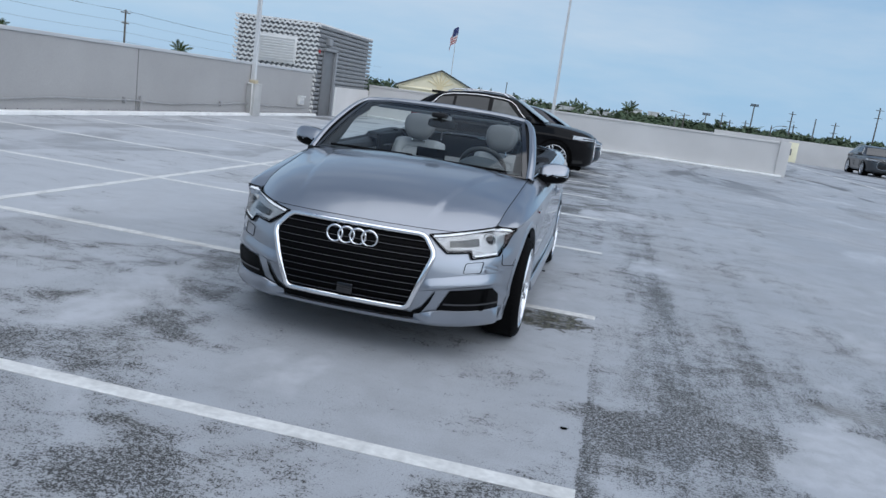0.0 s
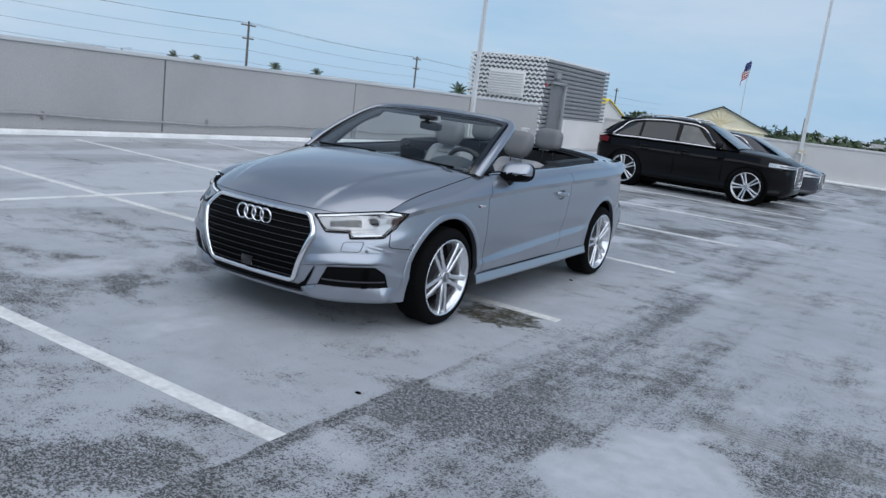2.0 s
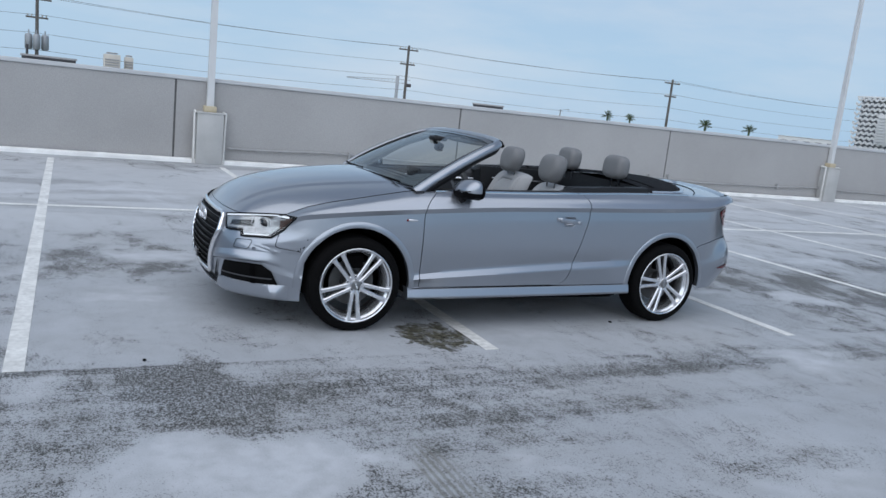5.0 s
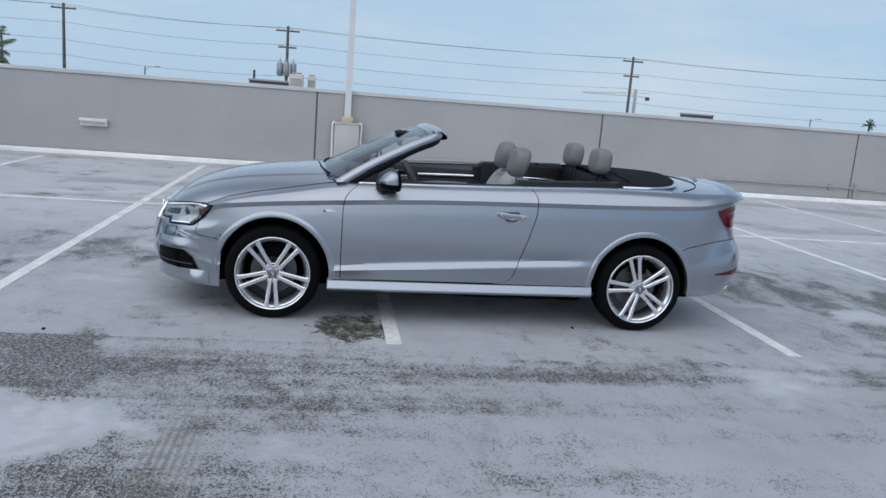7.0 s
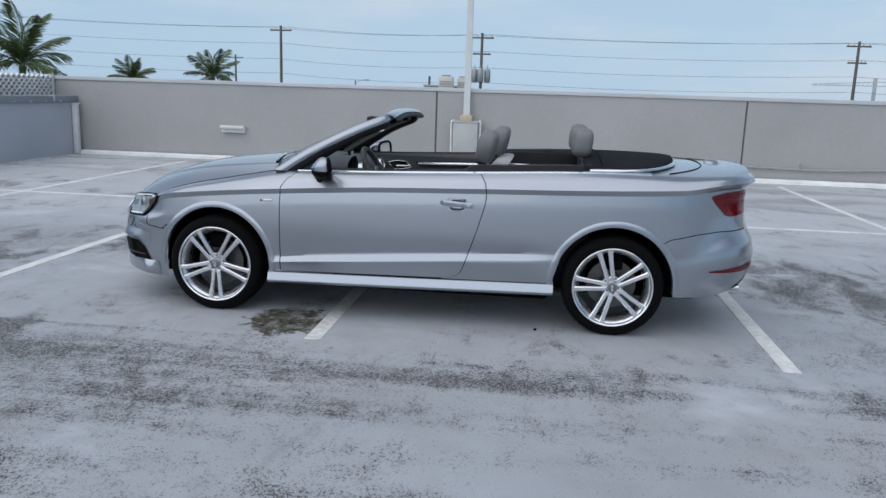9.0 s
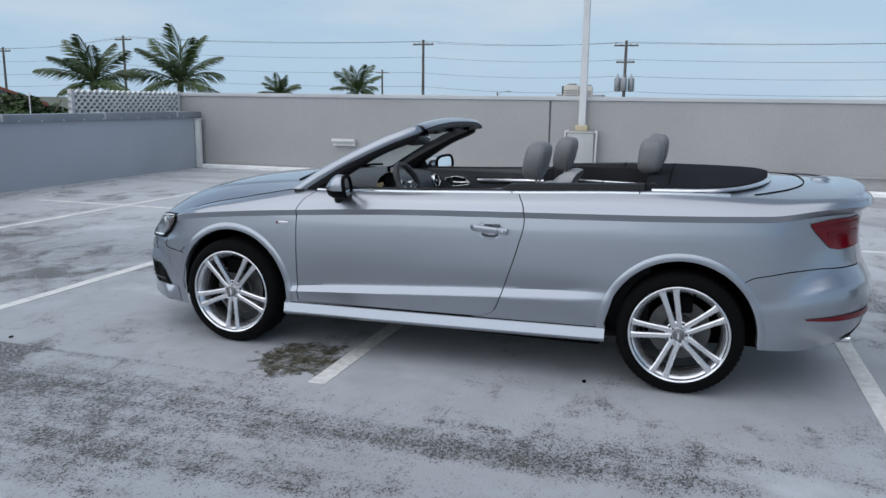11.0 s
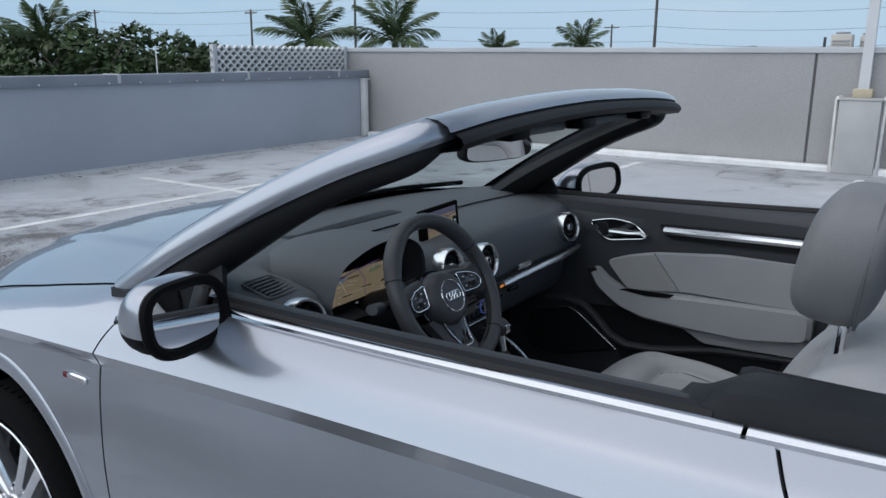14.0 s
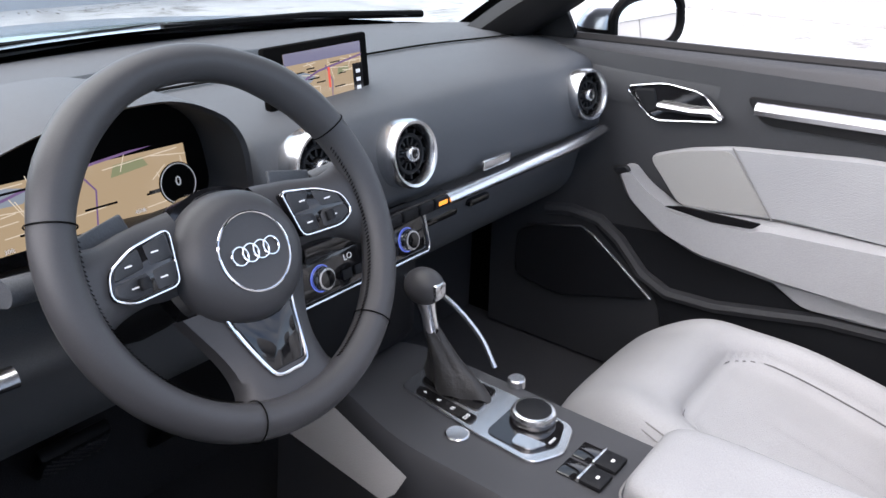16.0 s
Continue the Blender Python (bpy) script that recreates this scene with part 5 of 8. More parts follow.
base_glass = spline([(0, .235, .972), (.3, .262, .970), (.55, .318, .965), (.755, .405, .952)], 25)
top_glass = spline([(0, 1.062, 1.336), (.22, 1.064, 1.332), (.45, 1.068, 1.324), (.61, 1.050, 1.302)], 25)
rows = []
for sgn_ in (-1, 1):
    rng_ = range(24, -1, -1) if sgn_ < 0 else range(1, 25)
    for i in rng_:
        a, b = base_glass[i], top_glass[i]
        rows.append([(sgn_ * (a[0] + (b[0] - a[0]) * v), a[1] + (b[1] - a[1]) * v, a[2] + (b[2] - a[2]) * v + .022 * math.sin(math.pi * v)) for v in [k / 14 for k in range(15)]])
part("windscreen", grid(rows), M_GLASS, car, "clear raked windscreen").visible_shadow = False
rows = [[(x, y + dy, z + dz) for dy, dz in ((0, 0.002), (.014, .009))] for x, y, z in [(sg * p[0], p[1], p[2]) for sg in (-1, 1) for p in (base_glass[::-1] if sg < 0 else base_glass[1:])]]
part("glass_border", grid(rows), M_GLOSS, car)


def on_glass(a, v, lift):
    k = abs(a) * 24
    i = min(int(k), 23)
    p, q = (g[i] + (g[i + 1] - g[i]) * (k - i) for g in (base_glass, top_glass))
    w = p + (q - p) * v
    return Vector((math.copysign(w[0], a), w[1] - lift * .45, w[2] + .022 * math.sin(math.pi * v) + lift * .9))


for a0, a1, v0, v1 in ((-1, -.945, 0, 1), (.945, 1, 0, 1), (-.945, .945, .945, 1)):
    part("glass_border", grid([[on_glass(a0 + (a1 - a0) * i / 24, v0 + (v1 - v0) * j / 10, .0025) for j in range(11)] for i in range(25)]), M_GLOSS, car, "black printed glass border")
# cowl with wiper arms
rows = []
for i in range(-24, 25):
    p = base_glass[abs(i)]
    x = math.copysign(p[0], i) if i else 0
    u = abs(i) / 24
    yh = .30 + .11 * u ** 3
    rows.append([(x, min(yh - .02, p[1] - .01), .985 - .03 * u), (x, p[1] + .05, .962 - .02 * u), (x, p[1] + .09, .966 - .018 * u)])
part("cowl", grid(rows), M_BLACK, car)
part("wiper", tube(P3((.62, .345, .985), (.3, .285, .997), (-.05, .262, 1.0)), .008, 8), M_BLACK, car)
part("wiper", tube(P3((-.02, .30, 1.005), (-.35, .31, 1.0), (-.62, .375, .99)), .008, 8), M_BLACK, car)


# belt trim: chrome strip, black rubber, inner shoulder
def belt(y0, y1, z_off=0.0):
    return [(y, top_x(y), top_z(y)) for y in [y0 + (y1 - y0) * i / 50 for i in range(51)]]


for f in (1, -1):
    for a, b, nm in ((.545, 1.70, "belt_strip"), (1.706, 2.36, "belt_strip"), (2.366, 2.80, "belt_strip")):
        rows = [[(f * (x + o), y, z + d) for o, d in ((.004, -.005), (.003, .004), (-.004, .009), (-.012, .010), (-.016, .003))] for y, x, z in belt(a, b)]
        part(nm, grid(rows), M_BELT, car, "polished belt strip")
    rows = [[(f * (x + o), y, z + d) for o, d in ((-.012, .006), (-.020, .016), (-.040, .017), (-.050, .008), (-.052, -.03))] for y, x, z in belt(.60, 1.66)]
    part("window_seal", grid(rows), M_TRIM, car)
    rows = [[(f * (x + o), y, z + d) for o, d in (((-.046, .008), (-.065, .011), (-.094, .003), (-.113, -.038), (-.116, -.10)) if f > 0 else ((-.046, .004), (-.060, .006), (-.085, -.006), (-.105, -.045), (-.108, -.10)))] for y, x, z in belt(.60, 1.66)]
    part("door_shoulder", grid(rows), M_CARD, doors[0 if f > 0 else 1])
    # black side cover behind the door
    rows = []
    for i in range(61):
        y = 1.60 + (2.385 - 1.60) * i / 60
        h = .038 * ss(1.60, 1.70, y) + .004
        x, z = top_x(y), top_z(y)
        rows.append([(f * (x + o), y, z + d * 1.0) for o, d in ((-.016, .004), (-.020, .5 * h), (-.030, h), (-.07, h + .004), (-.115, h), (-.135, .4 * h), (-.14, -.12))])
    part("side_cover", grid(rows), M_DASH2, car, "black padded side cover")
    part("cover_joint", box((f * .70 - .05, 2.16, top_z(2.2) + .030), (f * .70 + .05, 2.165, top_z(2.2) + .0455), .001, seg=1), M_UNDER, car)


# rear deck: soft-top cover, rim, trunk
def deck_z(x, y):
    c = curve_at([(2.3, 1.062), (2.6, 1.066), (3.0, 1.062), (3.25, 1.058), (3.43, 1.046), (3.53, 1.028)])(y)
    xe = top_x(min(y, 3.30))
    e = top_z(y)
    return c - (c - e) * min(abs(x) / xe, 1) ** 2.4


def cover_w(y):
    t = max(0.0, (y - 2.55) / .47)
    return (top_x(min(y, 2.9)) - .045) * (1 - min(t, .999) ** 2.6) ** .42


rows = []
for j in range(41):
    y = 2.385 + (3.02 - 2.385) * j / 40
    w = cover_w(y)
    rows.append([(w * i / 24, y, deck_z(w * i / 24, y) + .018 + .012 * (1 - abs(i / 24) ** 4) - (.016 if abs(i) == 24 else 0)) for i in range(-24, 25)])
part("soft_top_cover", grid(rows), M_FABRIC, car, "black folded soft-top cover")
part("cover_seam", tube([(x, 2.50, deck_z(x, 2.5) + .031) for x in np.linspace(-.70, .70, 25)], .003, 6), M_UNDER, car)
rim_path = [Vector((-cover_w(y) - .02, y, deck_z(cover_w(y), y) + .008)) for y in np.linspace(2.42, 3.018, 40)]
rim_path = rim_path + [Vector((-p.x, p.y, p.z)) for p in rim_path[::-1]]
part("cover_rim", tube(rim_path, .017, 8, flat=.6), M_SATIN, car, "satin aluminium rim round the cover")
rows = []
for j in range(45):
    y = 2.40 + (3.47 - 2.40) * j / 44
    w = top_x(min(y, 3.4)) - .003
    if y > 3.15:
        w = float(np.interp(y, [3.15, 3.29, 3.39, 3.47], [top_x(3.15), .66, .60, .56]))
    rows.append([(w * i / 30, y, deck_z(w * i / 30, y) - .004) for i in range(-30, 31)])
part("trunk_lid", grid(rows), M_SILVER, car)
rows = []
for i in range(-30, 31):
    x = .61 * i / 30
    k = 1 - (abs(x) / .61) ** 4
    yy = 3.405 + .085 * (1 - (x / .61) ** 2)
    rows.append([(x, yy - .12, deck_z(x, 3.38) - .004), (x, yy - .05, deck_z(x, 3.42) + .002 + .006 * k), (x, yy - .01, deck_z(x, 3.44) + .014 * k), (x, yy + .006, deck_z(x, 3.44) + .008 * k),
                 (x, yy + .004, deck_z(x, 3.44) - .02), (x, yy - .015, deck_z(x, 3.44) - .06)])
part("trunk_spoiler", grid(rows), M_SILVER, car)
cut = [Vector((x, 3.20 - .25 * (abs(x) / .68) ** 3, 0)) for x in np.linspace(-.71, .71, 60)]
part("shut_line", tube([Vector((p.x, p.y, deck_z(p.x, p.y) - .002)) for p in cut], .0035, 6), M_UNDER, car)
part("roof_antenna", lathe([(.001, .0), (.03, .0), (.028, .012), (.016, .02), (.001, .022)], 20, Matrix.Translation((0.02, 3.3, deck_z(0, 3.3) - .004)) @ Matrix.Diagonal((1, 1.7, 1, 1))), M_SILVER, car)

# door handles
for k, f in enumerate((1, -1)):
    d = doors[k]
    hy0, hy1 = 1.50, 1.70
    zc_ = .795
    x0 = skin(s_of_y(1.6), zc_, 0).x
    rows = []
    for r, l in ((1.16, .0012), (1.06, .0015), (.97, -.003), (.88, -.014), (.66, -.026), (.35, -.031), (.02, -.032)):
        row = []
        for i in range(40):
            t = 2 * math.pi * i / 40
            y, z = CUP[0] + r * CUP[1] * math.cos(t), CUP[2] + r * CUP[3] * math.sin(t)
            q = skin(s_of_y(y), z, l)
            row.append((f * q.x, q.y, q.z))
        rows.append(row)
    part("handle_cup", grid(rows, closed_u=True), M_SILVER, d, "hollowed handle recess", sharp=50)

    def bar(y0, y1, n_, ends):
        """A flat grip with softened edges; ends: how far its first and last rows sink to the door."""
        rows = []
        for i in range(n_ + 1):
            u = i / n_
            y = y0 + (y1 - y0) * u
            k_ = ss(0, .16, u) if ends[0] else 1.0
            out_ = x0 + .010 + .022 * k_ * (1 - .35 * (y - hy0) / (hy1 - hy0))
            zz, hh = zc_ + .011 - .015 * (y - hy0) / (hy1 - hy0), .0125 + .0045 * k_
            sec = ((-.022, -hh * .75), (-.006, -hh), (-.001, -hh * .86), (.0, -hh * .5), (.0005, .1 * hh), (.0, hh * .6), (-.002, hh * .9), (-.007, hh), (-.022, hh * .75))
            rows.append([(f * (out_ + o_), y, zz + z_) for o_, z_ in sec])
        bm = bmesh.new()
        vs = add_grid(bm, rows, closed_u=True)
        bm.faces.new(vs[0])
        bm.faces.new(vs[-1][::-1])
        return bm
    part("handle", bar(hy0, hy1 - .048, 24, (True, False)), M_SILVER, d, sharp=50)
    part("key_cover", bar(hy1 - .046, hy1 + .004, 8, (False, False)), M_SILVER, d, sharp=50)
    part("lock_cylinder", lathe([(.001, .003), (.007, .003), (.0085, .001), (.0085, -.004)], 18, pose(f * (x0 + .0255), hy1 - .022, zc_ - .003, 0, 90 * f)), M_SATIN, d)


# door mirrors
def door_mirror(f):
    e = Vector((f * .900, .742, .988)) if f > 0 else Vector((-.915, .735, .990))
    mw = .105 if f > 0 else .122
    nu, nv = 28, 20
    rows = []
    for j in range(nv + 1):
        b = -math.pi / 2 + math.pi * j / nv
        row = []
        for i in range(nu):
            a = 2 * math.pi * i / nu
            ca, sa_ = math.cos(a), math.sin(a)
            x = mw * math.copysign(abs(ca) ** .62, ca) * math.cos(b) ** .5 if abs(math.cos(b)) > 1e-6 else 0
            z = .069 * math.copysign(abs(sa_) ** .7, sa_) * math.cos(b) ** .5 if abs(math.cos(b)) > 1e-6 else 0
            y = .075 * math.sin(b)
            if y > .03:
                y = .03 + (y - .03) * .25
            if y < 0 and z > 0:
                y *= 1 - .62 * (z / .069)
            z += .010 * (x / mw)
            row.append((e.x + f * x, e.y + y + .24 * x, e.z + z))
        rows.append(row)
    def shell(keep_):
        bm = grid(rows[:15], closed_u=True)
        bmesh.ops.delete(bm, geom=[fc for fc in bm.faces if not keep_(fc.calc_center_median().z - e.z)], context="FACES")
        return bm
    m_ = part("door_mirror", shell(lambda z: z > -.010), M_SILVER, car, "silver door mirror with a black foot")
    part("lower_cap", shell(lambda z: z <= -.010), M_BLACK, m_, "black lower cap")
    # black lower shell, glass, foot
    rim = [Vector((e.x + f * (mw - .007) * math.copysign(abs(math.cos(a)) ** .62, math.cos(a)), e.y + .042 + .24 * (mw - .007) * math.copysign(abs(math.cos(a)) ** .62, math.cos(a)), e.z + .058 * math.copysign(abs(math.sin(a)) ** .7, math.sin(a)) + .010 * math.cos(a))) for a in [2 * math.pi * i / 40 for i in range(40)]]
    rim = [p - Vector((0, .13 * (p.z - e.z), 0)) for p in rim]
    part("mirror_rim", tube(rim, .011, 8, closed=True, up=(0, 1, 0)), M_BLACK, m_)
    bm = bmesh.new()
    vs = [bm.verts.new(p + Vector((0, .005, 0)) + (e - p) * .10) for p in rim]
    bm.faces.new(vs)
    bmesh.ops.recalc_face_normals(bm, faces=bm.faces)
    g = part("mirror_glass", bm, M_MIRROR, m_, smooth=False)
    foot = [Vector((f * .775, .70, .945)), Vector((f * .81, .705, .915)), Vector((f * .85, .712, .898)), Vector((f * .875, .718, .93))]
    part("mirror_foot", tube(foot, [.026, .028, .028, .026], 12, flat=1.1), M_TRIM, m_)
    part("signal_strip", tube([e + Vector((f * .0, -.072, -.012)), e + Vector((f * .066, -.066, -.006)), e + Vector((f * .092, -.03, 0))], .004, 8), M_LAMPDARK, m_)
    return m_


door_mirror(1)
door_mirror(-1)
for f in (1, -1):
    bm = bmesh.new()
    pts = [(.50, .955), (.70, .965), (.665, 1.06), (.60, 1.03)]
    add_prism(bm, round_poly(pts, .02), lambda u, v, w: (f * (.755 - .35 * (v - .955) - w), u, v), .012)
    part("mirror_triangle", bm, M_DASH2, car)

# ---------------------------------------------------------------- dashboard
def dash_section(x):
    ax = abs(x)
    sh = .10 * ss(.45, .74, ax)
    zt_ = .972 - .012 * ss(.3, .74, ax)
    sec = [(.30 + .13 * (ax / .74) ** 2, .984 - .016 * (ax / .74) ** 2), (.45 + .11 * (ax / .74) ** 2, zt_ + .010), (.575 - sh * .0, zt_ + .002), (.68 - sh * .2, zt_ - .004), (.765 - sh * .25, zt_ - .020), (.792 - sh * .25, zt_ - .045),
            (.806 - sh * .22, zt_ - .08), (.812 - sh * .2, zt_ - .12), (.810 - sh * .18, zt_ - .152), (.79 - sh * .2, zt_ - .168), (.775 - sh * .1, .775), (.765 - sh * .1, .735), (.735, .665), (.66, .615), (.44, .585)]
    dip = ss(.196, .225, x) * (1 - ss(.535, .56, x))
    low = {3: (.64, .92), 4: (.67, .88), 5: (.695, .865), 6: (.71, .85), 7: (.725, .835), 8: (.735, .82), 9: (.74, .80)}
    return [(p[0] + (low[k][0] - p[0]) * dip, p[1] + (low[k][1] - p[1]) * dip) if k in low else p for k, p in enumerate(sec)]


rows = []
for i in range(-88, 89):
    x = .725 * i / 88
    rows.append([(x, p[0], p[1]) for p in spline(dash_section(x), 57)])
dash = part("dashboard", grid(rows), M_DASH, car, "dark grey soft-touch dashboard", sharp=70)
part("dash_seam", tube([(x, .585 - .03 * (1 - (x / .7) ** 2) * 0 - .0, .977 - .012 * ss(.3, .74, abs(x))) for x in np.linspace(-.70, .19, 50)], .0035, 6, flat=.5), M_UNDER, dash)
bm = bmesh.new()
for k in range(5):
    add_box(bm, (-.32, .36 + k * .022, .9765), (.32, .366 + k * .022, .9785))
part("defroster", bm, M_UNDER, dash, smooth=False)
part("speaker_bar", box((-.1, .42, .974), (.36, .50, .982), .006), M_DASH2, dash)
part("trim_strip", tube([(x, .838 - .1 * .2 * ss(.45, .74, abs(x)) + .0, .808 + .002 * (abs(x) - .1)) for x in np.linspace(-.115, -.655, 40)], .0135, 10, flat=.75, up=(0, 0, 1)), M_SATIN, dash, "brushed aluminium trim strip")
part("trim_strip", tube([(x, .838 - .02 * ss(.45, .74, x), .808) for x in np.linspace(.52, .68, 14)], .0135, 10, flat=.75), M_SATIN, dash)
part("dash_badge", box((-.298, .826, .826), (-.222, .8345, .842), .002), M_SATIN, dash)
part("glovebox_line", tube([(x, .775, .776) for x in np.linspace(-.13, -.62, 20)], .003, 6), M_UNDER, dash)
part("glovebox_latch", box((-.25, .748, .726), (-.16, .768, .742), .006), M_GLOSS, dash)
part("knee_panel", box((.16, .56, .63), (.62, .73, .78), .05), M_DASH2, dash)


def air_vent(x, y, z, r, tilt=12, yaw=0):
    m_ = pose(x, y, z, -90 + tilt, 0, yaw)
    v = part("air_vent", lathe([(r * .98, -.03), (r * 1.08, -.02), (r * 1.08, .006), (r * 1.02, .013), (r * .93, .012), (r * .86, .004), (r * .85, -.01)], 44, m_ @ pose(0, 0, 0, 0, 0, 0), cap=False), M_SATIN, dash, "round air vent with an aluminium ring")
    part("vent_bowl", lathe([(r * .87, .002), (r * .83, -.012), (r * .5, -.02), (.001, -.022)], 36, m_, cap=False), M_GLOSS, v)
    bm = bmesh.new()
    for k in range(12):
        a = 2 * math.pi * k / 12
        add_box(bm, (r * .30, -.0018, -.018), (r * .80, .0018, -.001), 0, m_ @ Matrix.Rotation(a, 4, "Z"))
    part("vent_blade", bm, M_DASH2, v)
    part("vent_band", tube([m_ @ Vector((r * .58 * math.cos(a), r * .58 * math.sin(a), .0)) for a in [2 * math.pi * i / 36 for i in range(36)]], .003, 6, closed=True, up=tuple(m_.to_3x3() @ Vector((0, 0, 1)))), M_DASH2, v)
    part("vent_knob", lathe([(r * .25, -.01), (r * .25, .008), (r * .2, .011), (r * .15, .011), (r * .13, .006), (.001, .006)], 28, m_), M_SATIN, v)
    part("vent_hub", lathe([(r * .14, .005), (r * .12, .0085), (.001, .009)], 20, m_), M_GLOSS, v)


air_vent(.120, .818, .909, .0455, 10, 0)
air_vent(-.048, .824, .891, .0455, 10, 0)
air_vent(-.588, .815, .888, .0455, 10, -10)
air_vent(.632, .800, .900, .050, 10, -8)

# corner loudspeaker slots
gm = pose(.617, .690, .9550, -11)
spk = part("demister_grille", box((-.042, -.044, -.02), (.042, .044, .0015), .012, gm), M_UNDER, dash)
for k in range(6):
    part("grille_rib", box((-.036, -.037 + k * .0132, .0), (.036, -.0305 + k * .0132, .0042), .0015, gm @ pose(0, 0, 0, 0, 0, 4), 1), M_DASH, spk)
part("grille_rim", tube([gm @ Vector((u, v, .001)) for u, v in round_poly([(-.043, -.045), (.043, -.045), (.043, .045), (-.043, .045)], .014)], .0032, 6, closed=True), M_DASH, spk)

# instrument cluster under its hood
hood_o = round_poly([(.205, .872), (.225, .985), (.30, 1.026), (.42, 1.026), (.535, .990), (.565, .905), (.52, .862), (.30, .855)], .06, 6)
rows = []
for k, (yy, sc) in enumerate(((.46, .25), (.53, .66), (.61, .92), (.70, 1.0), (.79, 1.0), (.812, .985), (.808, .955), (.77, .93), (.735, .915))):
    row = []
    for u, v in hood_o:
        up_ = (v - .93) / .1
        y = yy - (.02 * max(-up_, 0) if yy > .78 else 0) - (.02 if yy > .78 and up_ > .6 else 0) * 0
        row.append((.385 + (u - .385) * sc, y, .938 + (v - .938) * sc))
    rows.append(row)
lining = rows[5:]
clus = part("instrument_hood", grid(rows[:6], closed_u=True), M_DASH, dash, "hooded instrument cluster with a lit map display")
bm = bmesh.new()
add_prism(bm, [(.385 + (u - .385) * .92, .938 + (v - .938) * .92) for u, v in hood_o], lambda u, v, w: (u, .735 + w, v), .004)
part("cluster_face", bm, M_UNDER, clus)
part("hood_lining", grid(lining, closed_u=True), M_CARD, clus)
M_MAP = screen_mat("map_land", (0.62, 0.50, 0.33), 0.19)
M_SEA = screen_mat("map_sky", (0.28, 0.30, 0.50), 0.17)
M_ROAD = screen_mat("map_road", (0.90, 0.84, 0.70), 0.22)
M_ROUTE = screen_mat("map_route", (0.26, 0.16, 0.40), 0.18)
M_REDLINE = screen_mat("map_red", (0.8, 0.12, 0.08), 0.3)
M_GREEN = screen_mat("map_park", (0.36, 0.42, 0.25), 0.18)


def map_display(parent, mtx, w, h, seed):
    """A lit navigation picture on a flat display of w x h, in its own plane."""
    rnd = random.Random(seed)

    def plate(name, pts, material, lvl):
        bm = bmesh.new()
        bm.faces.new([bm.verts.new(mtx @ Vector((u * w, v * h, lvl))) for u, v in pts])
        return part(name, bm, material, parent, smooth=False, recalc=False)

    plate("map", [(-.5, -.5), (.5, -.5), (.5, .5), (-.5, .5)], M_MAP, 0)
    plate("map_sky", [(-.5, .30), (.5, .30), (.5, .5), (-.5, .5)], M_SEA, .0003)
    plate("map_water", [(-.5, .1), (-.3, .16), (-.12, .05), (-.2, -.05), (-.5, -.02)], screen_mat("map_water", (0.38, 0.48, 0.60), 0.18), .0003)
    plate("map_park", [(.15, -.02), (.32, .02), (.3, .12), (.17, .1)], M_GREEN, .0003)
    for k in range(26):
        a = (rnd.uniform(-.5, .5), rnd.uniform(-.5, .28))
        d = rnd.choice([(rnd.uniform(.12, .4), rnd.uniform(-.06, .06)), (rnd.uniform(-.08, .08), rnd.uniform(.12, .35))])
        b = (max(-.5, min(.5, a[0] + d[0])), max(-.5, min(.29, a[1] + d[1])))
        p, q = Vector((a[0] * w, a[1] * h, 0)), Vector((b[0] * w, b[1] * h, 0))
        if (q - p).length < .003:
            continue
        s_ = Vector((-(q - p).y, (q - p).x, 0)).normalized() * .0005
        plate("map_road", [(v.x / w, v.y / h) for v in (p - s_, q - s_, q + s_, p + s_)], M_ROAD, .0006)
    bm = bmesh.new()
    for pts, wd in (([(-.5, -.12), (-.1, .12), (.5, .26)], .0014), ([(.05, -.5), (.08, -.1), (.0, .2)], .001)):
        for a, b in zip(pts, pts[1:]):
            p, q = Vector((a[0] * w, a[1] * h, .0009)), Vector((b[0] * w, b[1] * h, .0009))
            s_ = Vector((-(q - p).y, (q - p).x, 0)).normalized() * wd
            bm.faces.new([bm.verts.new(mtx @ v) for v in (p - s_, q - s_, q + s_, p + s_)])
    part("map_route", bm, M_ROUTE, parent, smooth=False, recalc=False)
    for k in range(9):
        u, v = rnd.uniform(-.45, .3), rnd.uniform(-.4, .25)
        lw = rnd.uniform(.06, .16)
        plate("map_name", [(u, v), (u + lw, v), (u + lw, v + .022), (u, v + .022)], M_GLOSS, .0011)
    return plate


def facing(x, y, z, tilt, yaw=0):
    """Plane that faces the driver: u to the driver's right, v up, w towards the driver."""
    return pose(x, y, z, 0, 0, 180 + yaw) @ pose(0, 0, 0, 90 - tilt)


cm = facing(.392, .742, .936, 10)
pl = map_display(clus, cm, .27, .105, 5)
for k, u in enumerate((-.118, .118)):
    part("gauge", lathe([(.0245, .0012), (.0245, .0016), (.001, .0017)], 32, cm @ pose(u, -.026, 0)), M_UNDER, clus)
    part("gauge_ring", tube([cm @ Vector((u + .0225 * math.cos(a), -.026 + .0225 * math.sin(a), .0022)) for a in [2 * math.pi * i / 32 for i in range(32)]], .0006, 5, closed=True), M_REDLINE if k == 0 else M_PRINT, clus)
pl("info_bar", [(-.36, -.62), (.36, -.62), (.36, -.48), (-.36, -.48)], M_GLOSS, .0014)
pl("info_bar", [(-.36, .44), (.36, .44), (.36, .55), (-.36, .55)], M_GLOSS, .0014)
writing("speed_figure", "0", .016, cm @ pose(.118, -.024, .0024), M_PRINT, clus)
writing("gear_figure", "P", .013, cm @ pose(-.118, -.024, .0024), M_PRINT, clus)
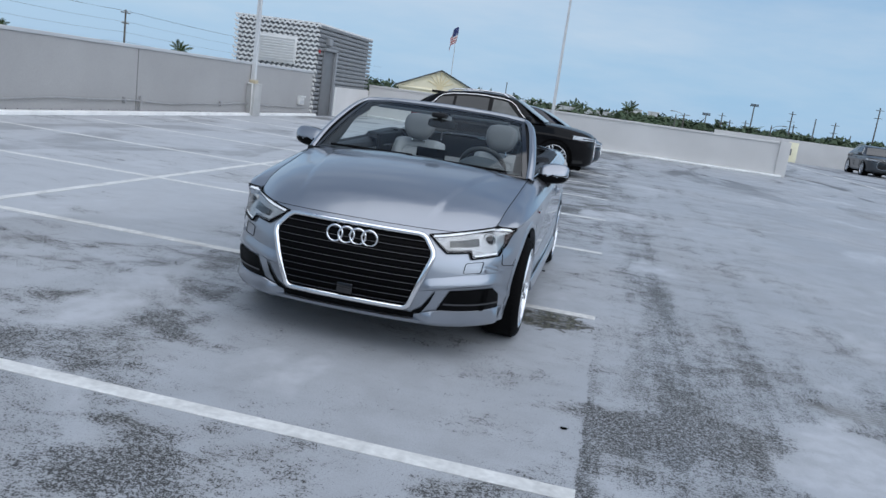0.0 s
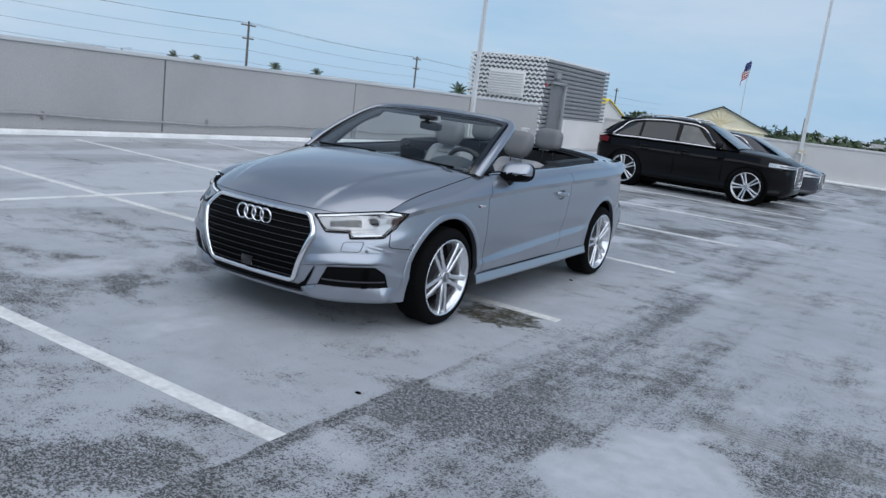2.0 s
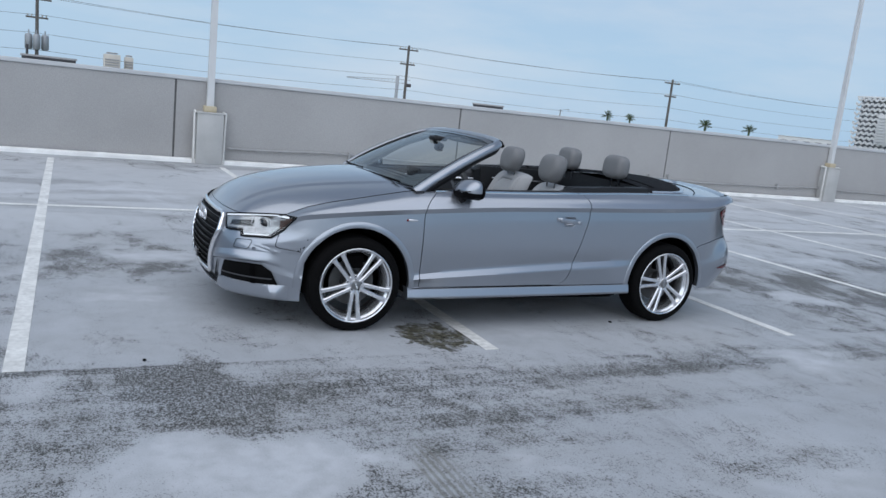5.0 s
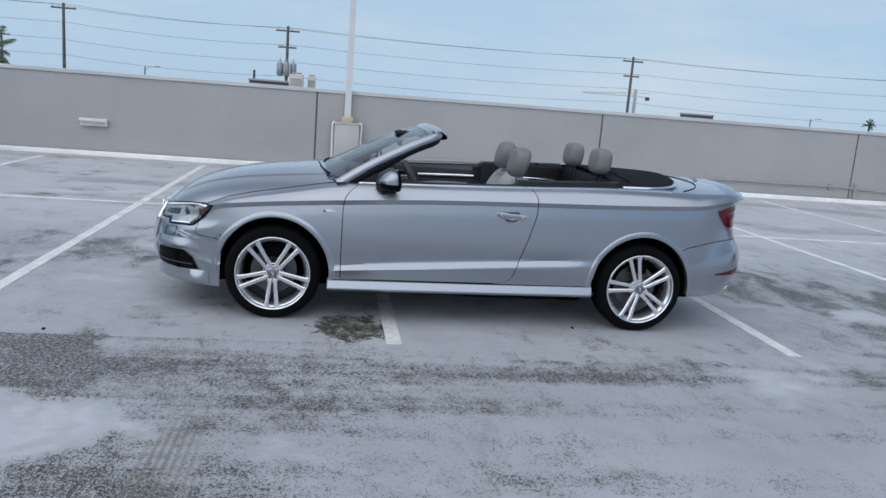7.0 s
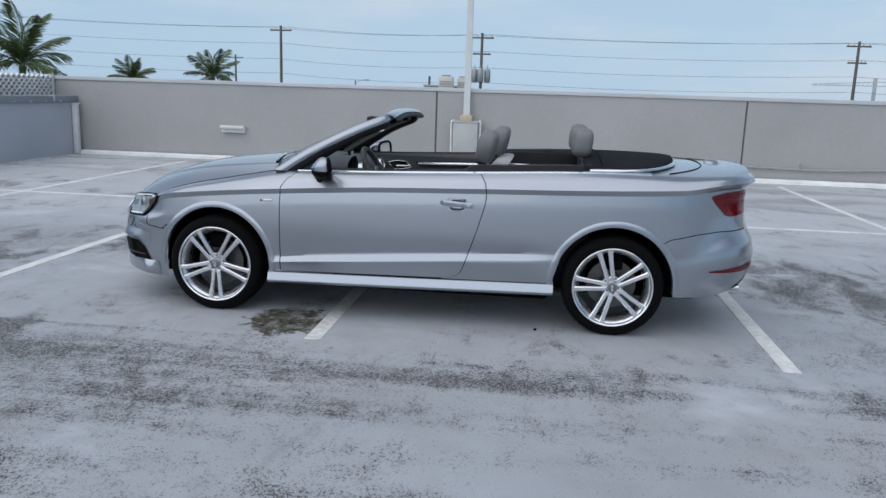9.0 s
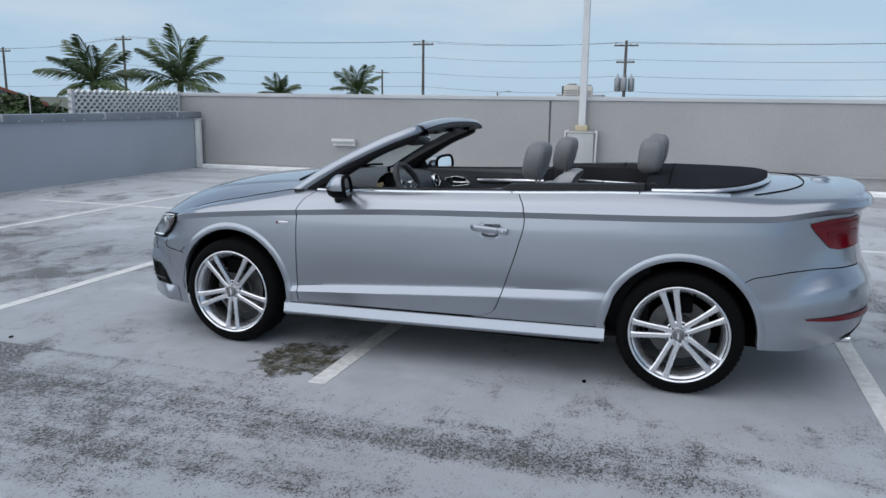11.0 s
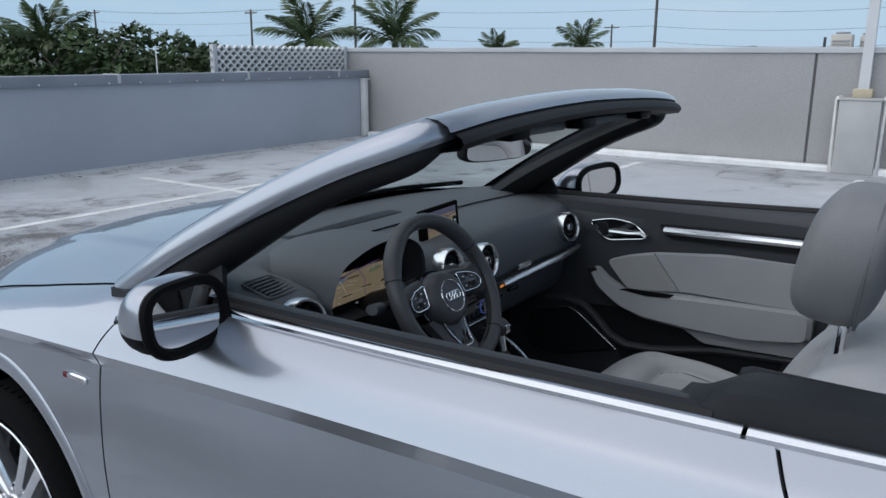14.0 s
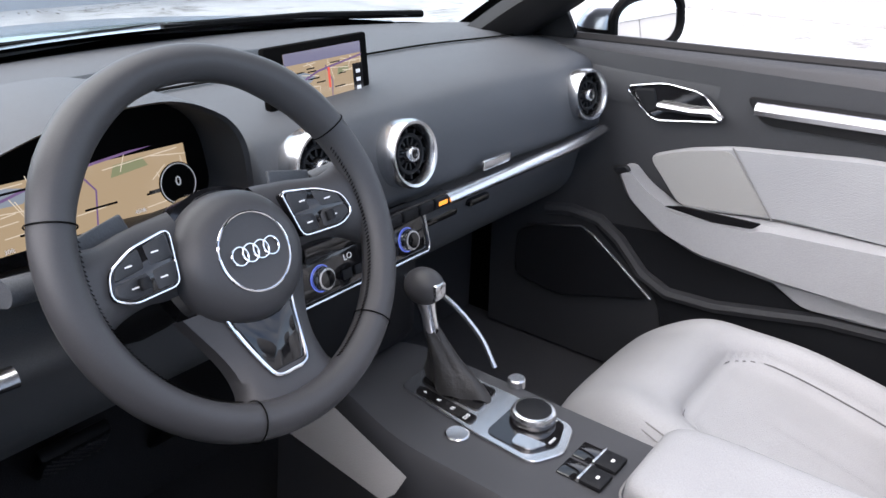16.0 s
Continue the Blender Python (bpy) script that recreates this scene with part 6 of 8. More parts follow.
writing("temperature_figure", "83°F", .0075, cm @ pose(.03, -.0585, .0022), M_PRINT, clus)
writing("scale_figure", "450ft", .0065, cm @ pose(.065, -.045, .0022), M_PRINT, clus)
writing("scale_figure", "30ft", .0065, cm @ pose(-.078, -.047, .0022), M_PRINT, clus)
writing("range_figure", "195 mi", .0065, cm @ pose(-.10, .053, .0022), M_PRINT, clus)
writing("clock_figure", "9:52", .0065, cm @ pose(-.02, -.0585, .0022), M_PRINT, clus)

# navigation screen
sm = facing(.012, .716, .9875, 6, 5)
nav = part("navigation_screen", box((-.104, -.056, -.012), (.104, .053, .0), .004, sm), M_UNDER, dash, "slim raised navigation screen")
pl2 = map_display(nav, sm @ pose(.006, .003, .0012), .158, .078, 8)
pl2("menu_bar", [(.36, -.42), (.5, -.42), (.5, .12), (.36, .12)], M_GLOSS, .0014)
for k in range(3):
    pl2("menu_icon", [(.40, -.36 + k * .15), (.46, -.36 + k * .15), (.46, -.29 + k * .15), (.40, -.29 + k * .15)], M_PRINT, .0018)
pl2("route_mark", [(.02, -.2), (.05, -.2), (.05, .15), (.02, .15)], M_REDLINE, .0016)
writing("clock_figure", "9:52", .007, sm @ pose(-.072, -.0445, .0016), M_PRINT, nav)
part("screen_slot", box((-.11, .68, .935), (.125, .745, .948), .006), M_DASH2, dash)

# glove box latch under the trim strip
part("glovebox_latch", box((-.330, .758, .735), (-.270, .778, .749), .005), M_GLOSS, dash)

# switch row and climate panel
part("console_fascia", box((-.108, .64, .56), (.172, .806, .805), .03), M_DASH2, dash)
part("switch_panel", box((-.125, .822, .797), (.17, .8405, .820), .004), M_GLOSS, dash)
for k in range(4):
    part("switch", box((-.118 + k * .036, .838, .800), (-.086 + k * .036, .8455, .817), .003), M_DASH2, dash)
part("hazard_light", box((-.112, .8452, .8055), (-.092, .8462, .812)), screen_mat("amber_text", (1.0, 0.35, 0.05), 0.5), dash)
km = facing(.03, .812, .757, 14)
clim = part("climate_panel", box((-.135, -.033, -.02), (.135, .029, .0), .006, km), M_GLOSS, dash, "gloss black climate panel with two knobs")
part("climate_rim", tube([km @ Vector((u, v, .001)) for u, v in round_poly([(-.135, -.034), (.135, -.034), (.135, .030), (-.135, .030)], .008)], .002, 6, closed=True), M_SATIN, clim)
for u in (-.088, .088):
    part("climate_knob", lathe([(.0165, .0), (.016, .011), (.0145, .0135), (.0115, .0140), (.001, .013)], 32, km @ pose(u, -.004, 0)), M_SATIN, clim)
    part("knob_glow", tube([km @ Vector((u + .0180 * math.cos(a), -.004 + .0180 * math.sin(a), .0006)) for a in [2 * math.pi * i / 30 for i in range(30)]], .0008, 5, closed=True), screen_mat("blue_glow", (0.15, 0.25, 1.0), 0.25), clim)
    part("knob_face", lathe([(.0118, .0142), (.001, .0155)], 24, km @ pose(u, -.004, 0)), M_GLOSS, clim)
writing("temperature_low", "LO", .013, km @ pose(-.035, .010, .001), M_PRINT, clim)
for k in range(5):
    part("climate_key", box((-.052 + k * .024, -.020, .0), (-.034 + k * .024, -.006, .004), .002, km), M_DASH2, clim)
part("lower_knob", lathe([(.016, .0), (.016, .012), (.013, .015), (.001, .015)], 28, facing(.06, .775, .70, 10)), M_SATIN, dash)

# ---------------------------------------------------------------- steering wheel
WN = Vector((0, .8818, .4716)).normalized()
WX = Vector((-1, 0, 0))
WY = WN.cross(WX).normalized()
WM = Matrix.Translation((.358, .9665, .9317)) @ Matrix((WX, WY, WN)).transposed().to_4x4()
RW = .164
rows = []
for i in range(96):
    a = 2 * math.pi * i / 96
    d = math.degrees(a)
    th = .0172 + .0020 * (ss(20, 38, abs((d - 45 + 180) % 360 - 180) * -1 + 45) + ss(20, 38, abs((d - 135 + 180) % 360 - 180) * -1 + 45))
    rows.append([WM @ Vector((math.cos(a) * (RW + th * math.cos(b)), math.sin(a) * (RW + th * math.cos(b)), th * 1.08 * math.sin(b))) for b in [2 * math.pi * k / 18 for k in range(18)]])
sw = part("steering_wheel", grid(rows, closed_u=True, closed_v=True), M_WHEEL_L, car, "dark grey leather steering wheel")
for d in (28, 160, 250, 312):
    a = math.radians(d)
    part("leather_seam", tube([WM @ Vector((math.cos(a) * (RW + .0186 * math.cos(b)), math.sin(a) * (RW + .0186 * math.cos(b)), .0200 * math.sin(b))) for b in [2 * math.pi * k / 20 for k in range(20)]], .0007, 5, closed=True), M_UNDER, sw)
for a0, a1 in ((-70, 24), (164, 246)):
    bm = bmesh.new()
    for k in range(int((a1 - a0) / 1.5)):
        a = math.radians(a0 + 1.5 * k)
        p, q = (WM @ Vector((math.cos(a + da) * (RW - .0178), math.sin(a + da) * (RW - .0178), w)) for da, w in ((0, .0025), (.014, .0065)))
        add_tube(bm, [p, q], .0006, 4)
    part("stitch", bm, M_UNDER, sw, "dark cross stitching")
HUB = WM @ Matrix.Translation((0, -.015, 0))
part("airbag_cover", lathe([(.056, -.055), (.066, -.034), (.0672, -.020), (.0645, -.006), (.057, .0045), (.047, .0098), (.040, .0114), (.0365, .0116), (.034, .0110), (.001, .0125)], 64, HUB @ Matrix.Diagonal((1.0, .94, 1, 1))), M_WHEEL_L, sw, "padded airbag cover", sharp=60)
part("hub_gap", lathe([(.075, -.045), (.0735, -.026), (.066, -.024)], 48, HUB @ Matrix.Diagonal((1.0, .94, 1, 1)), cap=False), M_GLOSS, sw)
part("hub_ring", tube([HUB @ Vector((.0372 * math.cos(a), .0362 * math.sin(a), .0122)) for a in [2 * math.pi * k / 56 for k in range(56)]], .0014, 8, closed=True, up=tuple(WN)), M_CHROME, sw)
bm = bmesh.new()
for k in range(4):
    cx = (k - 1.5) * .0118
    add_tube(bm, [HUB @ Vector((cx + .0083 * math.cos(a), .0083 * math.sin(a), .0138 - .0003 * k)) for a in [2 * math.pi * i / 28 for i in range(28)]], .0010, 6, closed=True, up=tuple(WN))
part("hub_badge", bm, M_CHROME, sw, "four small chrome rings")


def wheel_plate(pts, z0, z1, material, name, r=.006, label="", inset=.002, parent=None, rise=lambda u, v: 0.0):
    bm = bmesh.new()
    add_prism(bm, round_poly(pts, r), lambda u, v, w: WM @ Vector((u, v, z0 + w + rise(u, v))), z1 - z0, inset)
    return part(name, bm, material, parent or sw, label, sharp=50)


def dished(u, v):
    """The spokes fall from the rim towards the hub."""
    return -.016 * (1 - ss(.075, .15, math.hypot(u, v)))


def spoke_mesh(edge_a, edge_b, thick):
    """A padded spoke between two edges given from the hub to the rim."""
    rows = []
    pa, pb = spline(edge_a, 17), spline(edge_b, 17)
    for p, q in zip(pa, pb):
        row = []
        for k in range(13):
            t = k / 12
            u, v = p[0] + (q[0] - p[0]) * t, p[1] + (q[1] - p[1]) * t
            row.append(WM @ Vector((u, v, -thick * (abs(2 * t - 1) ** 3.2) + .002 + dished(u, v))))
        row += [WM @ Vector((u, v, -.030 + dished(u, v))) for u, v in ((q[0], q[1]), (p[0], p[1]))]
        rows.append(row)
    return grid(rows, closed_u=True)


for sgn_ in (-1, 1):
    m2 = lambda pts: [(sgn_ * u, v) for u, v in pts]
    part("spoke", spoke_mesh(m2([(.045, .044), (.085, .040), (.125, .033), (.158, .040)]), m2([(.050, -.036), (.085, -.027), (.125, -.031), (.156, -.048)]), .013), M_WHEEL_L, sw, sharp=60)
    pod_ = m2([(.062, .029), (.102, .022), (.128, .009), (.134, -.012), (.116, -.021), (.070, -.019)])
    pod = wheel_plate(pod_, -.006, .0045, M_GLOSS, "button_pod", .007, "gloss black buttons with a silver outline", rise=lambda u, v: .6 * dished(u, v))
    part("pod_outline", tube([WM @ Vector((u, v, .0048 + .6 * dished(u, v))) for u, v in round_poly(pod_, .008)], .0011, 6, closed=True, up=tuple(WN)), M_CHROME, pod)
    keys = (((.0665, .0045), (.0925, .003), (.0925, .0225), (.0665, .0260)), ((.0945, .003), (.1275, .000), (.1235, .0105), (.103, .0195), (.0945, .0215)),
            ((.0715, -.0170), (.0925, -.018), (.0925, .001), (.0665, .0025)), ((.0945, -.018), (.115, -.0185), (.1305, -.0115), (.1280, -.002), (.0945, .001)))
    for kk in keys:
        wheel_plate(m2(kk), .002, .0060, M_CARD, "button", .003, parent=pod, rise=lambda u, v: .6 * dished(u, v))
    part("thumb_roller", tube([WM @ Vector((sgn_ * .1035, -.013, .0045)), WM @ Vector((sgn_ * .1035, -.003, .0045))], .0048, 12), M_DASH2, pod)
    part("paddle", box((-.026, -.009, -.005), (.026, .010, .0), .006, WM @ pose(sgn_ * .104, .040, -.036, 0, 0, -12 * sgn_), 3), M_DASH, sw)
    for u, v in ((.082, .014), (.082, -.008), (.110, .009), (.111, -.009)):
        wheel_plate(m2([(u - .0035, v - .0007), (u + .0035, v - .0007), (u + .0035, v + .0007), (u - .0035, v + .0007)]), .0062, .0065, M_PRINT, "button_mark", .0003, inset=0, parent=pod, rise=lambda u, v: .6 * dished(u, v))
part("lower_spoke", spoke_mesh([(-.070, -.050), (-.053, -.088), (-.047, -.116), (-.052, -.140), (-.078, -.150)], [(.070, -.050), (.053, -.088), (.047, -.116), (.052, -.140), (.078, -.150)], .012), M_WHEEL_L, sw, sharp=60)
slope = lambda u, v: dished(u, v)
inlay = wheel_plate([(-.036, -.060), (-.020, -.124), (.020, -.124), (.036, -.060)], -.006, .0032, M_GLOSS, "spoke_inlay", .006, rise=slope)
vee = [(-.0385, -.058), (-.034, -.078), (-.0225, -.118), (-.015, -.1275), (0, -.1285), (.015, -.1275), (.0225, -.118), (.034, -.078), (.0385, -.058)]
part("spoke_trim", tube([WM @ Vector((u, v, .0035 + slope(u, v))) for u, v in spline(vee, 41)], .0021, 8, up=tuple(WN)), M_CHROME, inlay, "silver spoke trim")
writing("button_text", "VIEW", .0058, WM @ pose(-.082, .0165, -.004), M_PRINT, sw)
writing("button_text", "NAV", .0058, WM @ pose(.082, .0165, -.004), M_PRINT, sw)
part("column", tube([WM @ Vector((0, 0, -.02)), WM @ Vector((0, .0, -.13)), WM @ Vector((0, 0.0, -.26))], [.05, .055, .07], 20), M_DASH2, sw)
for s_, zz in ((1, .0), (-1, .012)):
    q0, q1, q2 = WM @ Vector((-s_ * .05, .01 + zz, -.075)), WM @ Vector((-s_ * .12, .018 + zz, -.07)), WM @ Vector((-s_ * .185, .022 + zz, -.055))
    part("stalk", tube([q0, q1, q2], [.011, .0125, .0135], 12, flat=.8), M_DASH2, sw)
    part("stalk_end", tube([q2 - (q2 - q1) * .55, q2 + (q2 - q1) * .02], .0142, 12, flat=.82), M_DASH, sw)

# ---------------------------------------------------------------- console
CX = .012
rows = []
for i in range(31):
    y = .70 + (1.50 - .70) * i / 30
    zt_ = .575 + .03 * (1 - ss(.70, .86, y)) * -1 + .0
    wl_, wr_ = .085 + .05 * ss(.75, 1.0, y), .095
    rows.append([(CX + wl_ + .03, y, .28), (CX + wl_ + .012, y, zt_ - .06), (CX + wl_, y, zt_ - .012), (CX + wl_ - .012, y, zt_), (CX - wr_ + .012, y, zt_), (CX - wr_, y, zt_ - .012), (CX - wr_ - .01, y, zt_ - .08), (CX - wr_ - .015, y, .28)])
console = part("centre_console", grid(rows), M_CONSOLE, car, "dark centre console with a leather armrest")
zt_ = .5755
plate_ = [(.042, .888), (-.044, .885), (-.046, 1.03), (-.036, 1.13), (.02, 1.148), (.066, 1.125), (.062, 1.03), (.05, .95)]
bm = bmesh.new()
add_prism(bm, round_poly(plate_, .014), lambda u, v, w: (u, v, zt_ + w), .004, .0015)
part("shift_plate", bm, M_SATIN, console, "silver gear selector surround")
bm = bmesh.new()
add_prism(bm, round_poly([(.016, .905), (-.036, .902), (-.037, 1.005), (.022, 1.012)], .01), lambda u, v, w: (u, v, zt_ + .003 + w), .003)
part("boot_base", bm, M_GLOSS, console)
bm = bmesh.new()
add_prism(bm, round_poly([(.040, .915), (.024, .913), (.032, 1.02), (.052, 1.022)], .006), lambda u, v, w: (u, v, zt_ + .0035 + w), .002)
part("gear_panel", bm, M_GLOSS, console)
for k, t_ in enumerate(("P", "R", "N", "D/S")):
    writing("gear_letter", t_, .0085, pose(.0335 + k * .003, .93 + k * .026, zt_ + .0062, 0, 0, 180), M_PRINT, console)
rows = []
for t_, r1, r2 in ((0, .028, .052), (.15, .026, .048), (.35, .021, .034), (.6, .0165, .022), (.85, .013, .015), (1, .0115, .0125)):
    c = Vector((-.008, .955, zt_ + .006)).lerp(Vector((.006, .915, .668)), t_)
    rows.append([c + Vector((r1 * math.cos(a) * (1 + .12 * math.cos(4 * a)), r2 * math.sin(a) * (1 + .12 * math.cos(4 * a)), .003 * math.sin(7 * a + 9 * t_))) for a in [2 * math.pi * k / 32 for k in range(32)]])
shifter = part("gear_selector", grid(rows, closed_u=True), mat("boot_leather", (0.03, 0.03, 0.03), 0.45, var=0.1, scale=20, bump=0.12, bump_scale=160), console, "leather-booted gear selector")
part("shift_stem", tube(P3((.006, .915, .662), (.011, .911, .695), (.014, .908, .715)), [.0115, .0125, .016], 16), M_CHROME, shifter)
bm = bmesh.new()
bmesh.ops.create_uvsphere(bm, u_segments=28, v_segments=18, radius=.0275, matrix=pose(.014, .906, .734) @ Matrix.Diagonal((.92, 1.1, .95, 1)))
part("shift_knob", bm, M_WHEEL_L, shifter)
part("knob_inlay", box((.002, .925, .722), (.026, .936, .746), .004, pose(0, 0, 0)), M_SATIN, shifter)
part("start_button", lathe([(.0165, 0), (.0165, .003), (.0145, .0045), (.001, .004)], 32, pose(.077, 1.018, zt_)), M_SATIN, console)
part("volume_knob", lathe([(.013, 0), (.013, .012), (.011, .014), (.001, .014)], 28, pose(-.072, 1.014, zt_)), M_SATIN, console)
bm = bmesh.new()
add_prism(bm, round_poly([(.052, 1.045), (-.038, 1.042), (-.032, 1.118), (.016, 1.135), (.056, 1.112)], .012), lambda u, v, w: (u, v, zt_ + .003 + w), .0025)
part("dial_plate", bm, M_GLOSS, console)
dial = part("control_dial", lathe([(.030, 0), (.0315, .003), (.0315, .010), (.029, .0145), (.026, .0155), (.001, .0152)], 48, pose(-.014, 1.078, zt_ + .005)), M_SATIN, console, "silver control dial")
part("dial_top", lathe([(.0250, .0152), (.0240, .0160), (.001, .0163)], 40, pose(-.014, 1.078, zt_ + .005)), M_DASH2, dial)
bm = bmesh.new()
add_prism(bm, round_poly([(.052, 1.085), (.03, 1.082), (.026, 1.125), (.05, 1.112)], .006), lambda u, v, w: (u, v, zt_ + .006 + w), .003)
part("dial_key", bm, M_SATIN, console)
for u, v, t_ in ((.012, 1.124, "MENU"), (-.024, 1.105, "BACK")):
    writing("key_text", t_, .0055, pose(u, v, zt_ + .0062, 0, 0, 180), M_PRINT, console)
for a in (-.021, .020):
    part("flip_switch", box((a, 1.186, zt_ - .002), (a + .036, 1.216, zt_ + .006), .004), M_DASH2, console)
    part("switch_well", box((a, 1.154, zt_ - .003), (a + .036, 1.184, zt_ + .002), .004), M_GLOSS, console)
    part("switch_edge", box((a, 1.183, zt_), (a + .036, 1.187, zt_ + .007), .001), M_SATIN, console)
    part("switch_mark", box((a + .015, 1.201, zt_ + .0055), (a + .021, 1.205, zt_ + .0063)), M_PRINT, console)
part("console_pad", grid([[(CX + .150 + .02 * t_, .72 + .30 * t_, .66 - .085 * t_), (CX + .160 + .02 * t_, .73 + .28 * t_, .595 - .045 * t_), (CX + .162 + .02 * t_, .74 + .25 * t_, .535 - .005 * t_)] for t_ in np.linspace(0, 1, 11)]), M_SEATSIDE, console, "pale grey side pad")
part("console_loop", tube([Vector(p) for p in spline([(-.065, .80, .69), (-.085, .87, .665), (-.092, .93, .62), (-.088, .965, .578)], 15)], .0045, 8), M_SATIN, console)
part("cup_ring", tube([(-.02 + .042 * math.cos(a), .79 + .042 * math.sin(a), .556) for a in [2 * math.pi * k / 30 for k in range(30)]], .004, 6, closed=True), M_GLOSS, console)


def puff(c, s, e1=.5, e2=.5, m=None, nu=36, nv=22, f=None):
    """A padded, rounded-box cushion with half sizes s."""
    rows = []
    for j in range(nv + 1):
        b = -math.pi / 2 + math.pi * j / nv
        cb, sb = math.cos(b), math.sin(b)
        row = []
        for i in range(nu):
            a = 2 * math.pi * i / nu
            ca, sa_ = math.cos(a), math.sin(a)
            pw = lambda q, e: math.copysign(abs(q) ** e, q)
            p = Vector((s[0] * pw(cb, e1) * pw(ca, e2), s[1] * pw(cb, e1) * pw(sa_, e2), s[2] * pw(sb, e1)))
            if f:
                p = f(p)
            p += Vector(c)
            row.append(m @ p if m is not None else p)
        rows.append(row)
    bm = grid(rows, closed_u=True)
    bmesh.ops.remove_doubles(bm, verts=bm.verts, dist=1e-5)
    return bm


part("armrest", puff((CX - .005, 1.44, .592), (.085, .195, .045), .35, .3), M_LEATHER, console, "pale grey leather armrest")
part("armrest_seam", tube([(CX - .005 + .088 * math.copysign(abs(math.cos(a)) ** .3, math.cos(a)), 1.44 + .198 * math.copysign(abs(math.sin(a)) ** .3, math.sin(a)), .603) for a in [2 * math.pi * k / 60 for k in range(60)]], .0016, 5, closed=True), M_STITCH, console)


# ---------------------------------------------------------------- seats
def pad(w, l, T, bol, insert, m, nose=0.0):
    """A stitched cushion: rolled edges, full side bolsters and a sunken insert (half width, from, to) with rounded corners."""
    iw, v0, v1 = insert

    def edge(u, v):
        """Signed distance to the outline of the insert."""
        rr = .22
        qx, qy = abs(u) - (iw - rr), abs(v - (v0 + v1) / 2) - ((v1 - v0) / 2 - rr)
        return math.hypot(max(qx, 0), max(qy, 0)) + min(max(qx, qy), 0) - rr

    def height(u, v):
        r = (1 - abs(u) ** 2.8) ** .5 * (1 - abs(v) ** (3.2 - (1.2 * nose if v < 0 else 0))) ** .5
        d = edge(u, v)
        sunk = 1 - ss(-.10, .13, d)
        groove = math.exp(-(d / .022) ** 2)
        roll = math.exp(-((abs(u) - .76) / .20) ** 2)
        quilt = math.exp(-((abs(u) - .0) / .03) ** 2) * (1 if d < -.05 and v > v0 + .35 else 0)
        return T * r + (bol * roll * (.75 + .25 * v) - .40 * bol * sunk - .012 * groove - .003 * quilt + .35 * bol * math.exp(-((v + .72) / .20) ** 2)) * r

    def at(u, v, up=0.0):
        return m @ Vector((w * u * (1 - .07 * abs(v) ** 4 - .26 * nose * max(0, -v) ** 2.2), l * v * (1 - .06 * abs(u) ** 4), height(u, v) + up))
    sp = lambda k: math.copysign(abs(math.sin(math.pi / 2 * k)) ** .9, k)
    bm = grid([[at(sp(i / 48), sp(j / 48)) for j in range(-48, 49)] for i in range(-48, 49)])
    return bm, at


def outline(at, insert):
    """The sewn edge of the insert, open towards the back of the cushion."""
    iw, v0, v1 = insert
    lo, hi, rr = max(v0, -.86), min(v1, .86), .22
    pts = []
    if v0 > -.9:
        pts = [(-iw, v) for v in np.linspace(hi, v0 + rr, 24)] + [(-iw + rr - rr * math.cos(t), v0 + rr - rr * math.sin(t)) for t in np.linspace(.1, 1.5, 9)]
        pts += [(u, v0) for u in np.linspace(-iw + rr, iw - rr, 14)]
        pts += [(-u, v) for u, v in pts[-15:0:-1]]
    else:
        pts = [(-iw, v) for v in np.linspace(lo, v1 - rr, 24)] + [(-iw + rr - rr * math.cos(t), v1 - rr + rr * math.sin(t)) for t in np.linspace(.1, 1.5, 9)]
        pts += [(u, v1) for u in np.linspace(-iw + rr, iw - rr, 14)]
        pts += [(-u, v) for u, v in pts[-15:0:-1]]
    return tube([at(u, v, .0012) for u, v in pts], .0013, 5)


def crest(at, s_, a, b):
    """A twin row of stitches along the crest of a bolster."""
    return [tube([at(s_ * (.79 + o_ - .10 * ((v - a) / (b - a) - .5) ** 2), v, .0004) for v in np.linspace(a, b, 40)], .0011, 5) for o_ in (0, .035)]


